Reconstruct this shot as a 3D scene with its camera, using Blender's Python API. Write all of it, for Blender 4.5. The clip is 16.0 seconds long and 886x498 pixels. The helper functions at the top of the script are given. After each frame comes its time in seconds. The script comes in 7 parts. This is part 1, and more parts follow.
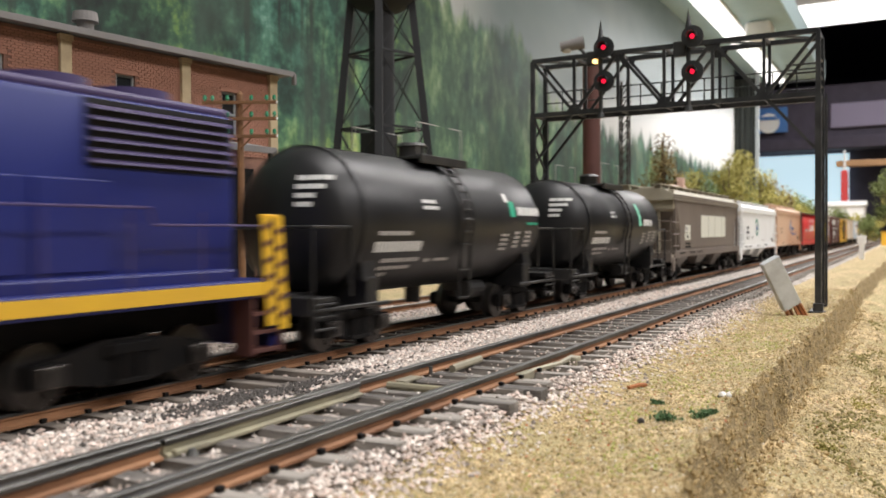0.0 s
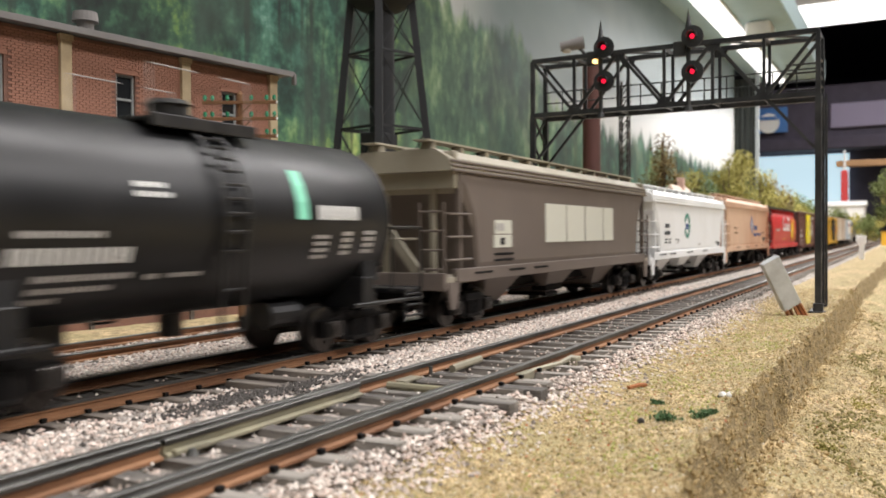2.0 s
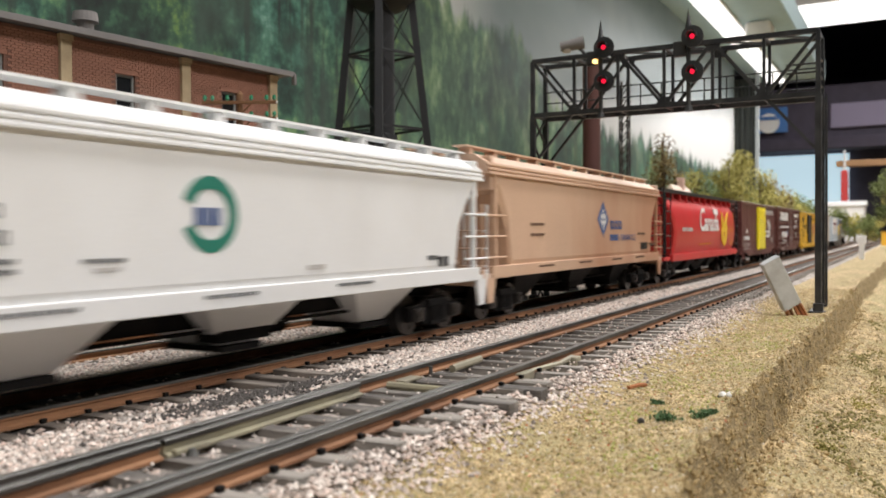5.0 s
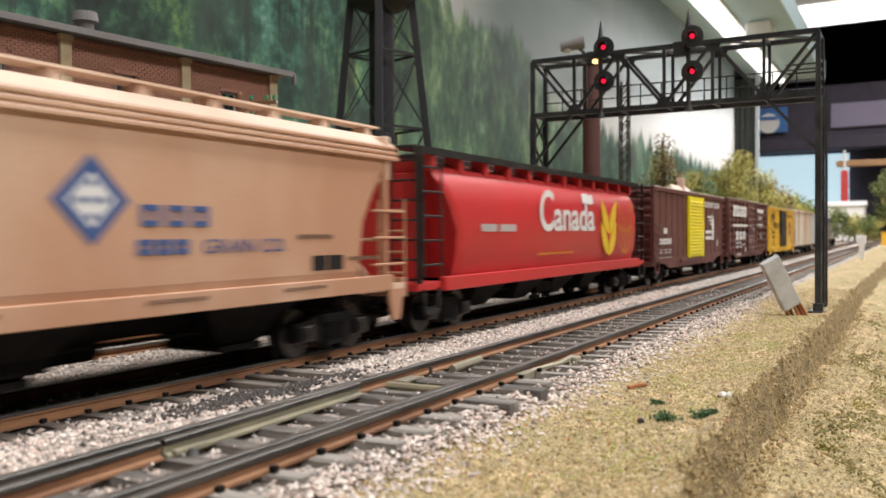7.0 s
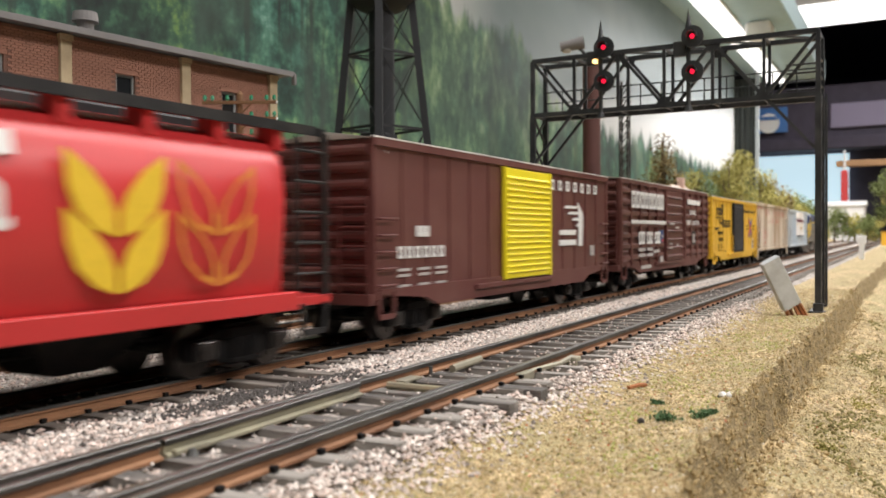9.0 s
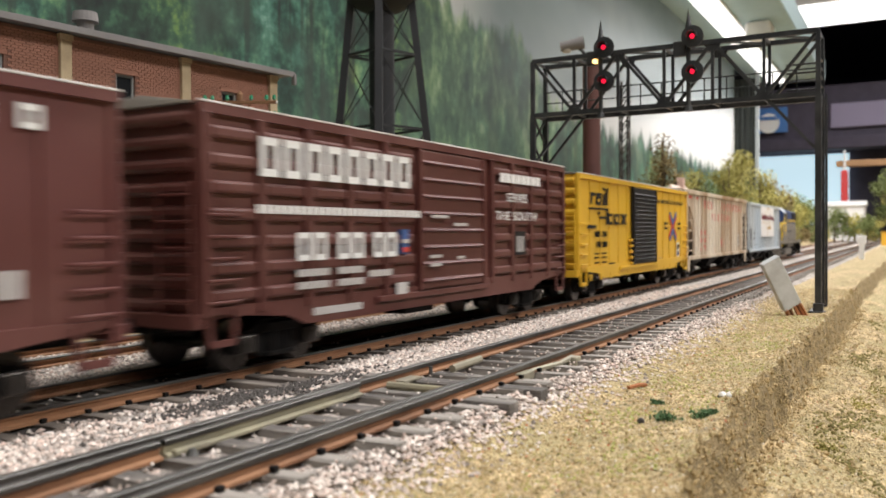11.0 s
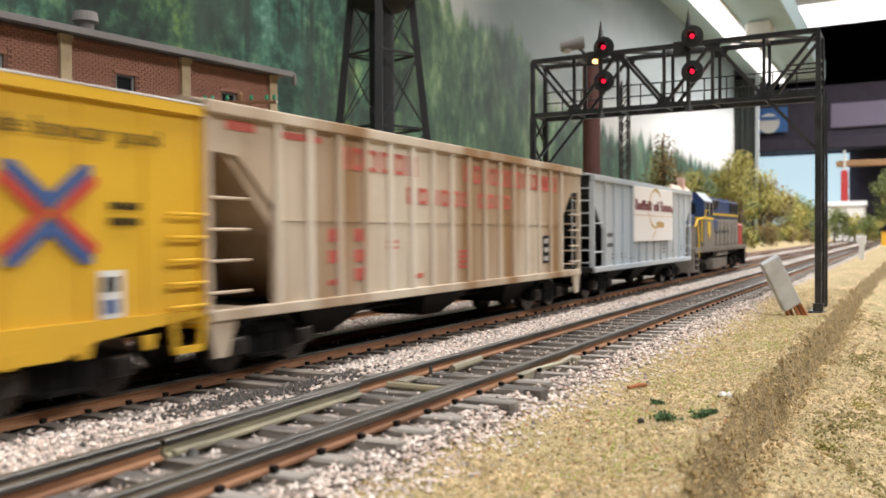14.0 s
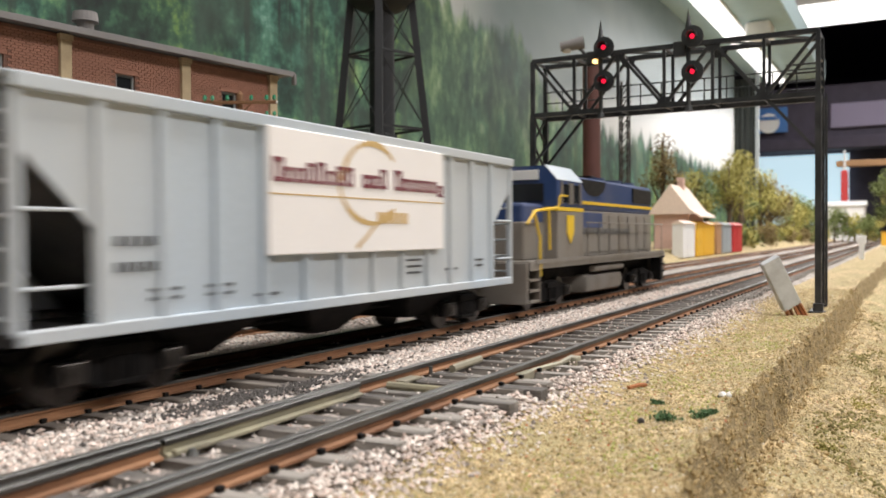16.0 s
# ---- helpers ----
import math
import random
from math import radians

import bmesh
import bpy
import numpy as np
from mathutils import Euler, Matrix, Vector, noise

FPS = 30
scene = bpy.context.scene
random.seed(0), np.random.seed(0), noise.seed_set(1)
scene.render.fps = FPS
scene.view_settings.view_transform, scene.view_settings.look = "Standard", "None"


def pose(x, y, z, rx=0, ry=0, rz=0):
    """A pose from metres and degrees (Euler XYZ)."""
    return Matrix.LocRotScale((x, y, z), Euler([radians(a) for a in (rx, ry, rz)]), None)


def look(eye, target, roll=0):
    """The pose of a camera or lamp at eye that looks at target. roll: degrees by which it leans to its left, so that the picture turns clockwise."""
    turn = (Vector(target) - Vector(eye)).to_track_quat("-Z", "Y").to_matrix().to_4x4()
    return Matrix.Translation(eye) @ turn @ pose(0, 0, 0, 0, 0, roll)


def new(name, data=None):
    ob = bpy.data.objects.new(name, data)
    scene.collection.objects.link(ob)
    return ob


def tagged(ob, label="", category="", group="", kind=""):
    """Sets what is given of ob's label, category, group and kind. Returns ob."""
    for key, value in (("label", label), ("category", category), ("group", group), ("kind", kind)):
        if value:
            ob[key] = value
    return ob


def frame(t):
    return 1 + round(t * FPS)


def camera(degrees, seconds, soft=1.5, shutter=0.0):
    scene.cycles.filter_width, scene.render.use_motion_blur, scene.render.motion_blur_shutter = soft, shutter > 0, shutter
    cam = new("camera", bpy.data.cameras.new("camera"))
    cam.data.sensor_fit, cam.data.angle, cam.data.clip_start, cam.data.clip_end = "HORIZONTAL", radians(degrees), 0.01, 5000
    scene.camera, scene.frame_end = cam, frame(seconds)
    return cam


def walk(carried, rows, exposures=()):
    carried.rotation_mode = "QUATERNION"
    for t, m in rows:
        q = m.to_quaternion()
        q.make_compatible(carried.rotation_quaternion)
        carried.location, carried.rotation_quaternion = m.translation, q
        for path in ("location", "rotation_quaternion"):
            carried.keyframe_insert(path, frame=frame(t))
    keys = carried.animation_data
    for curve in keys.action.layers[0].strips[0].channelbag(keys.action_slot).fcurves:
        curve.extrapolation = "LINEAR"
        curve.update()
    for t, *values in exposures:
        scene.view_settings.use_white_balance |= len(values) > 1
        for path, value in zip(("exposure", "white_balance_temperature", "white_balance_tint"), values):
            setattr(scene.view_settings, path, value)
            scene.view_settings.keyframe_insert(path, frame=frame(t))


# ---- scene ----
# A model railway at its true size of 1:87. Lengths below are millimetres, turned into metres by MM.
MM = 0.001
cam = camera(55.14, 16.0, soft=1.6, shutter=0.7)
EYE = Vector((0.0, -127.54, 26.66)) * MM
YAW, PITCH = 0.5037, -0.017
WAY = Vector((math.cos(YAW) * math.cos(PITCH), math.sin(YAW) * math.cos(PITCH), math.sin(PITCH)))
STAND = look(EYE, EYE + WAY, -0.418)
cam.data.dof.use_dof, cam.data.dof.focus_distance, cam.data.dof.aperture_fstop = True, 0.205, 46.0
# the exposure falls a little while the pale cars pass
walk(cam, [(0, STAND), (16, STAND)], [(0, 0.0), (3.0, 0.0), (3.5, -0.12), (4.2, -0.2), (6.4, -0.18), (7.2, -0.05), (7.8, 0.0), (16, 0.0)])

# ---- light ----
world = bpy.data.worlds.new("world")
scene.world = world
world.use_nodes = True
bg = world.node_tree.nodes["Background"]
bg.inputs[0].default_value = (0.75, 0.85, 1.0, 1)
bg.inputs[1].default_value = 0.12


def area(name, m, sx, sy, watts, colour):
    d = bpy.data.lights.new(name, "AREA")
    d.shape, d.size, d.size_y, d.energy, d.color = "RECTANGLE", sx, sy, watts, colour
    ob = new(name, d)
    ob.matrix_basis = m
    return ob


area("tube_light_over_layout", pose(2.25, 0.12, 0.46), 1.2, 0.06, 5.5, (1.0, 0.95, 0.95))
area("tube_light_overhead", pose(0.9, -0.25, 1.15), 3.0, 0.25, 34, (1.0, 0.962, 0.95))
area("tube_light_aisle", pose(0.5, -1.25, 1.15), 3.4, 0.25, 44, (1.0, 0.962, 0.95))
area("tube_light_cross", pose(3.34, -0.25, 0.77), 0.28, 1.0, 4, (1.0, 0.98, 0.95))

# ---- materials ----


def mat(name, base, rough=0.6, metal=0.0, var=0.25, scale=400, fine=3000, bump=0.15, dirt=None, dirt_amount=0.0, coat=0.0, dirt_scale=120, stretch=(1, 1, 1), depth=0.0003, tight=0.2, spec=0.5):
    """Colour with variation at two scales, fine relief and, where dirt is given, patches of it."""
    m = bpy.data.materials.new(name)
    m.use_nodes = True
    n, l = m.node_tree.nodes, m.node_tree.links
    b = n["Principled BSDF"]
    b.inputs["Metallic"].default_value = metal
    b.inputs["Coat Weight"].default_value = coat
    b.inputs["Specular IOR Level"].default_value = spec
    tc = n.new("ShaderNodeTexCoord")
    mp = n.new("ShaderNodeMapping")
    mp.inputs["Scale"].default_value = stretch
    l.new(tc.outputs["Object"], mp.inputs["Vector"])
    a = n.new("ShaderNodeTexNoise")
    a.inputs["Scale"].default_value, a.inputs["Detail"].default_value = scale, 5
    f = n.new("ShaderNodeTexNoise")
    f.inputs["Scale"].default_value, f.inputs["Detail"].default_value = fine, 3
    for t in (a, f):
        l.new(mp.outputs[0], t.inputs["Vector"])
    mul = n.new("ShaderNodeMath")
    mul.operation = "MULTIPLY_ADD"
    l.new(f.outputs["Fac"], mul.inputs[0])
    mul.inputs[1].default_value = 0.5
    half = n.new("ShaderNodeMath")
    half.operation = "MULTIPLY"
    half.inputs[1].default_value = 0.5
    l.new(a.outputs["Fac"], half.inputs[0])
    l.new(half.outputs[0], mul.inputs[2])
    ramp = n.new("ShaderNodeValToRGB")
    ramp.color_ramp.elements[0].position, ramp.color_ramp.elements[1].position = 0.5 - tight, 0.5 + tight
    lo = [c * (1 - var) for c in base]
    hi = [min(1, c * (1 + var)) for c in base]
    ramp.color_ramp.elements[0].color, ramp.color_ramp.elements[1].color = (*lo, 1), (*hi, 1)
    l.new(mul.outputs[0], ramp.inputs[0])
    out = ramp.outputs[0]
    if dirt:
        d = n.new("ShaderNodeTexNoise")
        d.inputs["Scale"].default_value, d.inputs["Detail"].default_value = dirt_scale, 6
        l.new(mp.outputs[0], d.inputs["Vector"])
        dr = n.new("ShaderNodeMapRange")
        dr.inputs[1].default_value, dr.inputs[2].default_value = 0.43, 0.64
        dr.inputs[3].default_value, dr.inputs[4].default_value = 0, dirt_amount
        l.new(d.outputs["Fac"], dr.inputs[0])
        mix = n.new("ShaderNodeMix")
        mix.data_type = "RGBA"
        l.new(dr.outputs[0], mix.inputs["Factor"])
        l.new(out, mix.inputs["A"])
        mix.inputs["B"].default_value = (*dirt, 1)
        out = mix.outputs["Result"]
    l.new(out, b.inputs["Base Color"])
    rr = n.new("ShaderNodeMapRange")
    rr.inputs[3].default_value, rr.inputs[4].default_value = max(0.05, rough - 0.12), min(1, rough + 0.12)
    l.new(a.outputs["Fac"], rr.inputs[0])
    l.new(rr.outputs[0], b.inputs["Roughness"])
    if bump:
        bp = n.new("ShaderNodeBump")
        bp.inputs["Strength"].default_value, bp.inputs["Distance"].default_value = bump, depth
        l.new(f.outputs["Fac"], bp.inputs["Height"])
        l.new(bp.outputs[0], b.inputs["Normal"])
    return m


def glow(name, colour, strength):
    m = bpy.data.materials.new(name)
    m.use_nodes = True
    b = m.node_tree.nodes["Principled BSDF"]
    b.inputs["Base Color"].default_value = (*[c * 0.5 for c in colour], 1)
    b.inputs["Emission Color"].default_value = (*colour, 1)
    b.inputs["Emission Strength"].default_value = strength
    return m


DUST = (0.30, 0.25, 0.18)
M = {
    "black_paint": mat("black_paint", (0.012, 0.012, 0.013), 0.42, var=0.2, dirt=(0.06, 0.055, 0.05), dirt_amount=0.35),
    "tank_black": mat("tank_black", (0.0065, 0.0068, 0.008), 0.42, var=0.15, scale=60, bump=0.03, dirt=(0.020, 0.019, 0.020), dirt_amount=0.4, dirt_scale=30),
    "dark_steel": mat("dark_steel", (0.030, 0.028, 0.027), 0.5, 0.2, var=0.3, dirt=DUST, dirt_amount=0.2),
    "truck_black": mat("truck_black", (0.006, 0.0056, 0.0056), 0.7, spec=0.16, var=0.4, dirt=(0.024, 0.018, 0.014), dirt_amount=0.3, dirt_scale=300),
    "wheel_steel": mat("wheel_steel", (0.075, 0.068, 0.063), 0.32, 0.75, var=0.4),
    "grey_brown": mat("grey_brown", (0.135, 0.109, 0.094), 0.5, var=0.12, scale=40, bump=0.04, dirt=(0.205, 0.17, 0.145), dirt_amount=0.3, dirt_scale=25),
    "grey_brown_roof": mat("grey_brown_roof", (0.36, 0.33, 0.26), 0.6, var=0.12, scale=60, bump=0.05, dirt=(0.2, 0.17, 0.12), dirt_amount=0.4, dirt_scale=40),
    "white_paint": mat("white_paint", (0.80, 0.81, 0.81), 0.42, var=0.05, scale=40, bump=0.03, dirt=(0.60, 0.58, 0.54), dirt_amount=0.2, dirt_scale=30),
    "tan_paint": mat("tan_paint", (0.62, 0.42, 0.29), 0.5, var=0.14, scale=35, bump=0.04, dirt=(0.42, 0.20, 0.11), dirt_amount=0.8, dirt_scale=16, stretch=(1, 1, 0.5)),
    "tan_roof": mat("tan_roof", (0.72, 0.55, 0.43), 0.6, var=0.15, scale=45, bump=0.05, dirt=(0.46, 0.27, 0.17), dirt_amount=0.6, dirt_scale=22),
    "print_brown": mat("print_brown", (0.17, 0.10, 0.065), 0.6, var=0.2, bump=0),
    "red_paint": mat("red_paint", (0.54, 0.030, 0.033), 0.40, var=0.12, scale=35, bump=0.03, dirt=(0.42, 0.035, 0.03), dirt_amount=0.4, dirt_scale=25),
    "maroon_paint": mat("maroon_paint", (0.105, 0.030, 0.026), 0.5, var=0.15, scale=50, bump=0.04, dirt=(0.16, 0.07, 0.055), dirt_amount=0.4, dirt_scale=40),
    "rust_red_paint": mat("rust_red_paint", (0.086, 0.023, 0.018), 0.5, var=0.18, scale=50, bump=0.04, dirt=(0.17, 0.075, 0.06), dirt_amount=0.45, dirt_scale=40),
    "yellow_paint": mat("yellow_paint", (0.70, 0.42, 0.030), 0.42, var=0.08, scale=40, bump=0.03, dirt=(0.50, 0.28, 0.04), dirt_amount=0.35, dirt_scale=40),
    "lemon_paint": mat("lemon_paint", (0.80, 0.68, 0.02), 0.4, var=0.06, bump=0.03),
    "cream_paint": mat("cream_paint", (0.60, 0.52, 0.41), 0.55, var=0.14, scale=40, bump=0.04, dirt=(0.25, 0.135, 0.05), dirt_amount=0.95, dirt_scale=38, stretch=(1, 1, 0.12)),
    "cream_post": mat("cream_post", (0.70, 0.64, 0.54), 0.55, var=0.10, scale=60, bump=0.04, dirt=(0.36, 0.24, 0.13), dirt_amount=0.7, dirt_scale=40, stretch=(1, 1, 0.15)),
    "pale_grey_paint": mat("pale_grey_paint", (0.43, 0.49, 0.54), 0.5, var=0.10, scale=40, bump=0.04, dirt=(0.52, 0.53, 0.52), dirt_amount=0.6, dirt_scale=30, stretch=(1, 1, 0.3)),
    "blue_paint": mat("blue_paint", (0.006, 0.014, 0.135), 0.42, var=0.15, scale=40, bump=0.03, dirt=(0.022, 0.020, 0.085), dirt_amount=0.5, dirt_scale=30),
    "blue_roof": mat("blue_roof", (0.055, 0.040, 0.12), 0.45, var=0.15, scale=40, bump=0.03, dirt=(0.10, 0.065, 0.09), dirt_amount=0.5, dirt_scale=30),
    "dull_blue_paint": mat("dull_blue_paint", (0.022, 0.052, 0.155), 0.5, var=0.15, scale=60, dirt=(0.12, 0.12, 0.16), dirt_amount=0.4, dirt_scale=60),
    "loco_grey": mat("loco_grey", (0.22, 0.20, 0.175), 0.6, var=0.2, scale=60, dirt=(0.14, 0.11, 0.08), dirt_amount=0.6, dirt_scale=60),
    "silver_roof": mat("silver_roof", (0.45, 0.42, 0.38), 0.45, 0.3, var=0.2, scale=80, dirt=(0.25, 0.18, 0.13), dirt_amount=0.5, dirt_scale=50),
    "roof_edge": mat("roof_edge", (0.66, 0.64, 0.62), 0.5, 0.1, var=0.35, scale=90, dirt=(0.30, 0.22, 0.17), dirt_amount=0.5, dirt_scale=30),
    "print_white": mat("print_white", (0.72, 0.72, 0.70), 0.5, var=0.06, bump=0),
    "print_dull": mat("print_dull", (0.48, 0.46, 0.44), 0.5, var=0.1, bump=0),
    "print_cream": mat("print_cream", (0.62, 0.62, 0.54), 0.5, var=0.05, bump=0),
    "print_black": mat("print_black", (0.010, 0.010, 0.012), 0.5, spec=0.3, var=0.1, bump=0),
    "print_grey": mat("print_grey", (0.10, 0.105, 0.11), 0.5, var=0.2, bump=0),
    "print_green": mat("print_green", (0.03, 0.36, 0.22), 0.5, var=0.1, bump=0),
    "print_mint": mat("print_mint", (0.25, 0.70, 0.50), 0.5, var=0.1, bump=0),
    "print_blue": mat("print_blue", (0.045, 0.095, 0.25), 0.5, var=0.1, bump=0),
    "print_red": mat("print_red", (0.50, 0.055, 0.04), 0.5, var=0.1, bump=0),
    "print_faded_red": mat("print_faded_red", (0.50, 0.11, 0.085), 0.55, var=0.25, bump=0),
    "print_teal": mat("print_teal", (0.015, 0.19, 0.135), 0.5, var=0.1, bump=0),
    "print_wine": mat("print_wine", (0.17, 0.035, 0.05), 0.5, var=0.1, bump=0),
    "print_gold": mat("print_gold", (0.75, 0.50, 0.03), 0.5, var=0.1, bump=0),
    "print_orange": mat("print_orange", (0.62, 0.22, 0.03), 0.5, var=0.1, bump=0),
    "print_tan": mat("print_tan", (0.55, 0.38, 0.16), 0.5, var=0.1, bump=0),
    "board_white": mat("board_white", (0.84, 0.81, 0.785), 0.5, var=0.05, scale=40, bump=0),
    "rail_top": mat("rail_top", (0.13, 0.128, 0.12), 0.42, 0.6, var=0.3, scale=300),
    "rail_side": mat("rail_side", (0.052, 0.047, 0.042), 0.45, 0.4, var=0.4, scale=300, dirt=(0.16, 0.14, 0.12), dirt_amount=0.5, dirt_scale=60),
    "rail_rust": mat("rail_rust", (0.185, 0.085, 0.040), 0.75, var=0.35, scale=300, dirt=(0.40, 0.21, 0.105), dirt_amount=0.6, dirt_scale=40),
    "rail_dull": mat("rail_dull", (0.27, 0.25, 0.19), 0.5, 0.3, var=0.25, scale=200, dirt=(0.42, 0.38, 0.24), dirt_amount=0.6, dirt_scale=40),
    "tie_grey": mat("tie_grey", (0.115, 0.104, 0.094), 0.85, var=0.5, scale=200, fine=2500, bump=0.5, dirt=(0.36, 0.33, 0.29), dirt_amount=0.8, dirt_scale=140, stretch=(1.0, 0.25, 1.0)),
    "tie_wood": mat("tie_wood", (0.078, 0.064, 0.053), 0.85, var=0.5, scale=200, fine=2500, bump=0.5, dirt=(0.27, 0.235, 0.20), dirt_amount=0.6, dirt_scale=150, stretch=(1.0, 0.2, 1.0)),
    "ballast": mat("ballast", (0.47, 0.42, 0.375), 0.9, tight=0.12, depth=0.0008, var=0.6, scale=1300, fine=2600, bump=1.0, dirt=(0.22, 0.19, 0.17), dirt_amount=0.5, dirt_scale=60),
    "stone": mat("stone", (0.50, 0.46, 0.42), 0.9, var=0.45, scale=700, fine=3000, bump=0.4),
    "dark_stone_and_shade": mat("dark_stone_and_shade", (0.07, 0.062, 0.056), 0.9, var=0.6, scale=1300, fine=2600, bump=1.0),
    "shaded_bank": mat("shaded_bank", (0.36, 0.275, 0.145), 0.95, var=0.5, scale=500, fine=2200, bump=1.0, dirt=(0.25, 0.185, 0.085), dirt_amount=0.6, dirt_scale=150, depth=0.001, tight=0.12),
    "earth": mat("earth", (0.50, 0.385, 0.215), 0.95, var=0.6, scale=420, fine=2000, bump=1.0, dirt=(0.385, 0.335, 0.165), dirt_amount=0.65, dirt_scale=48, depth=0.0009, tight=0.12),
    "clod": mat("clod", (0.43, 0.325, 0.165), 0.95, var=0.5, scale=400, fine=2500, bump=0.8),
    "moss": mat("moss", (0.085, 0.16, 0.065), 0.95, var=0.5, scale=900, bump=0.8),
    "leaf_foam": mat("leaf_foam", (0.25, 0.215, 0.075), 0.95, var=0.6, scale=500, bump=0.8),
    "lichen": mat("lichen", (0.36, 0.37, 0.10), 0.95, var=0.4, scale=500, bump=0.6),
    "straw": mat("straw", (0.62, 0.52, 0.28), 0.8, var=0.2),
    "brick": mat("brick", (0.36, 0.175, 0.118), 0.85, var=0.25, scale=300, bump=0.4),
    "mortar": mat("mortar", (0.20, 0.105, 0.075), 0.9, var=0.3, scale=300, bump=0.4),
    "buff": mat("buff", (0.46, 0.36, 0.22), 0.8, var=0.15, scale=200, bump=0.3, dirt=(0.3, 0.22, 0.13), dirt_amount=0.5, dirt_scale=80),
    "roof_grey": mat("roof_grey", (0.19, 0.18, 0.175), 0.85, var=0.2, scale=200, bump=0.4, dirt=(0.15, 0.14, 0.13), dirt_amount=0.5, dirt_scale=50),
    "glass_dark": mat("glass_dark", (0.02, 0.022, 0.024), 0.12, var=0.1, bump=0),
    "window_frame": mat("window_frame", (0.30, 0.32, 0.31), 0.6, var=0.15),
    "tower_black": mat("tower_black", (0.010, 0.011, 0.013), 0.7, var=0.3, scale=200),
    "signal_black": mat("signal_black", (0.020, 0.022, 0.025), 0.45, 0.1, var=0.3, scale=300, dirt=(0.09, 0.09, 0.09), dirt_amount=0.35),
    "pole_brown": mat("pole_brown", (0.20, 0.10, 0.045), 0.8, var=0.3, scale=300, bump=0.3),
    "insulator": mat("insulator", (0.02, 0.22, 0.10), 0.3, var=0.1, bump=0),
    "rust_column": mat("rust_column", (0.085, 0.030, 0.024), 0.6, var=0.25, scale=100),
    "concrete": mat("concrete", (0.58, 0.60, 0.61), 0.85, var=0.15, scale=300, bump=0.4, dirt=(0.3, 0.3, 0.29), dirt_amount=0.5),
    "rust_wood": mat("rust_wood", (0.36, 0.14, 0.055), 0.85, var=0.4, scale=500, bump=0.5),
    "red_lamp": glow("red_lamp", (1.0, 0.01, 0.05), 1.5),
    "amber_lamp": glow("amber_lamp", (1.0, 0.55, 0.18), 4.0),
    "tube_glow": glow("tube_glow", (1.0, 0.98, 0.95), 2.0),
    "room_dark": mat("room_dark", (0.06, 0.052, 0.075), 0.9, var=0.2, scale=3, fine=30, bump=0),
    "room_white": mat("room_white", (0.16, 0.16, 0.165), 0.9, var=0.05, scale=3, fine=30, bump=0),
    "curtain_dark": mat("curtain_dark", (0.020, 0.024, 0.022), 0.9, var=0.3, scale=20, fine=100, bump=0),
    "room_wall": mat("room_wall", (0.30, 0.33, 0.34), 0.9, var=0.1, scale=3, fine=30, bump=0),
    "valance": mat("valance", (0.32, 0.42, 0.44), 0.8, var=0.08, scale=3, fine=30, bump=0),
    "leaf_olive": mat("leaf_olive", (0.30, 0.265, 0.06), 0.8, var=0.5, scale=150),
    "leaf_dark": mat("leaf_dark", (0.115, 0.14, 0.036), 0.8, var=0.5, scale=150),
    "leaf_brown": mat("leaf_brown", (0.17, 0.12, 0.042), 0.85, var=0.5, scale=150),
    "bark": mat("bark", (0.10, 0.07, 0.045), 0.9, var=0.4, scale=400, bump=0.6),
    # emission stands in for the light falling on the far sky board
    "lit_sky_glow": glow("lit_sky_glow", (0.66, 0.88, 1.0), 0.85),
    "sign_blue": mat("sign_blue", (0.05, 0.16, 0.42), 0.5, var=0.1, bump=0),
    "plain_white": mat("plain_white", (0.75, 0.74, 0.72), 0.7, var=0.05, bump=0),
    "lilac_beam": mat("lilac_beam", (0.24, 0.21, 0.30), 0.8, var=0.1, bump=0),
    "pine_beam": mat("pine_beam", (0.42, 0.24, 0.12), 0.7, var=0.2, scale=20, bump=0),
    "toy_red": mat("toy_red", (0.50, 0.03, 0.03), 0.5, var=0.1),
    "toy_yellow": mat("toy_yellow", (0.75, 0.42, 0.03), 0.5, var=0.1),
    "toy_pink": mat("toy_pink", (0.62, 0.42, 0.36), 0.6, var=0.1),
    "toy_roof": mat("toy_roof", (0.74, 0.60, 0.50), 0.7, var=0.15),
}

# ---- builders ----


def part(name, bm, material, parent=None, label="", smooth=False):
    """Links a bmesh in millimetres as one mesh object, under a thing or a part where one is given."""
    bm.transform(Matrix.Scale(MM, 4))
    bmesh.ops.recalc_face_normals(bm, faces=bm.faces[:])
    me = bpy.data.meshes.new(name)
    bm.to_mesh(me)
    bm.free()
    me.materials.append(M[material] if isinstance(material, str) else material)
    if smooth:
        for p in me.polygons:
            p.use_smooth = True
        me.set_sharp_from_angle(angle=radians(35))
    ob = new(name, me)
    ob.parent = parent
    if label:
        ob["label"] = label
    return ob


def thing(name, label, category, group="", kind="", at=(0, 0, 0), rz=0):
    ob = new(name)
    ob.empty_display_size = 0.01
    ob.matrix_basis = pose(at[0] * MM, at[1] * MM, at[2] * MM, 0, 0, rz)
    return tagged(ob, label, category, group, kind)


def bmn():
    return bmesh.new()


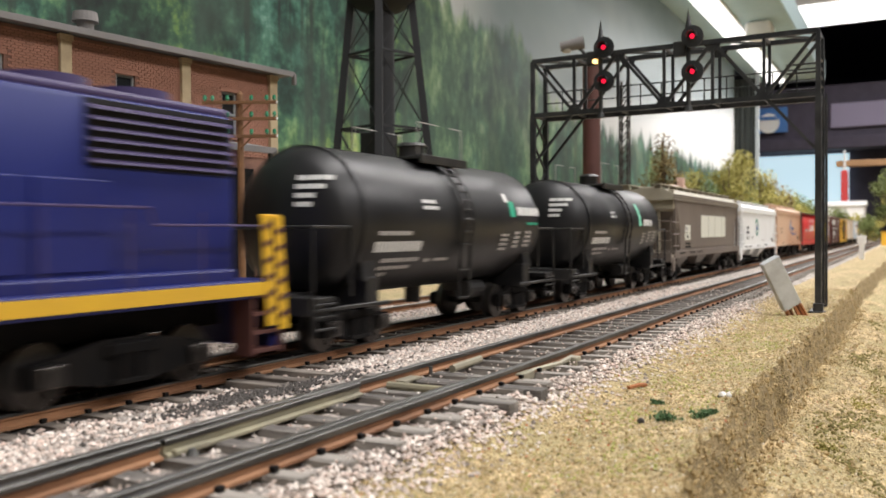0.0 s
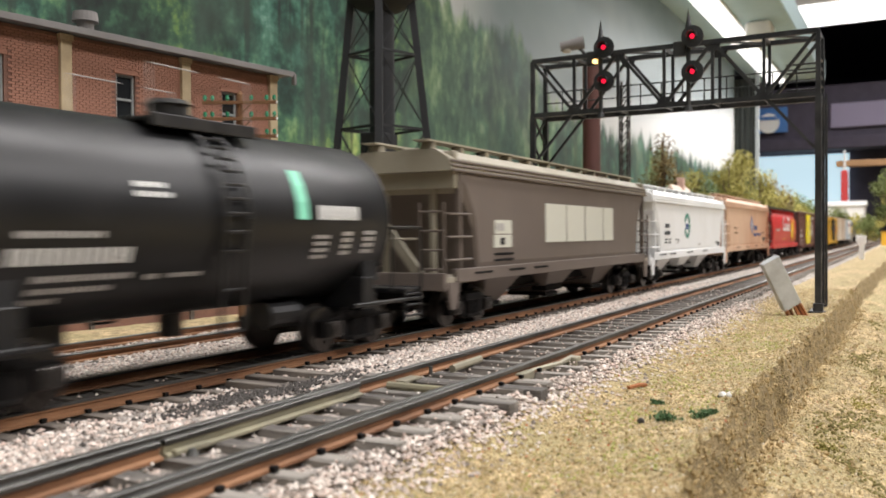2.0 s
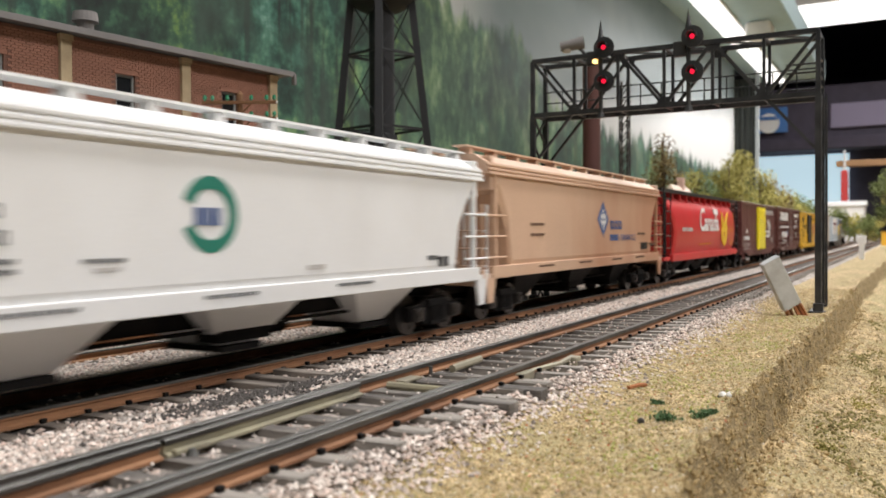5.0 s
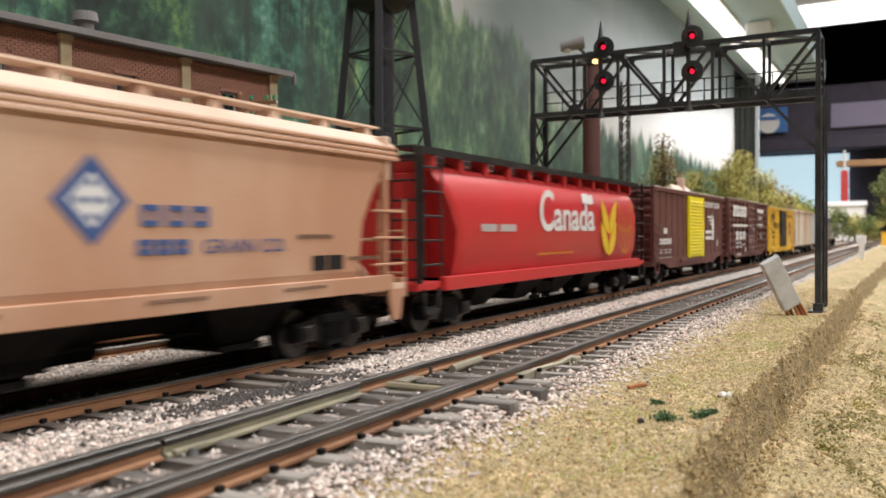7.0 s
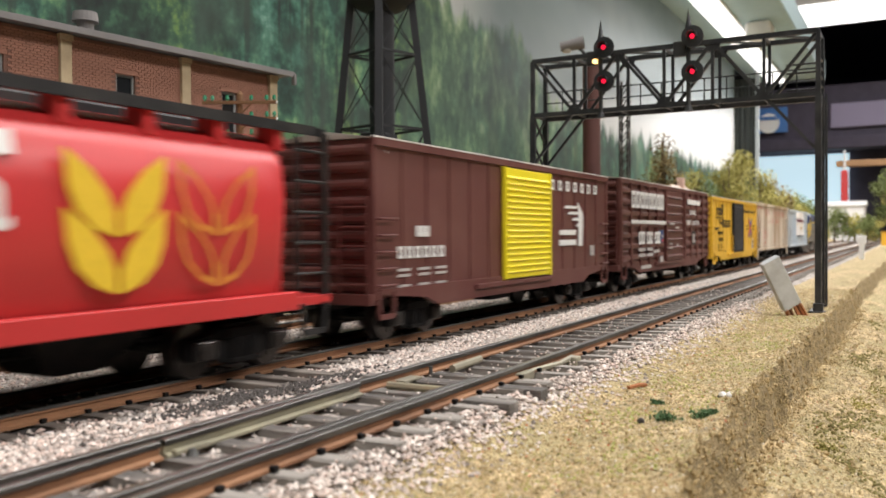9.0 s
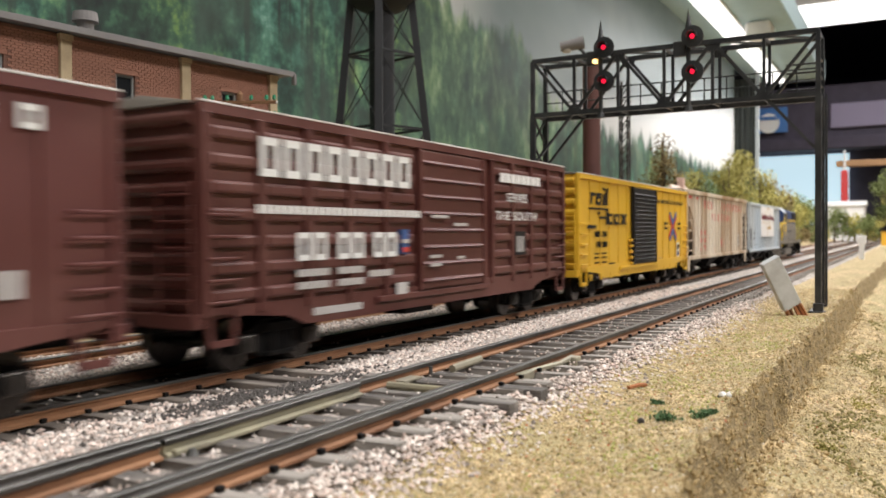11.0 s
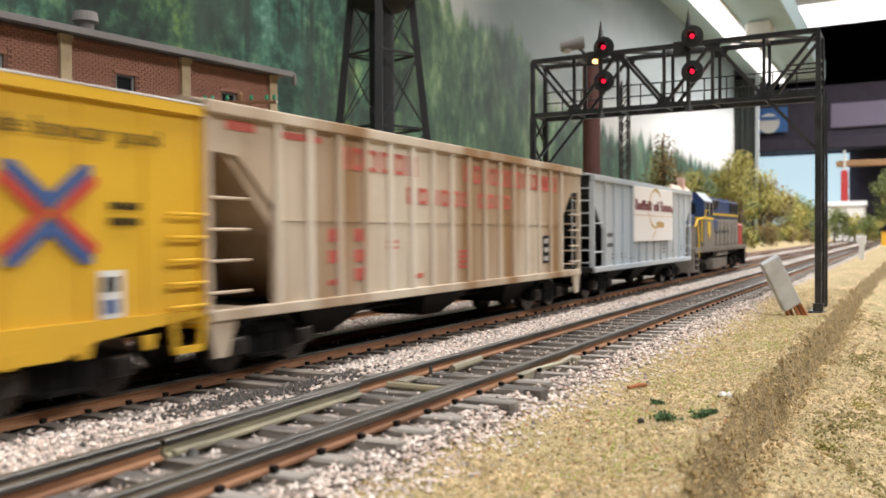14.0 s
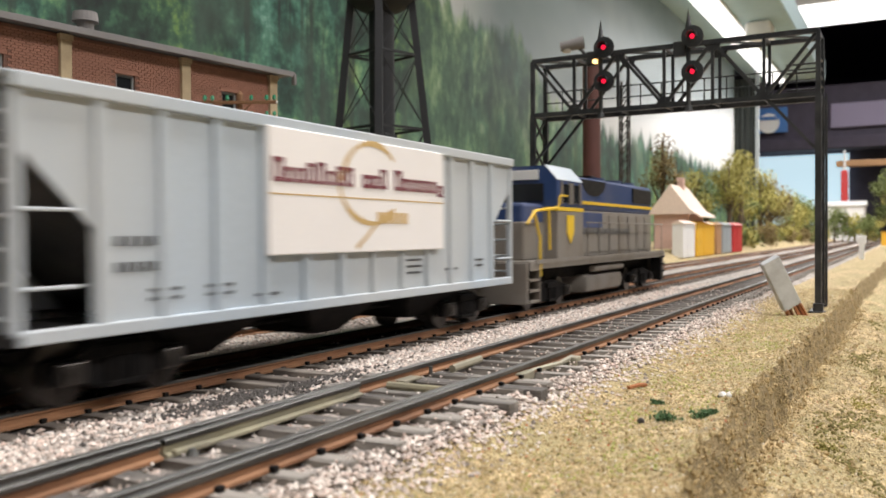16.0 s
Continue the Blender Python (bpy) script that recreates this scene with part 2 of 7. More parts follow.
def box(bm, x0, x1, y0, y1, z0, z1, bev=0.0):
    r = bmesh.ops.create_cube(bm, size=1, matrix=Matrix.Translation(((x0 + x1) / 2, (y0 + y1) / 2, (z0 + z1) / 2)) @ Matrix.Diagonal((abs(x1 - x0), abs(y1 - y0), abs(z1 - z0), 1)))
    if bev:
        es = list({e for v in r["verts"] for e in v.link_edges})
        bmesh.ops.bevel(bm, geom=es, offset=bev, segments=2, affect="EDGES", profile=0.5)
    return bm


def cyl(bm, a, b, r, r2=None, n=12):
    a, b = Vector(a), Vector(b)
    d = b - a
    m = Matrix.Translation((a + b) / 2) @ d.to_track_quat("Z", "Y").to_matrix().to_4x4()
    bmesh.ops.create_cone(bm, cap_ends=True, segments=n, radius1=r, radius2=r if r2 is None else r2, depth=d.length, matrix=m)
    return bm


def rod(bm, pts, r, n=6):
    for a, b in zip(pts, pts[1:]):
        cyl(bm, a, b, r, n=n)
    return bm


def beam(bm, a, b, w, h):
    """A bar of rectangular section from a to b."""
    a, b = Vector(a), Vector(b)
    d = b - a
    m = Matrix.Translation((a + b) / 2) @ d.to_track_quat("Z", "Y").to_matrix().to_4x4() @ Matrix.Diagonal((w, h, d.length, 1))
    bmesh.ops.create_cube(bm, size=1, matrix=m)
    return bm


def extr(bm, prof, x0, x1, axis="x"):
    """A profile of (y, z) points drawn out along x (or of (x, z) points along y)."""
    def p(u, v, w):
        return (w, u, v) if axis == "x" else (u, w, v)
    a = [bm.verts.new(p(u, v, x0)) for u, v in prof]
    b = [bm.verts.new(p(u, v, x1)) for u, v in prof]
    k = len(prof)
    for i in range(k):
        bm.faces.new((a[i], a[(i + 1) % k], b[(i + 1) % k], b[i]))
    bm.faces.new(a[::-1])
    bm.faces.new(b)
    return bm


def poly(bm, pts, d):
    """A flat plate: the polygon pts given thickness by the vector d."""
    d = Vector(d)
    a = [bm.verts.new(p) for p in pts]
    b = [bm.verts.new(Vector(p) + d) for p in pts]
    k = len(pts)
    for i in range(k):
        bm.faces.new((a[i], a[(i + 1) % k], b[(i + 1) % k], b[i]))
    bm.faces.new(a[::-1])
    bm.faces.new(b)
    return bm


def words(parent, text, x, y, z, size, material, name="lettering", squash=1.0, lean=0.0, bold=0.0):
    """Lettering on a side that faces -y; x, z: its lower left corner."""
    c = bpy.data.curves.new(name, "FONT")
    c.body, c.size, c.extrude, c.shear, c.offset = text, size * MM, 0.00004, lean, bold * MM
    tmp = bpy.data.objects.new(name, c)
    scene.collection.objects.link(tmp)
    bpy.context.view_layer.update()
    me = bpy.data.meshes.new_from_object(tmp.evaluated_get(bpy.context.evaluated_depsgraph_get()))
    bpy.data.objects.remove(tmp)
    me.transform(pose(x * MM, y * MM, z * MM, 90) @ Matrix.Diagonal((squash, 1, 1, 1)))
    me.materials.clear()
    me.materials.append(M[material])
    ob = new(name, me)
    ob.parent = parent
    return ob


def bars(parent, x, y, z, w, h, n, material, gap=0.28, name="marking", th=0.12):
    """A line of n letter-sized bars on a side that faces -y."""
    bm = bmn()
    s = w / n
    for i in range(n):
        box(bm, x + i * s, x + i * s + s * (1 - gap), y - th, y + 0.1, z, z + h)
    return part(name, bm, material, parent)

# ---- the layout: ground, tracks, backdrop, room ----
TRAIN_Y, FRONT_Y, BACK_Y = 0.0, -55.1, 52.0
FRONT_Z, BACK_Z = 2.3, -0.5
RAIL_H = 2.1


def smooth(a, b, x):
    t = min(1, max(0, (x - a) / (b - a)))
    return t * t * (3 - 2 * t)


def edge_y(x):
    """The brink of the earth bank beside the front track."""
    wave = 1.3 * noise.noise((x / 38, 3.1, 0)) + 1.8 * noise.noise((x / 13, 7.7, 0)) + 1.3 * noise.noise((x / 5.5, 2.7, 0)) + 0.8 * noise.noise((x / 2.6, 4.7, 0))
    return -101.8 + 0.7 * math.exp(-((x - 213) / 34) ** 2) - 1.8 * smooth(125, 85, x) - 6 * smooth(450, 1200, x) + wave


def bank_drop(x, y):
    """0 on the upper ground, 1 at the foot of the broken face."""
    e = edge_y(x)
    return smooth(e + 0.2, e - 2.3 - 0.9 * noise.noise((x / 17, 1.3, 4)), y)


def ground_z(x, y):
    n = noise.fractal((x / 22, y / 22, 0.3), 0.9, 2.1, 5)
    fine = noise.noise((x / 4.1, y / 4.1, 5))
    grit = noise.noise((x / 1.9, y / 1.9, 8))
    if y > -72:
        z = -3.2 + 0.25 * n
        if y > 24:
            z = -3.6 + 0.5 * n + 12 * smooth(72, 110, y) * smooth(420, 700, x)
        return z
    e = edge_y(x)
    lip = 1.1 * smooth(e + 5, e + 0.5, y) * (0.6 + noise.noise((x / 7, 5.5, 1)))
    z = -1.3 - 2.4 * smooth(-70, -80, y) + 0.9 * n * smooth(-72, -84, y) + 0.3 * fine + 0.25 * grit + lip
    drop = bank_drop(x, y)
    away = e - y
    low = -14.6 - 5.5 * smooth(3.0, 34.0, away) - 0.02 * away + 2.6 * n + 1.3 * fine + 0.7 * grit - 4 * smooth(-130, -320, y)
    gouge = (2.2 * noise.noise((x / 4, y / 7, 9)) + 1.4 * noise.noise((x / 1.9, y / 3, 11))) * math.sin(math.pi * drop)
    return z * (1 - drop) + low * drop + gouge


def ladder_steps(spans):
    out = []
    for a, b, s in spans:
        k = max(1, round((b - a) / s))
        out += [a + (b - a) * i / k for i in range(k)]
    return out + [spans[-1][1]]


def build_ground():
    xs = ladder_steps([(-700, -40, 40), (-40, 60, 8), (60, 330, 1.2), (330, 620, 3.0), (620, 1200, 9), (1200, 2400, 30), (2400, 6500, 250)])
    ys = ladder_steps([(-900, -240, 60), (-240, -165, 6), (-165, -112, 1.7), (-112, -107, 0.8), (-107, -100.5, 0.3), (-100.5, -94, 0.8), (-94, -74, 1.6), (-74, -60, 4), (-60, 60, 12), (60, 120, 7), (120, 360, 20)])
    bm = bmn()
    rows, faces = [], []
    for x in xs:
        row = []
        swing = edge_y(x) + 101.8
        for y in ys:
            # the grid bends with the brink, so that its face stays crisp
            yy = y + swing * (1 - smooth(7, 27, abs(y + 101.8)))
            z = ground_z(x, yy)
            face = math.sin(math.pi * bank_drop(x, yy)) if -112 < y < -94 else 0.0
            yy += face * (0.9 * noise.noise((x / 2.1, z / 7, 3)) + 0.5 * noise.noise((x / 0.9, z / 3, 6)))
            row.append(bm.verts.new((x, yy, z)))
        rows.append(row)
    for a, b in zip(rows, rows[1:]):
        for i in range(len(ys) - 1):
            bm.faces.new((a[i], b[i], b[i + 1], a[i + 1]))
    ob = part("ground", bm, "earth", None, smooth=True)
    # darker exposed earth on steep faces; the bank's shade is put into its colour
    ob.data.materials.append(M["shaded_bank"])
    for p in ob.data.polygons:
        if p.normal.z < 0.66 and p.center.y < -0.085:
            p.material_index = 1
    tagged(ob, "dry tan scenic earth with a crumbling bank", "ground", "", "structure")


def rail_profile(bm, x0, x1, y0, y1, top, w=1.2):
    """One rail from (x0, y0) to (x1, y1), its head at height top: foot, web and head."""
    prof = [(-1.1, -2.1), (1.1, -2.1), (1.1, -1.75), (0.3, -1.5), (0.3, -0.75), (w / 2, -0.6), (w / 2, -0.08), (w / 2 - 0.1, 0), (-w / 2 + 0.1, 0), (-w / 2, -0.08), (-w / 2, -0.6), (-0.3, -0.75), (-0.3, -1.5), (-1.1, -1.75)]
    a = [bm.verts.new((x0, y0 + u, top + v)) for u, v in prof]
    b = [bm.verts.new((x1, y1 + u, top + v)) for u, v in prof]
    k = len(prof)
    for i in range(k):
        bm.faces.new((a[i], a[(i + 1) % k], b[(i + 1) % k], b[i]))
    bm.faces.new(a[::-1])
    bm.faces.new(b)
    return bm


def rail(parent, x0, x1, y0, y1, top, material, name="rail", deep=0.28):
    ob = part(name, rail_profile(bmn(), x0, x1, y0, y1, top), material, parent)
    k = 0.64
    side = bmn()
    lo = [side.verts.new(p) for p in ((x0, y0 - k, top - deep), (x1, y1 - k, top - deep), (x1, y1 + k, top - deep), (x0, y0 + k, top - deep))]
    hi = [side.verts.new(p) for p in ((x0, y0 - k, top - 0.05), (x1, y1 - k, top - 0.05), (x1, y1 + k, top - 0.05), (x0, y0 + k, top - 0.05))]
    for i in range(4):
        side.faces.new((lo[i], lo[(i + 1) % 4], hi[(i + 1) % 4], hi[i]))
    side.faces.new(hi)
    side.faces.new(lo[::-1])
    part("rail_head", side, "rail_side", ob, "dark steel rail head")
    cap = bmn()
    lo = [cap.verts.new(p) for p in ((x0, y0 - k + 0.01, top - 0.06), (x1, y1 - k + 0.01, top - 0.06), (x1, y1 + k - 0.01, top - 0.06), (x0, y0 + k - 0.01, top - 0.06))]
    hi = [cap.verts.new(p) for p in ((x0, y0 - k + 0.14, top + 0.06), (x1, y1 - k + 0.14, top + 0.06), (x1, y1 + k - 0.14, top + 0.06), (x0, y0 + k - 0.14, top + 0.06))]
    for i in range(4):
        cap.faces.new((lo[i], lo[(i + 1) % 4], hi[(i + 1) % 4], hi[i]))
    cap.faces.new(hi)
    cap.faces.new(lo[::-1])
    part("running_surface", cap, "rail_top", ob, "polished running surface")
    return ob


def build_tracks():
    rng = random.Random(4)
    front = thing("track_front", "rusty steel rails on dark wooden ties in pale ballast", "railway track", kind="structure")
    train = thing("track_main", "rusty steel rails on dark spiked ties in pale ballast", "railway track", kind="structure")
    back = thing("track_rear", "weathered rails behind the train", "railway track", kind="structure")
    g = 8.25 + 0.5
    for tr, y, z in ((front, FRONT_Y, FRONT_Z), (train, TRAIN_Y, 0.0), (back, BACK_Y, BACK_Z)):
        for sgn in (-1, 1):
            rail(tr, -500, 6000, y + sgn * g, y + sgn * g, z, "rail_rust", deep=0.75 if tr is front else 0.3)
    # switch points of the turnout in the front track
    ya, yb, xj = FRONT_Y + g - 4.6, FRONT_Y + g - 1.0, 71.6
    ym = ya + (yb - ya) * (xj - 20) / (TIP_FAR - 20)
    rail(front, 20, xj, ya, ym, FRONT_Z - 0.05, "rail_rust", "point_rail", 0.6)
    rail(front, xj + 0.7, TIP_FAR, ym, yb, FRONT_Z - 0.05, "rail_dull", "point_rail", 0.6)
    part("rail_joiner", box(bmn(), xj + 1.6, xj + 7.0, ym - 1.5, ym - 0.5, 0.25, 1.0, 0.2), "rail_dull", front, "bright metal rail joiner")
    part("solder_blob", cyl(bmn(), (xj + 3.4, ym - 2.3, 0.1), (xj + 3.4, ym - 2.3, 1.0), 0.8, 0.4, n=10), "rail_top", front)
    rail(front, 20, TIP_NEAR, FRONT_Y - g + 3.2, FRONT_Y - g + 1.4, FRONT_Z - 0.05, "rail_side", "point_rail", 1.4)
    # head block ties, slide plate and pin of the turnout
    for x in (121.5, 134.0):
        part("head_block", box(bmn(), x - 1.7, x + 1.7, -73.2, -37, -3.4, FRONT_Z - RAIL_H + 0.1, 0.2), "tie_grey", front, "long weathered head block")
    for x, y0_, y1_ in ((124.0, -34, -12), (130.4, -32.5, -11), (139.0, -31, -11)):
        part("plank", box(bmn(), x - 1.6, x + 1.6, y0_, y1_, -3.4, -1.2, 0.2), "tie_wood", front, "dark flat switch timber")
    part("slide_plate", box(bmn(), 128, 134, -49.2, -46.6, 0.3, 0.75, 0.12), "rail_dull", front)
    part("pin", cyl(bmn(), (138.5, -48.4, 0), (138.5, -48.4, 1.9), 0.4, n=8), "rail_top", front)
    # ties: a few meshes shared by all
    meshes = {"tie_grey": [], "tie_wood": []}
    for wood, half in (("tie_grey", 1.35), ("tie_wood", 1.2)):
        for k in range(7):
            bm = bmn()
            box(bm, -half, half, -15 + rng.uniform(-1.1, 0.6), 15 + rng.uniform(-0.6, 1.1), -2.4, 0, 0.16)
            for v in bm.verts:
                v.co += Vector((rng.uniform(-0.2, 0.2), rng.uniform(-0.15, 0.15), rng.uniform(-0.12, 0.12)))
            ob = part("tie", bm, wood, None)
            meshes[wood].append(ob.data)
            bpy.data.objects.remove(ob)
    for tr, y, z, x0, n, pitch, wood in ((front, FRONT_Y, FRONT_Z, 22, 150, 8.6, "tie_grey"), (train, TRAIN_Y, 0.0, 60, 150, 8.2, "tie_wood")):
        for i in range(n):
            ob = new("tie", rng.choice(meshes[wood]))
            ob.parent = tr
            ob.matrix_basis = pose((x0 + i * pitch + rng.uniform(-0.5, 0.5)) * MM, (y + rng.uniform(-0.5, 0.5)) * MM, (z - RAIL_H + rng.uniform(-0.12, 0.05)) * MM, 0, 0, rng.uniform(-2.2, 2.2))
        bm = bmn()
        for i in range(n, 560):
            box(bm, x0 + i * pitch - 1.1, x0 + i * pitch + 1.1, y - 15, y + 15, z - RAIL_H - 1.5, z - RAIL_H)
        tagged(part("far_ties", bm, "tie_wood", tr), kind="stuff")
    bm = bmn()
    for i in range(300):
        x = 60 + i * 8.3
        box(bm, x - 1.1, x + 1.1, BACK_Y - 15, BACK_Y + 15, BACK_Z - RAIL_H - 1.5, BACK_Z - RAIL_H)
    tagged(part("far_ties", bm, "tie_wood", back), kind="stuff")
    # spikes and plates on the near rails
    for tr, y, z, x0, n, pitch in ((train, TRAIN_Y - g, 0.0, 60, 75, 8.2), (front, FRONT_Y - g, FRONT_Z, 22, 60, 8.6)):
        bm = bmn()
        for i in range(n):
            x = x0 + i * pitch
            for s in (-1.35, 1.35):
                box(bm, x - 0.45, x + 0.45, y + s - 0.4, y + s + 0.4, z - RAIL_H, z - RAIL_H + 0.75, 0.1)
        tagged(part("spikes", bm, "truck_black", tr), kind="stuff")
    # insulated joint gap filler, frog throw bar and loose pieces on the ties
    bm = cyl(bmn(), (TIP_NEAR - 6, FRONT_Y - 5, 0.9), (TIP_NEAR - 6, FRONT_Y + 6, 0.9), 0.7, n=8)
    part("throw_bar", bm, "rail_dull", front)


TIP_FAR, TIP_NEAR = 116.0, 128.5


def stones_mesh(name, places, material, parent, lo, hi, seed, squash=0.7):
    """Many small angular stones in one mesh."""
    rng = np.random.default_rng(seed)
    base = np.array([(1, 0, 0), (-1, 0, 0), (0, 1, 0), (0, -1, 0), (0, 0, 1), (0, 0, -1)], float)
    faces = [(0, 2, 4), (2, 1, 4), (1, 3, 4), (3, 0, 4), (2, 0, 5), (1, 2, 5), (3, 1, 5), (0, 3, 5)]
    n = len(places)
    size = rng.uniform(lo, hi, (n, 1, 1)) * 0.5
    v = base[None] * rng.uniform(0.65, 1.25, (n, 6, 1)) + rng.uniform(-0.25, 0.25, (n, 6, 3))
    a = rng.uniform(0, 6.28, n)
    c, s = np.cos(a)[:, None], np.sin(a)[:, None]
    x, y = v[:, :, 0] * c - v[:, :, 1] * s, v[:, :, 0] * s + v[:, :, 1] * c
    v = np.stack([x, y, v[:, :, 2] * squash], 2) * size + np.asarray(places)[:, None, :]
    f = (np.arange(n)[:, None, None] * 6 + np.array(faces)[None]).reshape(-1, 3)
    me = bpy.data.meshes.new(name)
    me.from_pydata((v.reshape(-1, 3) * MM).tolist(), [], f.tolist())
    me.materials.append(M[material] if isinstance(material, str) else material)
    ob = new(name, me)
    ob.parent = parent
    return ob


def build_ballast():
    rng = random.Random(9)

    def bed(x, y):
        """Height of the ballast between and beside the tracks."""
        w = 0.35 * noise.noise((x / 9, y / 9, 2))
        if y < FRONT_Y + 22:
            t = smooth(FRONT_Y - 15, FRONT_Y - 26, y)
            return FRONT_Z - RAIL_H - 1.15 - 5.2 * t + w
        if y > 60:
            return -2.6 - 2.5 * smooth(62, 80, y) + w
        k = smooth(FRONT_Y + 15, TRAIN_Y - 15, y)
        return (FRONT_Z - RAIL_H - 0.5) * (1 - k) + (-RAIL_H - 0.55) * k + w
    xs = ladder_steps([(-500, 20, 40), (20, 420, 5), (420, 6000, 60)])
    ys = ladder_steps([(FRONT_Y - 26, TRAIN_Y + 22, 3.2), (TRAIN_Y + 22, 80, 10)])
    bm = bmn()
    rows = [[bm.verts.new((x, y, bed(x, y))) for y in ys] for x in xs]
    for a, b in zip(rows, rows[1:]):
        for i in range(len(ys) - 1):
            bm.faces.new((a[i], b[i], b[i + 1], a[i + 1]))
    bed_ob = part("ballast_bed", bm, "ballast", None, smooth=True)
    # dark oily stone under the train, with the train's shade in its colour
    bed_ob.data.materials.append(M["dark_stone_and_shade"])
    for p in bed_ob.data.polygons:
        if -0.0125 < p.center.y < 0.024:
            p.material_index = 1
    tagged(bed_ob, "pale grey and pink crushed stone ballast", "ballast", "", "structure")
    spots = []
    for _ in range(40000):
        x = 50 + 420 * rng.random() ** 1.5
        y = rng.uniform(FRONT_Y - 24, TRAIN_Y + 68)
        if abs(y - FRONT_Y) < 15 and rng.random() < 0.82 or -12 < y < 26 and rng.random() < 0.93:
            continue
        if y < FRONT_Y - 15 and rng.random() < (FRONT_Y - 15 - y) / 8 + 0.1:
            continue
        spots.append((x, y, max(bed(x, y), ground_z(x, y) if y < -70 else -9) + 0.12))
    for _ in range(5200):
        x = 45 + 300 * rng.random() ** 1.3
        y = FRONT_Y - 13.5 - abs(rng.gauss(0, 4.5))
        near_tie = abs((x - 22 + 4.3) % 8.6 - 4.3) < 1.5 and y > FRONT_Y - 15
        if near_tie and rng.random() < 0.8:
            continue
        spots.append((x, y, max(bed(x, y) + 0.7 * rng.random(), ground_z(x, y) if y < -72 else -9) + 0.1))
    tagged(stones_mesh("ballast_stones", spots, STONE, None, 0.6, 1.25, 2), "pale grey, cream and pink ballast stones", "ballast", "", "stuff")
    for _ in range(1000):
        x = 40 + 400 * rng.random() ** 1.4
        yc, zc = FRONT_Y, FRONT_Z
        spots.append((x, yc + rng.uniform(-15, 15), zc - RAIL_H + 0.15))
    tagged(stones_mesh("tie_grit", spots[-1000:], STONE, None, 0.35, 0.75, 12), "scattered ballast grit on the ties", "ballast", "", "stuff")
    spots = []
    for _ in range(1500):
        x = 118 + rng.gauss(0, 12)
        y = -27 + rng.gauss(0, 4)
        spots.append((x, y, bed(x, y) + 0.3))
    tagged(stones_mesh("cinder_pile", spots, "dark_stone_and_shade", None, 0.6, 1.3, 3), "dark cinders spilled between the tracks", "cinders", "", "stuff")


def island_stone():
    """Stones whose shade differs from one to the next."""
    m = mat("ballast_stone_mixed", (0.5, 0.46, 0.42), 0.9, var=0.2, scale=900, bump=0.3)
    n, l = m.node_tree.nodes, m.node_tree.links
    geo = n.new("ShaderNodeNewGeometry")
    r = n.new("ShaderNodeValToRGB")
    els = r.color_ramp.elements
    els[0].color, els[1].color = (0.16, 0.13, 0.11, 1), (0.84, 0.77, 0.70, 1)
    for p, c in ((0.2, (0.44, 0.37, 0.32, 1)), (0.45, (0.62, 0.53, 0.465, 1)), (0.6, (0.64, 0.49, 0.415, 1)), (0.8, (0.71, 0.64, 0.58, 1))):
        els.new(p).color = c
    l.new(geo.outputs["Random Per Island"], r.inputs[0])
    l.new(r.outputs[0], n["Principled BSDF"].inputs["Base Color"])
    return m


STONE = island_stone()


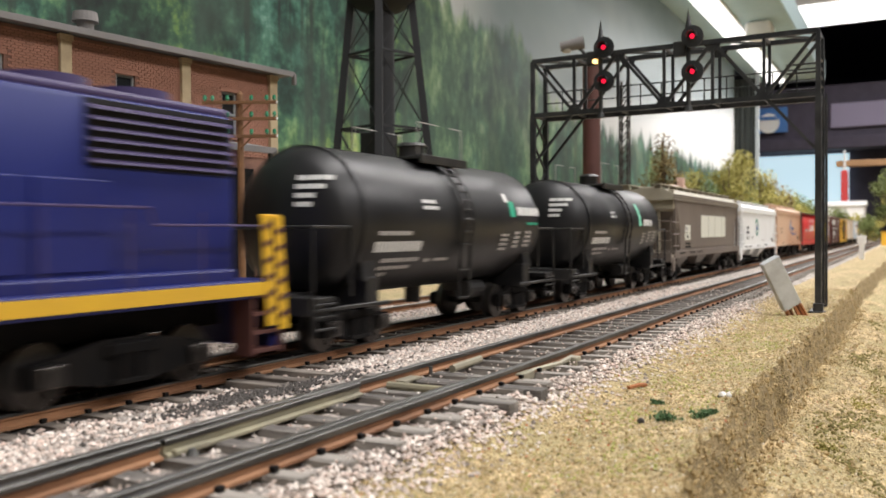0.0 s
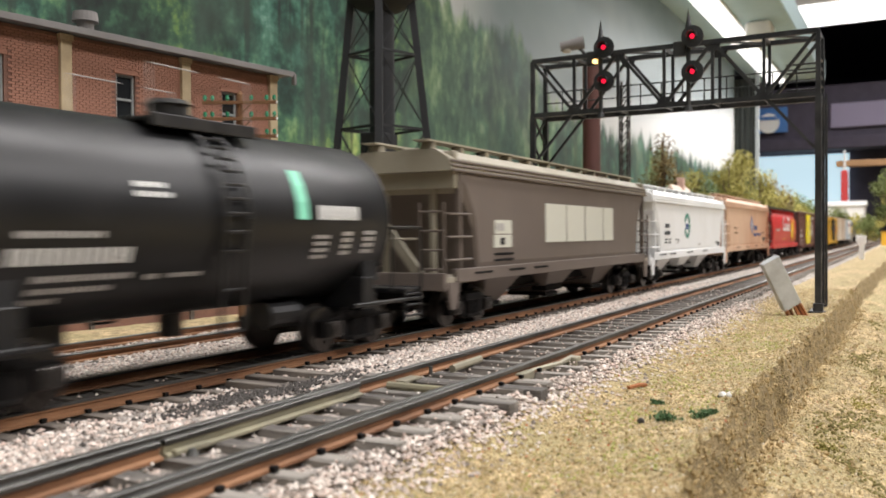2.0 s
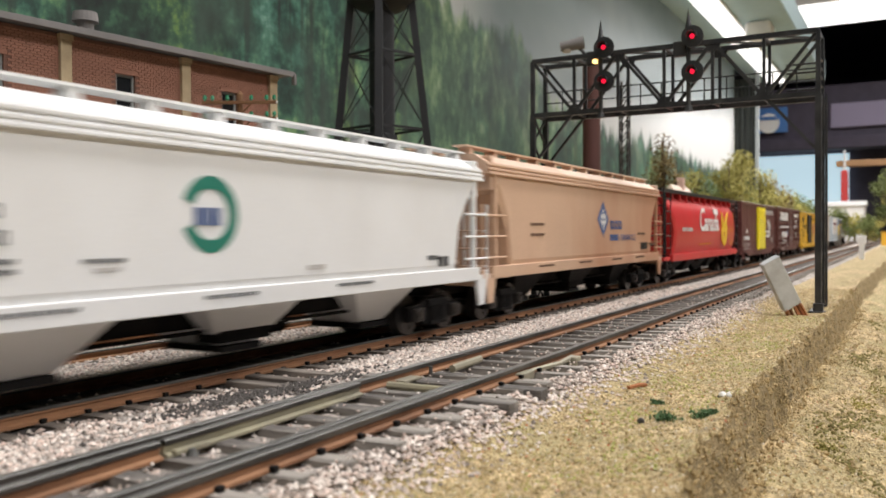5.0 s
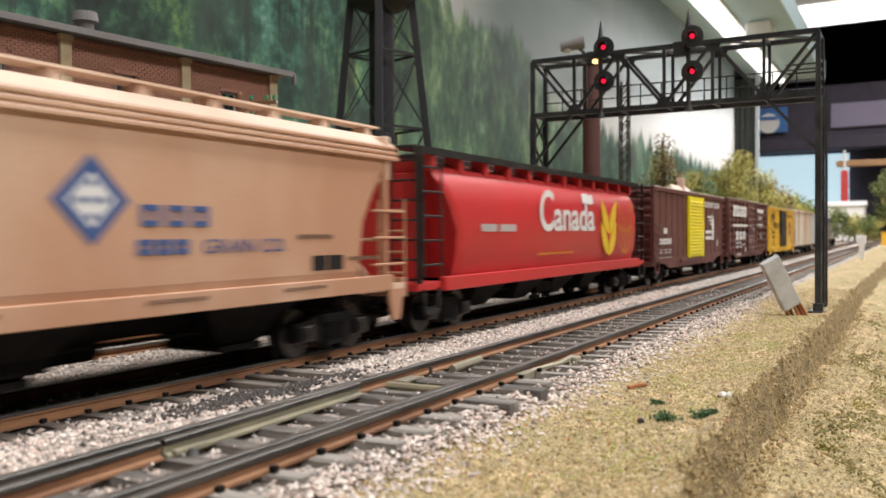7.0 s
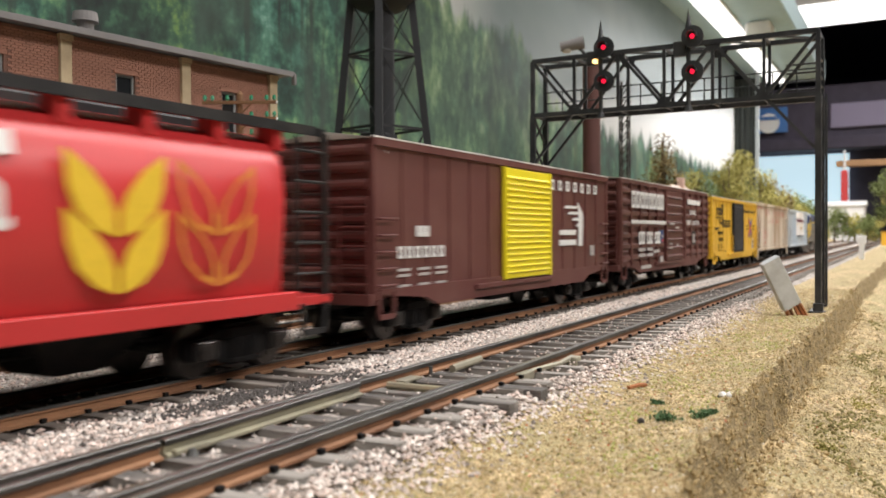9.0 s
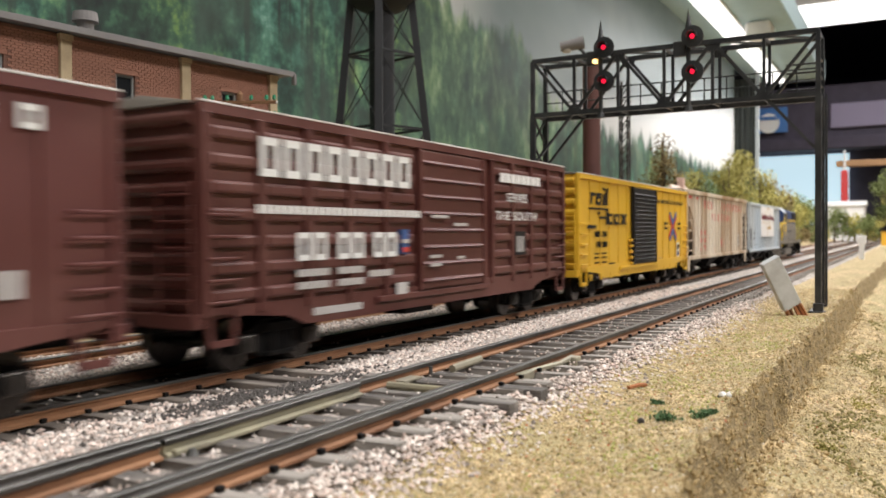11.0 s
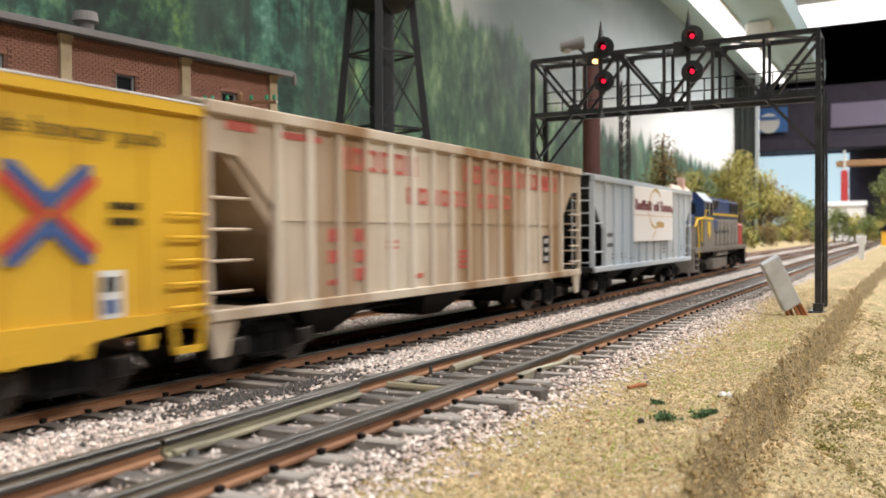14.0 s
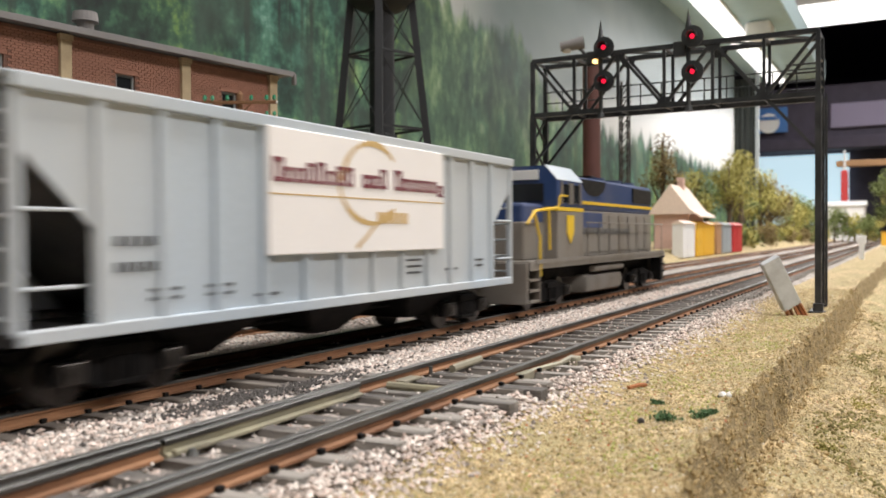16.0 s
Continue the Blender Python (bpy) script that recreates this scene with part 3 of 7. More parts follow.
def backdrop_material():
    """A printed forest: dark trunks, clumps of green and a ragged line of tree tops under a grey sky."""
    m = bpy.data.materials.new("forest_print")
    m.use_nodes = True
    n, l = m.node_tree.nodes, m.node_tree.links
    b = n["Principled BSDF"]
    b.inputs["Roughness"].default_value = 0.55
    tc = n.new("ShaderNodeTexCoord")

    def noise_tex(sc, detail, scale3, rough=0.55):
        mp = n.new("ShaderNodeMapping")
        mp.inputs["Scale"].default_value = scale3
        l.new(tc.outputs["Object"], mp.inputs["Vector"])
        t = n.new("ShaderNodeTexNoise")
        t.inputs["Scale"].default_value, t.inputs["Detail"].default_value, t.inputs["Roughness"].default_value = sc, detail, rough
        l.new(mp.outputs[0], t.inputs["Vector"])
        return t.outputs["Fac"]

    def ramp(fac, stops):
        r = n.new("ShaderNodeValToRGB")
        els = r.color_ramp.elements
        els[0].position, els[0].color = stops[0][0], (*stops[0][1], 1)
        els[1].position, els[1].color = stops[-1][0], (*stops[-1][1], 1)
        for p, c in stops[1:-1]:
            els.new(p).color = (*c, 1)
        l.new(fac, r.inputs[0])
        return r.outputs[0]

    def mathn(op, a, c=None):
        x = n.new("ShaderNodeMath")
        x.operation = op
        for i, v in enumerate((a, c)):
            if v is None:
                continue
            if isinstance(v, (int, float)):
                x.inputs[i].default_value = v
            else:
                l.new(v, x.inputs[i])
        return x.outputs[0]

    def mixc(f, a, c):
        x = n.new("ShaderNodeMix")
        x.data_type = "RGBA"
        for key, v in (("Factor", f), ("A", a), ("B", c)):
            if isinstance(v, tuple):
                x.inputs[key].default_value = (*v, 1)
            else:
                l.new(v, x.inputs[key])
        return x.outputs["Result"]
    sep = n.new("ShaderNodeSeparateXYZ")
    l.new(tc.outputs["Object"], sep.inputs[0])
    clump = noise_tex(20, 9, (1, 1, 0.85), 0.72)
    hue = noise_tex(7, 3, (1, 1, 0.5))
    leafy = ramp(clump, [(0.36, (0.005, 0.011, 0.009)), (0.46, (0.016, 0.045, 0.030)), (0.53, (0.045, 0.12, 0.062)), (0.59, (0.17, 0.30, 0.085)), (0.68, (0.46, 0.56, 0.18))])
    teal = ramp(clump, [(0.36, (0.006, 0.016, 0.015)), (0.48, (0.022, 0.085, 0.066)), (0.57, (0.08, 0.25, 0.19)), (0.67, (0.34, 0.60, 0.52))])
    hf = n.new("ShaderNodeMapRange")
    hf.inputs[1].default_value, hf.inputs[2].default_value = 0.42, 0.6
    l.new(hue, hf.inputs[0])
    trees = mixc(hf.outputs[0], leafy, teal)
    trunk = noise_tex(55, 3, (1, 1, 0.05))
    tf = n.new("ShaderNodeMapRange")
    tf.inputs[1].default_value, tf.inputs[2].default_value, tf.inputs[4].default_value = 0.57, 0.63, 0.75
    l.new(trunk, tf.inputs[0])
    trees = mixc(tf.outputs[0], trees, (0.018, 0.024, 0.022))
    # a stand of pale, misty firs where the woods thin out
    def span(a, c, lo=0.0, hi=1.0, src=None):
        r = n.new("ShaderNodeMapRange")
        r.interpolation_type = "SMOOTHSTEP"
        for i, v in ((1, a), (2, c), (3, lo), (4, hi)):
            r.inputs[i].default_value = v
        l.new(src if src is not None else sep.outputs[0], r.inputs[0])
        return r.outputs[0]
    fir = noise_tex(26, 8, (1, 1, 0.55), 0.7)
    pale = ramp(fir, [(0.36, (0.018, 0.045, 0.032)), (0.47, (0.06, 0.125, 0.075)), (0.55, (0.15, 0.26, 0.13)), (0.66, (0.42, 0.52, 0.33))])
    depth = noise_tex(8, 4, (1, 1, 0.45), 0.6)
    pale = mixc(span(0.40, 0.56, 0.75, 0.0, depth), pale, (0.030, 0.060, 0.048))
    trees = mixc(span(0.44, 0.60, 0.0, 0.45, depth), trees, (0.10, 0.17, 0.13))
    trees = mixc(mathn("MULTIPLY", span(0.70, 0.82), span(1.02, 1.5, 0.8, 0.3)), trees, pale)
    # tree tops: tall woods near the start, lower firs further on
    tall = n.new("ShaderNodeMapRange")
    tall.interpolation_type = "SMOOTHSTEP"
    for i, v in ((1, 0.60), (2, 0.76), (3, 0.20), (4, 0.03)):
        tall.inputs[i].default_value = v
    l.new(sep.outputs[0], tall.inputs[0])
    spike = noise_tex(34, 3, (1, 0, 0), 0.7)
    broad = noise_tex(7, 2, (1, 0, 0))
    top = mathn("ADD", mathn("ADD", mathn("ADD", tall.outputs[0], span(1.02, 1.22, 0.0, -0.085)), 0.155), mathn("ADD", mathn("MULTIPLY", spike, 0.11), mathn("MULTIPLY", broad, 0.09)))
    rag = mathn("MULTIPLY", mathn("SUBTRACT", clump, 0.5), 0.05)
    sky_f = n.new("ShaderNodeMapRange")
    sky_f.inputs[1].default_value, sky_f.inputs[2].default_value = -0.006, 0.012
    l.new(mathn("SUBTRACT", sep.outputs[2], mathn("ADD", top, rag)), sky_f.inputs[0])
    cloud = noise_tex(3, 3, (1, 1, 1.6))
    height = mathn("SUBTRACT", sep.outputs[2], mathn("MULTIPLY", mathn("SUBTRACT", sep.outputs[0], 1.5), 0.12))
    # sky whitens low down: tube light on the backdrop, put into the print
    sky_glow = span(0.21, 0.30, 0.9, 0.0, mathn("ADD", height, mathn("MULTIPLY", mathn("SUBTRACT", cloud, 0.5), 0.06)))
    sky_glow = mathn("MAXIMUM", sky_glow, span(0.78, 1.0, 0.7, 0.0))
    sky = mixc(sky_glow, ramp(cloud, [(0.3, (0.125, 0.165, 0.17)), (0.7, (0.20, 0.25, 0.255))]), (0.80, 0.82, 0.82))
    l.new(mixc(sky_f.outputs[0], trees, sky), b.inputs["Base Color"])
    return m


def earth_grain():
    """Loose grains of the scenic earth, each of its own shade."""
    m = mat("earth_grain_mixed", (0.4, 0.32, 0.16), 0.95, var=0.2, scale=900, bump=0.3)
    n, l = m.node_tree.nodes, m.node_tree.links
    geo = n.new("ShaderNodeNewGeometry")
    r = n.new("ShaderNodeValToRGB")
    r.color_ramp.interpolation = "CONSTANT"
    els = r.color_ramp.elements
    els[0].color, els[1].color = (0.26, 0.195, 0.085, 1), (0.68, 0.62, 0.50, 1)
    els[1].position = 0.96
    for p, c in ((0.10, (0.38, 0.28, 0.13, 1)), (0.28, (0.49, 0.365, 0.185, 1)), (0.58, (0.57, 0.44, 0.25, 1)), (0.80, (0.42, 0.36, 0.14, 1)), (0.92, (0.22, 0.20, 0.08, 1)), (0.945, (0.50, 0.16, 0.08, 1))):
        els.new(p).color = c
    l.new(geo.outputs["Random Per Island"], r.inputs[0])
    l.new(r.outputs[0], n["Principled BSDF"].inputs["Base Color"])
    return m


def build_scatter():
    rng = random.Random(21)
    grain = earth_grain()
    spots = []
    for _ in range(105000):
        x = 70 + 420 * rng.random() ** 1.7
        y = rng.uniform(-165, -72)
        spots.append((x, y, ground_z(x, y) + 0.05))
    tagged(stones_mesh("earth_grains", spots, grain, None, 0.2, 0.58, 5, 0.85), "loose tan earth grains with olive flecks", "earth", "", "stuff")
    spots = []
    for _ in range(2600):
        x = 80 + 420 * rng.random() ** 1.5
        y = rng.uniform(-165, -80)
        if y > -104 and rng.random() < 0.93:
            continue
        spots.append((x, y, ground_z(x, y) + 0.15))
    tagged(stones_mesh("earth_clods", spots, "clod", None, 0.5, 1.5, 6, 0.85), "crumbled earth clods below the bank", "earth", "", "stuff")
    spots = []
    for _ in range(4200):
        c = rng.randrange(60)
        a, d = 2.399 * c, 0.5 + 0.5 * math.sin(12.9 * c)
        x, y = 110 + 6.2 * c + rng.gauss(0, 3.0), -112 - 46 * d * (0.4 + 0.01 * c) + rng.gauss(0, 2.2) + math.sin(a)
        if y < edge_y(x) - 4:
            spots.append((x, y, ground_z(x, y) + 0.2))
    tagged(stones_mesh("foam_crumbs", spots, "leaf_foam", None, 0.35, 0.95, 31, 0.9), "olive green crumbs of ground foam below the bank", "ground foam", "", "stuff")
    spots = []
    for _ in range(1500):
        c = rng.randrange(26)
        x, y = 100 + 9.5 * c + rng.gauss(0, 5), -84 - 13 * (0.5 + 0.5 * math.sin(7.7 * c)) + rng.gauss(0, 2.4)
        if edge_y(x) + 0.5 < y < -78:
            spots.append((x, y, ground_z(x, y) + 0.05))
    tagged(stones_mesh("lichen_crumbs", spots, "lichen", None, 0.3, 0.8, 33, 0.7), "yellow-green lichen crumbs on the upper ground", "ground foam", "", "stuff")
    shaded_bank = []
    for _ in range(3600):
        x = 75 + 420 * rng.random() ** 1.4
        y = edge_y(x) - rng.uniform(-0.4, 4.6)
        shaded_bank.append((x, y - rng.uniform(0, 0.5), ground_z(x, y) + rng.uniform(-0.3, 0.5)))
    tagged(stones_mesh("bank_lumps", shaded_bank, "clod", None, 0.3, 0.9, 8, 1.5), "rough brown lumps in the face of the bank", "earth", "", "stuff")
    # dark green moss tufts and dry stalks
    for x, y, r in ((135.5, -93.2, 1.5), (140.5, -97.9, 1.3), (142.6, -98.9, 0.9), (149, -88.4, 0.7), (230, -117, 3.4), (262, -121, 4.2), (300, -128, 4.0), (205, -124, 3.0), (185, -112, 2.2), (330, -131, 4.5), (176, -131, 2.5)):
        bm = bmn()
        for k in range(260):
            d = Vector((rng.gauss(0, 1), rng.gauss(0, 1), abs(rng.gauss(0, 0.6)))) * r * 0.62
            c = Vector((x, y, ground_z(x, y) - 0.1)) + d
            e = Vector((rng.uniform(-1, 1), rng.uniform(-1, 1), rng.uniform(-1, 1))) * 0.35
            f = Vector((rng.uniform(-1, 1), rng.uniform(-1, 1), rng.uniform(0, 1))) * 0.4
            bm.faces.new([bm.verts.new(p) for p in (c, c + e, c + e + f, c + f)])
        tagged(part("moss_tuft", bm, "moss" if y > -100 else "leaf_olive"), "small dark green moss tuft on dry earth" if y > -100 else "olive brown tuft of ground foam", "moss", "tufts on the earth")
    for k, (x, y, r) in enumerate(((157.5, -98.0, 0.7), (159.2, -98.9, 0.6), (158.6, -97.3, 0.45), (155.0, -99.6, 0.5), (131, -90.5, 0.6))):
        bm = bmn()
        bmesh.ops.create_icosphere(bm, subdivisions=2, radius=r, matrix=Matrix.Translation((x, y, ground_z(x, y) + r * 0.4)))
        for v in bm.verts:
            v.co += Vector((noise.noise(v.co * 1.7), noise.noise(v.co * 1.9 + Vector((5, 0, 0))), 0)) * r * 0.35
        dark = k in (2, 4)
        tagged(part("pebble", bm, "dark_stone_and_shade" if dark else "plain_white"), "small dark pebble on the dry earth" if dark else "small white pebble near the bank's brink", "pebble", "pebbles on the earth")
    tw = (163.5, -80.9)
    tagged(part("twig", rod(bmn(), [(tw[0] - 2.5, tw[1] + 1.2, ground_z(*tw) + 0.5), (tw[0] + 0.5, tw[1], ground_z(*tw) + 0.7), (tw[0] + 2.6, tw[1] - 0.8, ground_z(*tw) + 0.4)], 0.4, 6), "rust_wood"), "short brown twig lying on the earth", "twig")
    for x, y, l_, a in ((185, -79, 9, 100), (182, -81, 7, 70), (215, -94, 9, -12), (222, -96, 7, 8), (232, -95, 6, 15), (250, -118, 8, 40), (160, -128, 9, 10)):
        z = ground_z(x, y) + 0.5
        d = Vector((math.cos(radians(a)), math.sin(radians(a)), 0.06)) * l_
        tagged(part("straw", rod(bmn(), [(x, y, z), (x + d.x * 0.5, y + d.y * 0.5, z + 0.5), (x + d.x, y + d.y, z)], 0.16, 5), "straw"), "single dry straw lying on the earth", "straw", "straws on the earth")


def plain(name, x0, x1, y0, y1, z0, z1, material, label="", category="wall", kind="structure", bev=0):
    return tagged(part(name, box(bmn(), x0, x1, y0, y1, z0, z1, bev), material), label or name.replace("_", " "), category, "", kind)


def build_room():
    t = thing("layout_bench", "plain timber benchwork that carries the layout", "table")
    part("top", box(bmn(), -690, 6490, -890, 355, -140, -62, 4), "pine_beam", t)
    for x in (-600, 1000, 2600, 4200, 6350):
        for y in (-820, 290):
            part("leg", box(bmn(), x, x + 90, y, y + 60, -1122, -140, 4), "pine_beam", t)
    plain("backdrop", -900, 2620, 330, 342, -60, 520, backdrop_material(), "printed forest backdrop with a grey sky", "backdrop")
    plain("floor", -2500, 7500, -3500, 2500, -1160, -1120, "room_dark", "dark floor of the club room", "floor")
    plain("ceiling", -2500, 3300, -3500, 2500, 1250, 1290, "room_white", "white ceiling of the club room", "ceiling")
    plain("ceiling_far", 3300, 7500, -3500, 2500, 1250, 1290, "room_dark", "dark ceiling at the far side", "ceiling")
    plain("wall_north", -2500, 7500, 2500, 2540, -1160, 1290, "room_white")
    plain("wall_south", -2500, 7500, -3540, -3500, -1160, 1290, "room_white")
    plain("wall_east", 7500, 7540, -3500, 2500, -1160, 1290, "room_dark")
    plain("wall_west", -2540, -2500, -3500, 2500, -1160, 1290, "room_white")
    # lighting soffit over the layout with its tube
    v = thing("light_soffit", "pale teal lighting soffit with a fluorescent tube", "light fixture")
    part("panel", box(bmn(), 300, 2900, 118, 329, 508, 520, 2), "valance", v)
    part("front_board", box(bmn(), 300, 2900, 106, 117, 500, 560, 2), "valance", v)
    part("reflector", box(bmn(), 620, 2860, 214, 262, 500, 507, 2), "plain_white", v)
    for y in (224, 252):
        part("tube", cyl(bmn(), (640, y, 494), (2840, y, 494), 9, n=16), "tube_glow", v, "glowing white fluorescent tube")
    part("junction_box", box(bmn(), 2040, 2120, 150, 205, 470, 507, 6), "plain_white", v)
    # cross fixture further off
    c = thing("ceiling_light", "white fluorescent fixture hung across the aisle", "light fixture")
    part("housing", box(bmn(), 3190, 3490, -760, 262, 812, 850, 6), "plain_white", c)
    for x in (3270, 3410):
        part("tube", cyl(bmn(), (x, -740, 798), (x, 250, 798), 17, n=16), "tube_glow", c, "glowing white fluorescent tube")
    for y in (-700, 200):
        part("hanger", cyl(bmn(), (3340, y, 848), (3340, y, 1252), 4, n=8), "plain_white", c)
    part("diffuser", box(bmn(), 3195, 3485, -755, 258, 804, 811, 2), "tube_glow", c)
    # dark end panel of the backdrop and the far side of the room
    p = thing("end_panel", "dark greenish curtain panel at the backdrop's end", "curtain")
    for i in range(5):
        part("fold", cyl(bmn(), (2640, 342 - i * 15, -60), (2640, 342 - i * 15, 480), 9, n=10), "curtain_dark", p)
    part("white_post", box(bmn(), 2625, 2640, 262, 272, -60, 500, 2), "room_wall", p)
    # no lamp lights this board; its brightness is emission
    plain("far_scene_board", 4300, 4330, 120, 520, 60, 386, "lit_sky_glow", "pale blue sky board whose own glow stands in for lamps", "backdrop")
    b = thing("far_shelf", "dark upper deck shelf with a lilac fascia", "shelf")
    part("deck", box(bmn(), 3900, 4600, -1200, 700, 400, 640, 6), "room_dark", b)
    part("support", box(bmn(), 4340, 4400, -1200, 700, -1120, 400, 6), "room_dark", b)
    part("upright", box(bmn(), 3520, 3545, -66, -52, -60, 270, 2), "pine_beam", b)
    part("fascia", box(bmn(), 3880, 3898, -1200, 166, 458, 559, 4), "lilac_beam", b)
    part("lower_rail", box(bmn(), 3870, 3898, -1200, 700, 372, 420, 4), "room_dark", b)
    part("wood_rail", box(bmn(), 3520, 3545, -60, 119, 270, 294, 3), "pine_beam", b)
    sg = thing("blue_sign", "blue and white round-cornered sign", "sign")
    part("plate", box(bmn(), 3872, 3879, 331, 469, 452, 559, 3), "sign_blue", sg)
    part("white_field", cyl(bmn(), (3862, 405, 492), (3871, 405, 492), 42, n=32), "plain_white", sg)
    part("mark", box(bmn(), 3856, 3861, 370, 440, 506, 520, 2), "sign_blue", sg)
    w = thing("white_model_hall", "long white model building far off", "building")
    part("hall", box(bmn(), 3000, 3120, 0, 115, -10, 112, 5), "plain_white", w)
    part("hall_roof", extr(bmn(), [(2990, 110), (3130, 110), (3060, 126)], -5, 120, "y"), "plain_white", w)
    tw = thing("red_tower", "slim red model tower with a pale cap", "tower")
    part("shaft", box(bmn(), 3140, 3160, 56, 78, -10, 232, 3), "toy_red", tw)
    part("cap", cyl(bmn(), (3150, 67, 232), (3150, 67, 300), 5, 3, n=10), "plain_white", tw)

# ---- lineside things ----


def build_bridge():
    """A box truss on lattice posts across both tracks, with two signal masts."""
    t = thing("signal_bridge", "black steel lattice signal bridge spanning the tracks", "signal bridge", at=(352.5, 0, 0))
    yl, yr, z0, z1, d = 20.3, -96.7, 79.3, 103.3, 15.0

    def b(name, pts, w, parent=t):
        bm = bmn()
        for a, c in zip(pts, pts[1:]):
            beam(bm, a, c, w, w)
        return part(name, bm, "signal_black", parent)
    n = 6
    ys = [yl + (yr - yl) * i / n for i in range(n + 1)]
    for x in (0, d):
        for z in (z0, z1):
            b("chord", [(x, yl, z), (x, yr, z)], 1.9)
        for i in range(n + 1):
            b("upright", [(x, ys[i], z0), (x, ys[i], z1)], 1.2 if 0 < i < n else 1.7)
        for i in range(n):
            a, c = (z1, z0) if i % 2 == 0 else (z0, z1)
            b("diagonal", [(x, ys[i], a), (x, ys[i + 1], c)], 1.25)
        for i in range(1, n):
            g = bmn()
            zz = z0 if i % 2 else z1
            k = 1 if i % 2 else -1
            extr(g, [(ys[i] - 4, zz), (ys[i] + 4, zz), (ys[i] + 1.5, zz + 3.6 * k), (ys[i] - 1.5, zz + 3.6 * k)], x - 0.4, x + 0.4)
            part("gusset", g, "signal_black", t)
    for i in range(n + 1):
        for z in (z0, z1):
            b("cross_tie", [(0, ys[i], z), (d, ys[i], z)], 1.0)
    for i in range(n):
        b("top_brace", [(0, ys[i], z1), (d, ys[i + 1], z1)], 0.7)
    wk = None
    for k in range(6):
        wk = part("walkway_plank", box(bmn(), 2 + k * 2, 3.2 + k * 2, yr + 1, yl - 1, z0 + 0.9, z0 + 1.3), "signal_black", t)
    for z in (z0 + 7, z0 + 12):
        part("handrail", rod(bmn(), [(d - 2, yl, z), (d - 2, yr, z)], 0.28), "signal_black", t)
    for i in range(14):
        y = yl + (yr - yl) * i / 13
        part("stanchion", rod(bmn(), [(d - 2, y, z0), (d - 2, y, z0 + 12)], 0.28), "signal_black", t)
    for k in range(4):
        z = z0 + 4 + k * 3.4
        part("end_rung", rod(bmn(), [(0.5, yr - 0.2, z), (d - 1, yr - 0.2, z), (d - 1, yr + 13, z)], 0.4), "signal_black", t)
    for y, zb in ((yl, -5), (yr, -5)):
        for x in (0, d):
            b("post", [(x, y, zb), (x, y, z0)], 2.2)
            yy = -1 if y == yl else 1
            b("knee_brace", [(x, y, z0 - 22), (x, y + yy * 19, z0)], 1.1)
        for k in range(7):
            za, zc = zb + k * (z0 - zb) / 7, zb + (k + 1) * (z0 - zb) / 7
            b("lattice_bar", [(0, y, za), (d, y, zc)], 0.8)
            b("lattice_bar", [(d, y, za), (0, y, zc)], 0.8)
        part("footing", box(bmn(), -2.5, d + 2.5, y - 3.5, y + 3.5, zb - 6, zb + 1.5, 0.4), "signal_black", t)
        part("base_plate", box(bmn(), -1.8, 1.8, y - 1.8, y + 1.8, zb + 1.5, zb + 4.5, 0.3), "signal_black", t)
    bm = bmn()
    for x in (d + 1, d + 4):
        rod(bm, [(x, yr - 1.5, -4), (x, yr - 1.5, z0 + 2)], 0.35)
    for k in range(26):
        rod(bm, [(d + 1, yr - 1.5, -2 + k * 3.1), (d + 4, yr - 1.5, -2 + k * 3.1)], 0.25)
    part("ladder", bm, "signal_black", t)
    for y, zt, heads in ((-11.8, 117.2, (105.3, 91.0)), (-48.6, 117.4, (105.6, 91.5))):
        part("mast", cyl(bmn(), (-2.0, y, z0 - 3), (-2.0, y, zt - 6), 0.9, n=10), "signal_black", t)
        part("mast_foot", cyl(bmn(), (-2.0, y, z0 - 3.4), (-2.0, y, z0 - 1), 1.9, 1.2, n=10), "signal_black", t)
        bm = cyl(bmn(), (-2.0, y, zt - 8), (-2.0, y, zt - 5), 1.5, 0.9, n=10)
        cyl(bm, (-2.0, y, zt - 5), (-2.0, y, zt), 0.9, 0.1, n=10)
        part("finial", bm, "signal_black", t)
        part("junction_box", box(bmn(), -3, 0, y + 1, y + 6, 98.5, 104.5, 0.4), "signal_black", t)
        for z in heads:
            bm = cyl(bmn(), (-4.4, y - 2, z), (-3.4, y - 2, z), 4.4, n=28)
            cyl(bm, (-3.4, y - 2, z), (1.5, y - 2, z), 3.4, 2.4, n=20)
            head = part("signal_head", bm, "signal_black", t, smooth=True)
            bm = bmn()
            prof = [(math.cos(a), math.sin(a)) for a in [math.radians(-10 + 200 * i / 12) for i in range(13)]]
            for (c0, s0), (c1, s1) in zip(prof, prof[1:]):
                poly(bm, [(-4.4, y - 2 + 1.9 * c0, z + 1.9 * s0), (-4.4, y - 2 + 1.9 * c1, z + 1.9 * s1), (-7.4, y - 2 + 1.9 * c1, z + 1.9 * s1), (-7.4, y - 2 + 1.9 * c0, z + 1.9 * s0)], (0, 0.25 * c0, 0.25 * s0))
            part("hood", bm, "signal_black", head)
            part("lens", cyl(bmn(), (-4.8, y - 2, z), (-4.42, y - 2, z), 0.95, n=20), "red_lamp", head, "glowing red lens")
    part("marker_lamp", cyl(bmn(), (-4.5, -9.9, 99.8), (-3, -9.9, 99.8), 1.0, n=16), "amber_lamp", t, "small glowing amber lamp")


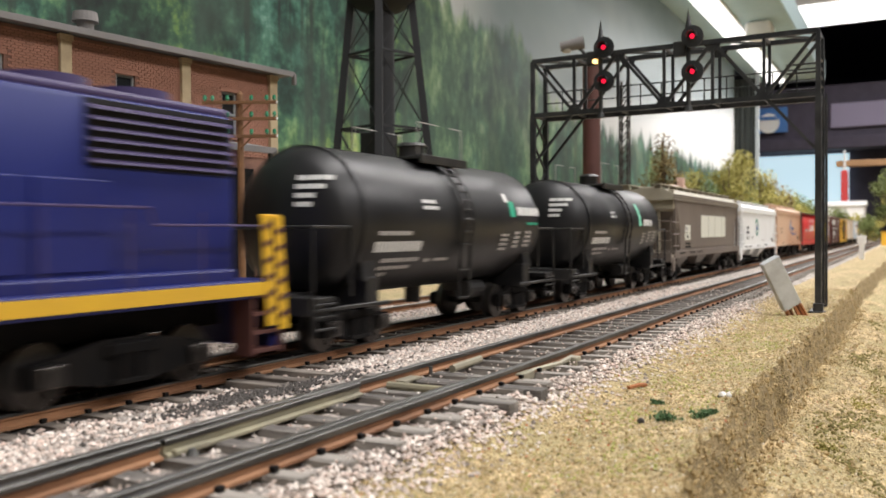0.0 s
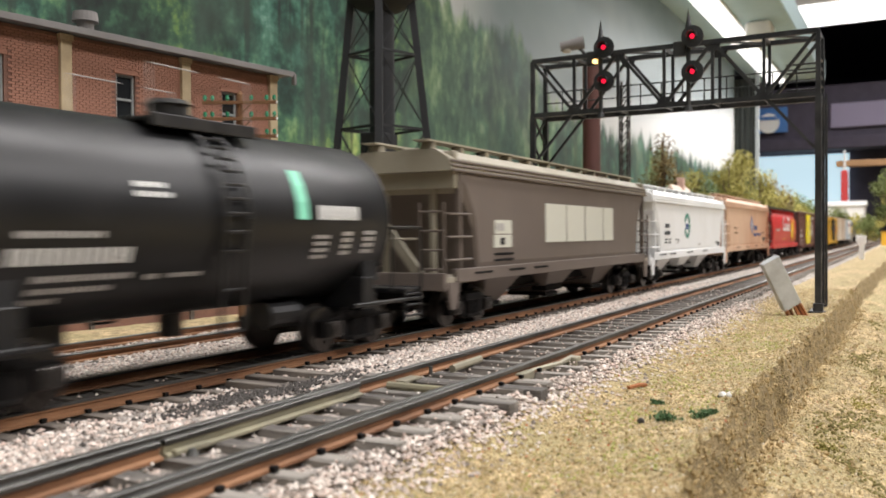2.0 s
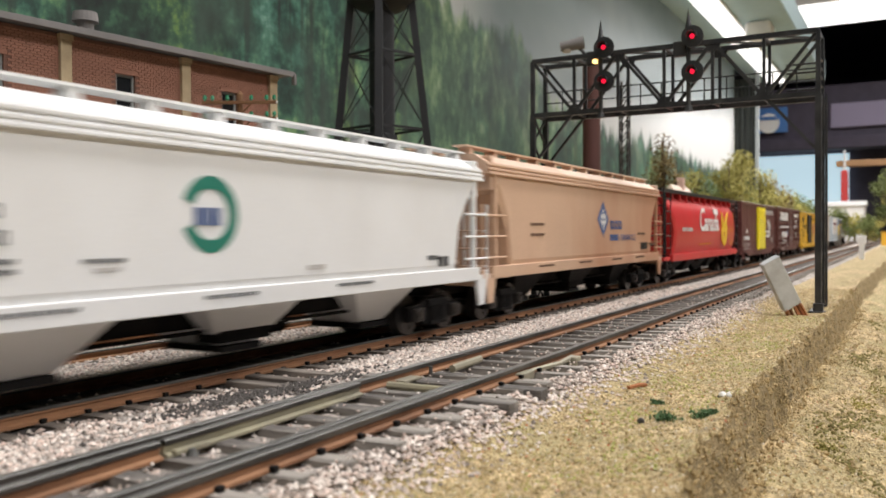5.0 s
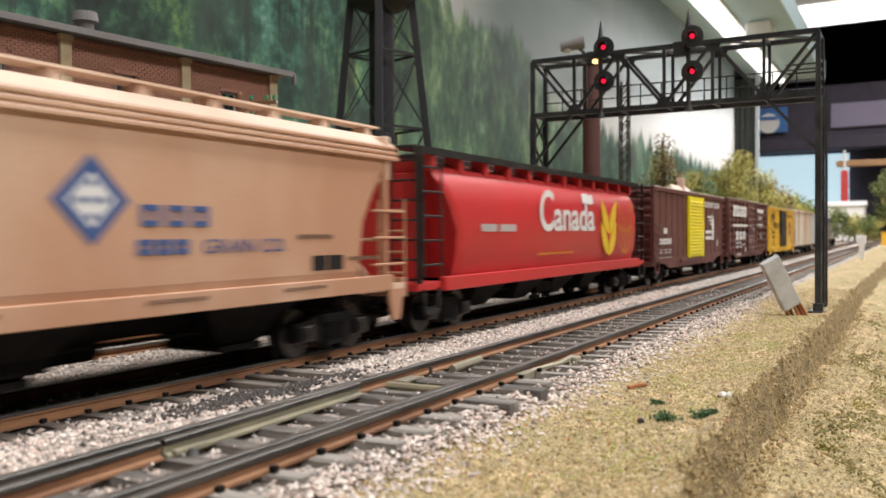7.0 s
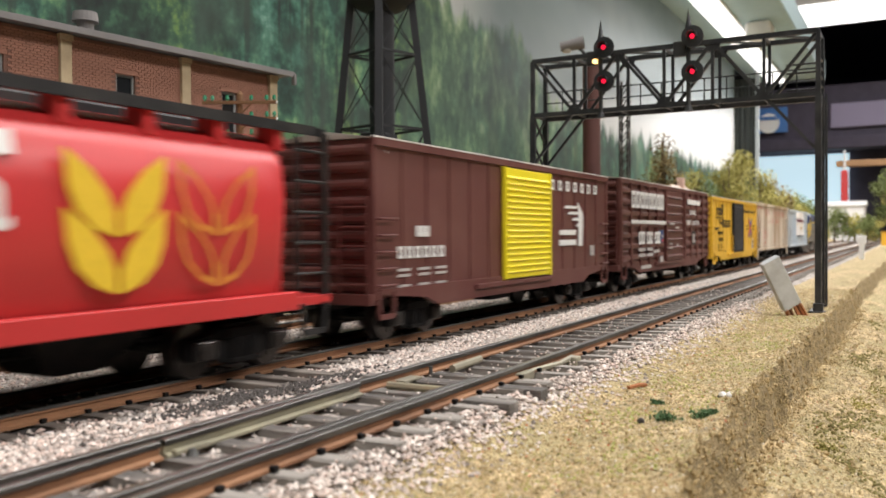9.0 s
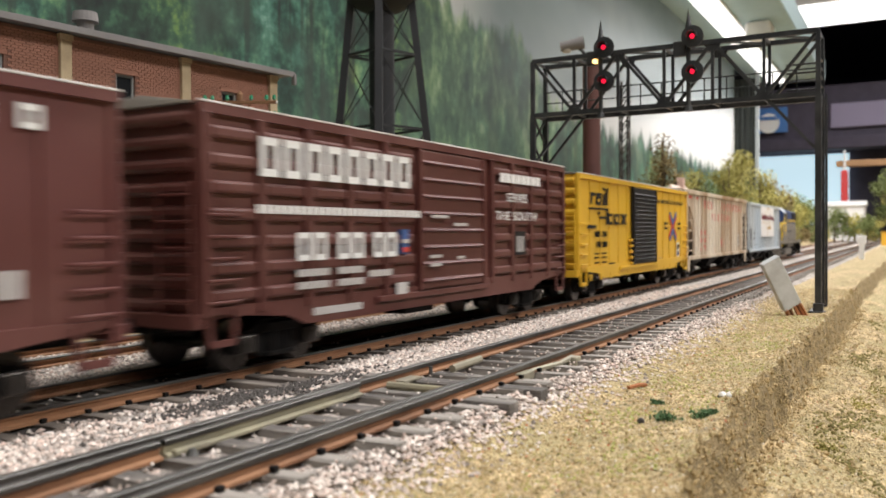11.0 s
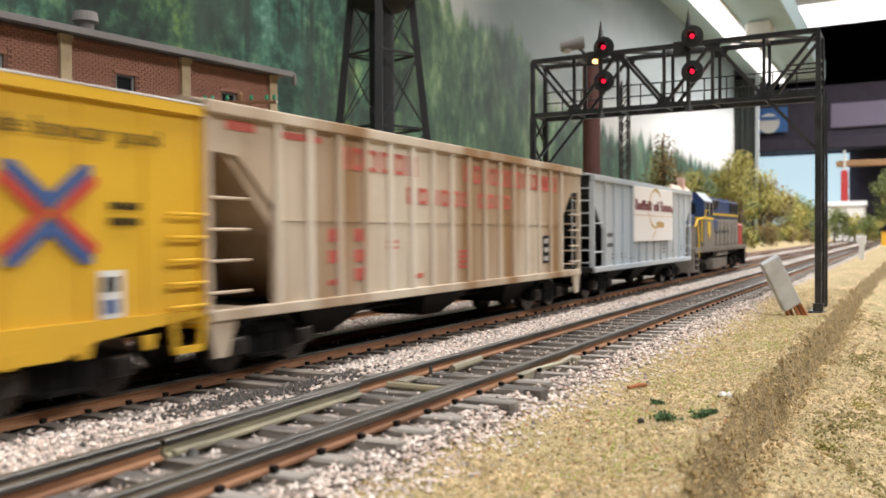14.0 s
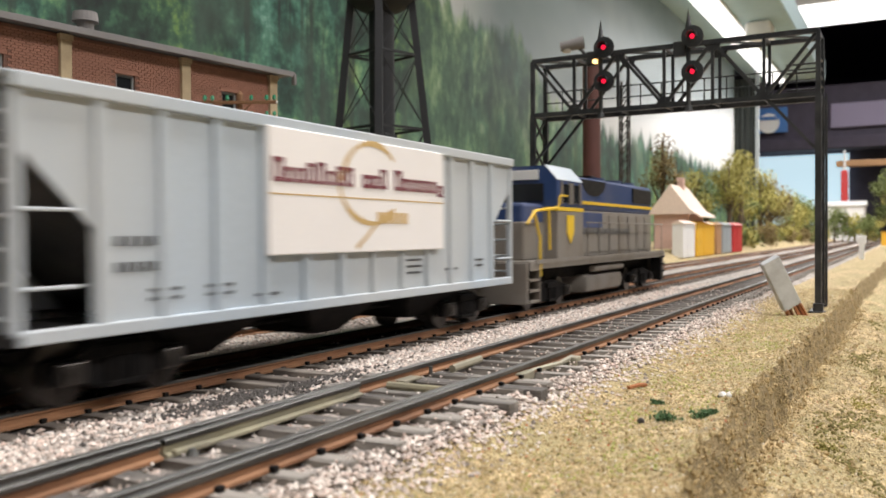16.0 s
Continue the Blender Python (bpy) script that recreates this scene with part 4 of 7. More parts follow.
def build_building():
    """Brick freight house. Its own x runs along the wall, the brick face at y = 0, the yard before it at -y."""
    t = thing("brick_building", "weathered red brick freight house with buff pilasters and a grey roof", "building", at=(290.4, 114.6, 0), rz=-6.5)
    L, zt, z0 = 320, 96.4, -5
    wins = [(-78.6 - 47.4 * 1.02 * k, 67.6, 7.8, 18.2) for k in (-1, 0, 1, 2, 3)]
    wall = part("wall", box(bmn(), -L, 0, 2.2, 90, z0, zt - 0.4), "mortar", t)
    # front skin of mortar with real openings, in strips round the windows
    edges = sorted(w[0] for w in wins)
    x = -L
    for wx in edges:
        part("wall_face", box(bmn(), x, wx, 0.25, 2.2, z0, zt - 0.4), "mortar", t)
        part("wall_face", box(bmn(), wx, wx + 7.8, 0.25, 2.2, z0, 67.6), "mortar", t)
        part("wall_face", box(bmn(), wx, wx + 7.8, 0.25, 2.2, 85.8, zt - 0.4), "mortar", t)
        x = wx + 7.8
    part("wall_face", box(bmn(), x, 0, 0.25, 2.2, z0, zt - 0.4), "mortar", t)
    for wx, wz, ww, wh in wins:
        w = part("window", box(bmn(), wx, wx + ww, 1.7, 2.15, wz, wz + wh), "glass_dark", t, "dark sash window")
        for a in ((wx, wx + 0.8, wz, wz + wh), (wx + ww - 0.8, wx + ww, wz, wz + wh), (wx, wx + ww, wz, wz + 0.9), (wx, wx + ww, wz + wh - 0.9, wz + wh), (wx, wx + ww, wz + wh * 0.5 - 0.45, wz + wh * 0.5 + 0.45)):
            part("frame", box(bmn(), a[0], a[1], 1.0, 1.75, a[2], a[3], 0.1), "window_frame", w)
        part("sill", box(bmn(), wx - 1, wx + ww + 1, -0.9, 1.6, wz - 1.2, wz, 0.2), "brick", w)
        part("lintel", box(bmn(), wx - 1, wx + ww + 1, -0.25, 1.0, wz + wh, wz + wh + 1.6, 0.1), "brick", w)
    for px in (-5.3, -51.0, -100.6, -150.2, -200, -250):
        pl = part("pilaster", box(bmn(), px, px + 4.2, -1.5, 0.6, z0, zt - 1.6, 0.25), "buff", t, "buff stone pilaster")
        part("pilaster_cap", box(bmn(), px - 0.4, px + 4.6, -1.9, 0.6, zt - 2.6, zt - 0.5, 0.2), "buff", pl)
    # roof: fascia, slope and ridge
    rf = part("roof", extr(bmn(), [(-5.5, zt), (-5.5, zt + 1.4), (45, zt + 10), (95, zt + 1.4), (95, zt)], -L - 4, 5), "roof_grey", t, "grey felt roof")
    part("fascia", box(bmn(), -L - 4, 5.2, -6.0, -5.4, zt - 0.6, zt + 1.7, 0.15), "roof_grey", rf)
    for i in range(22):
        x = -L + i * 15
        part("roof_seam", extr(bmn(), [(-5.5, zt + 1.4), (-5.5, zt + 1.75), (45, zt + 10.4), (45, zt + 10)], x, x + 0.7), "roof_grey", rf)
    part("gutter_end", box(bmn(), 4.2, 5.6, -6.6, -4.6, zt - 4, zt + 0.8, 0.2), "roof_grey", rf)
    # ventilator
    v = part("ventilator", cyl(bmn(), (-83, 12, zt + 2), (-83, 12, zt + 9), 3.0, n=18), "roof_grey", t, "dull grey roof ventilator")
    part("ventilator_cap", cyl(bmn(), (-83, 12, zt + 8.6), (-83, 12, zt + 12), 4.6, 4.2, n=18), "roof_grey", v)
    part("ventilator_base", box(bmn(), -88, -78, 7, 17, zt - 1, zt + 4.5, 0.4), "truck_black", v)
    # dock canopy
    c = part("canopy", poly(bmn(), [(-L, -1, 64.5), (-20, -1, 64.5), (-20, -20, 61), (-L, -20, 61)], (0, 0, 1.0)), "roof_grey", t, "sagging grey dock canopy")
    part("canopy_edge", box(bmn(), -L, -20, -20.6, -19.8, 59.6, 62.2, 0.15), "roof_grey", c)
    # dark posts and dock: the building's shade is put into their colours
    for i in range(8):
        part("canopy_post", box(bmn(), -22 - i * 40, -20.4 - i * 40, -19, -17.4, z0, 61), "tie_wood", c)
    part("dock", box(bmn(), -L, -10, -18, 0, z0 - 2, 8, 0.4), "mortar", t)
    # black sheet along the wall: painted shade below the canopy
    part("wall_shade_sheet", box(bmn(), -L + 10, -14, -0.2, 0.2, 8, 55), "truck_black", t)
    # bricks: the courses above the canopy
    mesh = None
    rng = random.Random(3)
    rows = int((zt - 1 - 60) / 0.92)
    rest = bmn()
    faces_of = []
    for r in range(rows):
        z = 60 + r * 0.92
        off = 1.25 if r % 2 else 0.0
        for k in range(72):
            x0 = -178 + k * 2.5 + off
            x1 = x0 + 2.3
            if x1 > -0.2:
                continue
            if any(x1 > w[0] - 0.1 and x0 < w[0] + w[2] + 0.1 and z + 0.7 > w[1] and z < w[1] + w[3] + 1.5 for w in wins):
                continue
            if -96 < x0 < -81 and z > 62:
                if mesh is None:
                    ob = part("brick", box(bmn(), 0, 2.3, -0.12, 0.4, 0, 0.72), "brick", wall)
                    mesh = ob.data
                else:
                    ob = new("brick", mesh)
                    ob.parent = wall
                ob.location = (x0 * MM, rng.uniform(-0.05, 0.05) * MM, z * MM)
            else:
                faces_of.append((x0, x1, rng.uniform(-0.17, -0.05), z))
    vs, fs = [], []
    for x0, x1, y, z in faces_of:
        b0 = len(vs)
        vs += [(x0, y, z), (x1, y, z), (x1, y, z + 0.72), (x0, y, z + 0.72), (x0, 0.3, z), (x1, 0.3, z), (x1, 0.3, z + 0.72), (x0, 0.3, z + 0.72)]
        fs += [(b0, b0 + 1, b0 + 2, b0 + 3), (b0 + 3, b0 + 2, b0 + 6, b0 + 7), (b0, b0 + 4, b0 + 5, b0 + 1), (b0 + 1, b0 + 5, b0 + 6, b0 + 2), (b0, b0 + 3, b0 + 7, b0 + 4)]
    rest.free()
    me = bpy.data.meshes.new("bricks")
    me.from_pydata([(a * MM, b_ * MM, c_ * MM) for a, b_, c_ in vs], [], fs)
    me.materials.append(M["brick"])
    ob = new("bricks", me)
    ob.parent = wall
    tagged(ob, kind="stuff")


def build_water_tower():
    t = thing("water_tower", "black steel water tower on four braced legs", "water tower", at=(465, 173, 0))
    def q(i, z):
        r = 20.2 + (172 - z) * 0.105
        a = math.radians(-61.5 + 90 * i)
        return (r * math.cos(a), r * math.sin(a), z)
    bm = bmn()
    bmesh.ops.create_uvsphere(bm, u_segments=44, v_segments=22, radius=27, matrix=Matrix.Translation((0, 0, 191)) @ Matrix.Diagonal((1, 1, 0.8, 1)))
    part("tank", bm, "tower_black", t, smooth=True)
    part("tank_shell", cyl(bmn(), (0, 0, 191), (0, 0, 240), 27.2, n=44), "tower_black", t, smooth=True)
    part("tank_roof", cyl(bmn(), (0, 0, 240), (0, 0, 258), 29, 1, n=44), "tower_black", t, smooth=True)
    part("riser_pipe", cyl(bmn(), (0, 0, -4), (0, 0, 174), 8.2, n=22), "tower_black", t, smooth=True)
    for i in range(4):
        lg = part("leg", beam(bmn(), q(i, -4), q(i, 200), 4.6, 4.6), "tower_black", t)
        part("leg_foot", box(bmn(), q(i, -4)[0] - 4, q(i, -4)[0] + 4, q(i, -4)[1] - 4, q(i, -4)[1] + 4, -6, -1, 0.4), "concrete", lg)
    for z in (40, 95, 143):
        for i in range(4):
            part("girt", beam(bmn(), q(i, z), q((i + 1) % 4, z), 1.5, 1.5), "tower_black", t)
            zt_ = {40: 95, 95: 143, 143: 178}[z]
            part("tie_rod", rod(bmn(), [q(i, z), q((i + 1) % 4, zt_)], 0.35), "tower_black", t)
            part("tie_rod", rod(bmn(), [q((i + 1) % 4, z), q(i, zt_)], 0.35), "tower_black", t)
            part("spoke", rod(bmn(), [q(i, z), (0, 0, z)], 0.5), "tower_black", t)
    bm = bmn()
    for dx in (-1.8, 1.8):
        rod(bm, [(q(2, 0)[0] + dx, q(2, 0)[1], 0), (q(2, 200)[0] + dx, q(2, 200)[1], 200)], 0.3)
    part("ladder", bm, "tower_black", t)
    for a in range(1):
        part("valve_house", box(bmn(), -14, 6, -8, 8, 62, 92, 0.6), "tower_black", t)
        part("valve_floor", box(bmn(), -24, 22, -14, 14, 59, 62, 0.4), "tower_black", t)


def build_pole():
    t = thing("telegraph_pole", "brown telegraph pole with green glass insulators", "telegraph pole", at=(238.3, 88.5, 0), rz=-61.5)
    part("pole", cyl(bmn(), (0, 0, -6), (0, 0, 78.6), 1.5, 1.1, n=10), "pole_brown", t)
    part("pole_tip", cyl(bmn(), (0, 0, 78.6), (0, 0, 80), 1.1, 0.2, n=10), "pole_brown", t)
    for z in (75.6, 69.6, 63.2):
        arm = part("crossarm", box(bmn(), -13.6, 13.6, -1.9, -0.9, z - 0.6, z + 0.6, 0.12), "pole_brown", t)
        for x in (-12.6, -9.9, -4.4, 4.4, 10, 12.8):
            ins = cyl(bmn(), (x, -1.4, z + 0.5), (x, -1.4, z + 1.3), 0.45, n=8)
            cyl(ins, (x, -1.4, z + 1.2), (x, -1.4, z + 2.6), 0.8, 0.55, n=10)
            part("insulator", ins, "insulator", arm, "green glass insulator")
        part("arm_brace", rod(bmn(), [(4.4, -1.2, z - 0.4), (0.6, -1.2, z - 4)], 0.3), "pole_brown", arm)
        part("arm_bolt", cyl(bmn(), (13.4, -1.4, z), (14.0, -1.4, z), 0.5, n=8), "print_white", arm)


def build_columns():
    t = thing("rust_column", "dark rust-brown round column with a lamp head", "column", at=(548, 60, 0))
    part("shaft", cyl(bmn(), (0, 0, -5), (0, 0, 140), 6.1, 5.8, n=24), "rust_column", t, smooth=True)
    part("cap", cyl(bmn(), (0, 0, 140), (0, 0, 145), 7.5, 6.0, n=24), "signal_black", t)
    part("arm", rod(bmn(), [(0, 0, 143), (-4, 8, 152), (-6, 14, 152)], 1.2), "signal_black", t)
    bm = cyl(bmn(), (-3, 4, 154.5), (-8, 19, 152), 4.2, 3.2, n=18)
    part("lamp_head", bm, "roof_grey", t, "dusty grey lamp housing", smooth=True)
    part("lamp_glass", cyl(bmn(), (-6, 15, 150.2), (-6, 15, 148.5), 3.4, 2.6, n=16), "print_dull", t)
    m = thing("lattice_mast", "slim grey steel lattice mast", "mast", at=(630, 62, 0))
    for dx in (-3, 3):
        for dy in (-3, 3):
            part("leg", beam(bmn(), (dx, dy, -5), (dx, dy, 142), 1.1, 1.1), "dark_steel", m)
    for k in range(16):
        za = -4 + k * 9
        for s in (-3, 3):
            part("lacing", beam(bmn(), (-3, s, za), (3, s, za + 9), 0.7, 0.7), "dark_steel", m)
            part("lacing", beam(bmn(), (s, 3, za), (s, -3, za + 9), 0.7, 0.7), "dark_steel", m)


def build_posts():
    t = new("leaning_post")
    t.empty_display_size = 0.01
    tagged(t, "leaning grey concrete block on broken rusty stubs", "marker post")
    t.matrix_basis = pose(0.338, -0.0905, -0.0045, 0, 0, -61.5) @ pose(0, 0, 0, 10, -29, 0)
    part("block", box(bmn(), -3.5, 3.5, -1.6, 1.6, 4.2, 24.5, 0.4), "concrete", t)
    for x, y, w in ((-3.0, -1.2, 1.1), (-0.8, 0.8, 0.9), (0.6, -1.4, 1.0), (2.6, 0.2, 1.2), (3.2, -1.5, 0.8)):
        part("stub", beam(bmn(), (x, y, -1.8), (x * 0.9, y * 0.8, 5), w, w * 0.8), "rust_wood", t, "splintered rusty stub")
    w = thing("white_post", "small white lineside post", "post", at=(1040, -80.5, -4))
    part("shaft", box(bmn(), -2.6, 2.6, -2.6, 2.6, -2, 22, 0.5), "plain_white", w)
    part("cap", box(bmn(), -3.4, 3.4, -4.6, 4.6, 17, 26, 0.8), "plain_white", w)
    # switch gear beside the near rail
    s = thing("switch_machine", "weathered grey switch throw beside the rail", "switch gear", at=(168, -66, 0.2))
    part("case", box(bmn(), -1.8, 1.6, -1.2, 1.2, -1.2, 0.9, 0.5), "rail_dull", s)
    part("link", rod(bmn(), [(0, 0.6, 0.6), (-8, 0.2, 0.3), (-13, 1.4, 0.2), (-24, 1.8, 0.4)], 0.55), "rail_dull", s)
    part("clip", box(bmn(), -26, -20, 0.4, 3.0, -0.8, 0.9, 0.3), "rail_dull", s)
    k = thing("wood_block", "pale grey loose stick between the rails", "stick", at=(149, -50.6, 0.9))
    part("stick", cyl(bmn(), (-6.5, -0.2, 0.1), (6.5, 0.3, 0.2), 0.75, n=8), "rail_dull", k)


def leaf_cloud(bm, rng, c, r, n, size, flat=0.8):
    for _ in range(n):
        d = Vector((rng.gauss(0, 1), rng.gauss(0, 1), rng.gauss(0, 1) * flat))
        d = d.normalized() * r * (rng.random() ** 0.45)
        p = Vector(c) + d
        u = Vector((rng.uniform(-1, 1), rng.uniform(-1, 1), rng.uniform(-1, 1))).normalized() * size * rng.uniform(0.6, 1.4)
        v = u.orthogonal().normalized() * size * rng.uniform(0.5, 1.2)
        bm.faces.new([bm.verts.new(q) for q in (p, p + u, p + u + v, p + v)])


def tree(x, y, z, hgt, w, leaf, seed, label):
    rng = random.Random(seed)
    t = thing("tree", label, "tree", "model trees", at=(x, y, z))
    tr = cyl(bmn(), (0, 0, -6), (0, 0, hgt * 0.55), hgt * 0.035, hgt * 0.02, n=8)
    crown = bmn()
    for k in range(9):
        a = rng.uniform(0, 6.28)
        z0 = hgt * rng.uniform(0.2, 0.6)
        z1 = z0 + hgt * rng.uniform(0.1, 0.36)
        r = w * 0.5 * rng.uniform(0.35, 0.9) * (1.15 - z1 / hgt * 0.55)
        e = (r * math.cos(a), r * math.sin(a), z1)
        cyl(tr, (0, 0, z0), e, hgt * 0.012, hgt * 0.005, n=6)
        leaf_cloud(crown, rng, e, w * rng.uniform(0.16, 0.27), 130, w * 0.035)
    cyl(tr, (0, 0, hgt * 0.5), (rng.uniform(-3, 3), 0, hgt * 0.92), hgt * 0.02, hgt * 0.006, n=6)
    leaf_cloud(crown, rng, (0, 0, hgt * 0.85), w * 0.24, 170, w * 0.035, 1.2)
    leaf_cloud(crown, rng, (0, 0, hgt * 0.6), w * 0.36, 220, w * 0.035, 1.1)
    part("trunk", tr, "bark", t)
    part("crown", crown, leaf, t)


def build_far():
    """Trees and small buildings beyond the bridge."""
    for i, (x, y, z, hg, w, leaf) in enumerate((
            (1040, 138, 7, 148, 66, "leaf_brown"), (1180, 150, 7, 100, 62, "leaf_olive"), (1275, 152, 7, 116, 66, "leaf_olive"), (1400, 160, 7, 106, 66, "leaf_dark"),
            (1540, 150, 7, 150, 84, "leaf_olive"), (1660, 150, 7, 176, 100, "leaf_olive"), (1740, 175, 7, 150, 100, "leaf_dark"), (1820, 140, 7, 150, 100, "leaf_olive"),
            (1960, 140, 7, 132, 104, "leaf_brown"), (2060, 160, 7, 124, 110, "leaf_dark"), (2160, 130, 7, 116, 110, "leaf_olive"), (2300, 120, 6, 106, 110, "leaf_dark"),
            (2460, 110, 5, 100, 120, "leaf_dark"), (1330, 175, 7, 90, 70, "leaf_dark"), (2300, -35, -4, 66, 80, "leaf_dark"), (2480, -60, -4, 62, 90, "leaf_olive"),
            (1500, -100, -8, 128, 74, "leaf_dark"), (1620, -122, -8, 140, 90, "leaf_dark"), (1760, -112, -8, 122, 84, "leaf_olive"), (2620, 60, -4, 90, 120, "leaf_dark"), (2650, 10, -4, 66, 110, "leaf_olive"))):
        lab = {"leaf_brown": "brown-olive model tree with a sparse crown", "leaf_olive": "yellow-green model tree with a loose crown", "leaf_dark": "dark green model tree with a dense crown"}[leaf]
        tree(x, y, z, hg, w, leaf, 50 + i, lab)
    rng = random.Random(77)
    for i in range(16):
        x = 1120 + i * 95 + rng.uniform(-30, 30)
        y = 100 + rng.uniform(0, 30) - 0.02 * (x - 1100)
        bt = thing("bush", "low olive-green scrub at the trees' foot", "bush", "scrub under the trees", at=(x, y, 6))
        bm = bmn()
        for k in range(7):
            leaf_cloud(bm, rng, (rng.uniform(-34, 34), rng.uniform(-12, 12), rng.uniform(6, 26)), rng.uniform(10, 20), 90, 3.4)
        part("foliage", bm, rng.choice(("leaf_olive", "leaf_dark", "leaf_brown")), bt)
        stem = bmn()
        for k in range(5):
            a = rng.uniform(0, 6.28)
            cyl(stem, (0, 0, -3), (22 * math.cos(a), 10 * math.sin(a), 18), 1.2, 0.5, n=5)
        part("stems", stem, "bark", bt)
    h = thing("model_house", "small pinkish house with a pale hipped roof", "house", at=(1010, 112, 8))
    part("wall", box(bmn(), -34, 40, -20, 20, -4, 42, 0.6), "toy_pink", h)
    part("roof", extr(bmn(), [(-26, 40), (26, 40), (0, 74)], -40, 46), "toy_roof", h)
    part("porch_roof", poly(bmn(), [(-40, -21, 44), (46, -21, 44), (46, -34, 36), (-40, -34, 36)], (0, 0, 1.5)), "toy_roof", h)
    part("chimney", box(bmn(), 8, 16, -4, 4, 60, 84, 0.5), "toy_pink", h)
    for x in (-22, 0, 22):
        part("window", box(bmn(), x - 4, x + 4, -20.6, -19.8, 16, 30, 0.2), "glass_dark", h)
    for name, lab, x0, x1, mt in (("shed", "white corrugated model shed", 905, 960, "plain_white"), ("shed", "bright yellow model shed", 972, 1066, "toy_yellow"), ("shed", "rusty orange model shed", 1084, 1110, "pine_beam"), ("shed", "pale grey model shed", 1122, 1180, "room_wall"), ("shed", "bright red model shed", 1194, 1262, "toy_red")):
        t = thing(name, lab, "shed", "sheds in a row", at=((x0 + x1) / 2, 88, 4))
        k = (x1 - x0) / 2
        part("wall", box(bmn(), -k, k, -6, 6, -4, 33, 0.6), mt, t)
        part("roof", extr(bmn(), [(-7.5, 32.5), (7.5, 32.5), (0, 36)], -k - 1, k + 1), "toy_roof" if mt == "plain_white" else mt, t)
        part("door", box(bmn(), -k * 0.3, k * 0.3, -6.5, -5.8, -2, 26, 0.2), mt, t)
    t = thing("yellow_house", "tiny yellow house with a dark roof far along the line", "house", at=(2050, -95, -6))
    part("wall", box(bmn(), -25, 25, -22, 22, -3, 34, 1), "toy_yellow", t)
    part("roof", extr(bmn(), [(-28, 33), (28, 33), (0, 58)], -28, 28), "truck_black", t)

# ---- the train ----
SPEED = 124.1
WHEEL_R = 5.2
AXLES = []
CARS = []


def wheelset(parent, x):
    bm = bmn()
    cyl(bm, (0, -9, 0), (0, 9, 0), 0.9, n=8)
    for s in (-1, 1):
        cyl(bm, (0, s * 7.6, 0), (0, s * 9.9, 0), WHEEL_R, n=28)
        cyl(bm, (0, s * 7.1, 0), (0, s * 7.6, 0), WHEEL_R + 0.7, n=28)
        cyl(bm, (0, s * 9.9, 0), (0, s * 10.3, 0), 1.6, n=12)
        for k in range(5):
            a = k * 2 * math.pi / 5
            cyl(bm, (3.0 * math.cos(a), s * 9.9, 3.0 * math.sin(a)), (3.0 * math.cos(a), s * 10.05, 3.0 * math.sin(a)), 0.6, n=8)
    ob = part("wheelset", bm, "wheel_steel", parent, "worn steel wheels on an axle")
    ob.location = (x * MM, 0, WHEEL_R * MM)
    AXLES.append((ob, x))
    return ob


def truck(parent, x, material="truck_black", base=10.2):
    """A four-wheel truck: side frames with springs, bolster and two wheelsets."""
    bol = box(bmn(), -3.2, 3.2, -12, 12, 6.0, 9.6, 0.3)
    ob = part("truck", bol, material, parent)
    ob.location = (x * MM, 0, 0)
    for s in (-1, 1):
        tr = bmn()
        y0, y1 = s * 10.6, s * 12.6
        out = [(-base - 3.4, 3.6), (-base - 3.4, 7.4), (-base + 2, 8.0), (-4.5, 9.8), (4.5, 9.8), (base - 2, 8.0), (base + 3.4, 7.4), (base + 3.4, 3.6), (base - 2.6, 3.6), (4.6, 2.2), (-4.6, 2.2), (-base + 2.6, 3.6)]
        extr(tr, out, y0, y1, "y")
        box(tr, -4.2, 4.2, s * 11.5, s * 13.9, 2.3, 3.2, 0.2)
        box(tr, -5, 5, s * 11.5, s * 13.7, 7.2, 9.2, 0.3)
        part("side_frame", tr, material, ob)
        for k in (-1, 1):
            jb = box(bmn(), k * base - 2.3, k * base + 2.3, s * 12.5, s * 13.9, 3.6, 7.2, 0.4)
            cyl(jb, (k * base, s * 13.8, 5.3), (k * base, s * 14.4, 5.3), 1.4, n=10)
            part("bearing_cap", jb, "wheel_steel", ob)
        for k in (-2.4, 0, 2.4):
            part("spring", cyl(bmn(), (k, s * 12.9, 3.1), (k, s * 12.9, 7.2), 1.0, n=8), material, ob)
    for k in (-1, 1):
        wheelset(ob, k * base)
    return ob


def coupler(parent, x, s):
    bm = bmn()
    box(bm, x, x + s * 7, -1.5, 1.5, 9.0, 11.6, 0.3)
    box(bm, x + s * 6, x + s * 9, -2.6, 1.2, 8.6, 12.0, 0.5)
    rod(bm, [(x + s * 5, 3, 9), (x + s * 6, 3.2, 5), (x + s * 7, 3, 2.4)], 0.35)
    return part("coupler", bm, "truck_black", parent)


def ladder(parent, x0, x1, y, z0, z1, n, material, name="ladder", r=0.32, rails=True):
    """Rungs on a side, with stiles where rails is set."""
    up = None
    if rails:
        up = part(name, beam(bmn(), (x0, y, z0), (x0, y, z1), 0.5, 0.5), material, parent)
        part("stile", beam(bmn(), (x1, y, z0), (x1, y, z1), 0.5, 0.5), material, up)
    for k in range(n):
        z = z0 + (z1 - z0) * (k + 0.5) / n
        bm = rod(bmn(), [(x0, y + 0.8, z), (x0, y, z), (x1, y, z), (x1, y + 0.8, z)] if not rails else [(x0, y, z), (x1, y, z)], r)
        part("rung" if rails else "grab_iron", bm, material, up or parent)


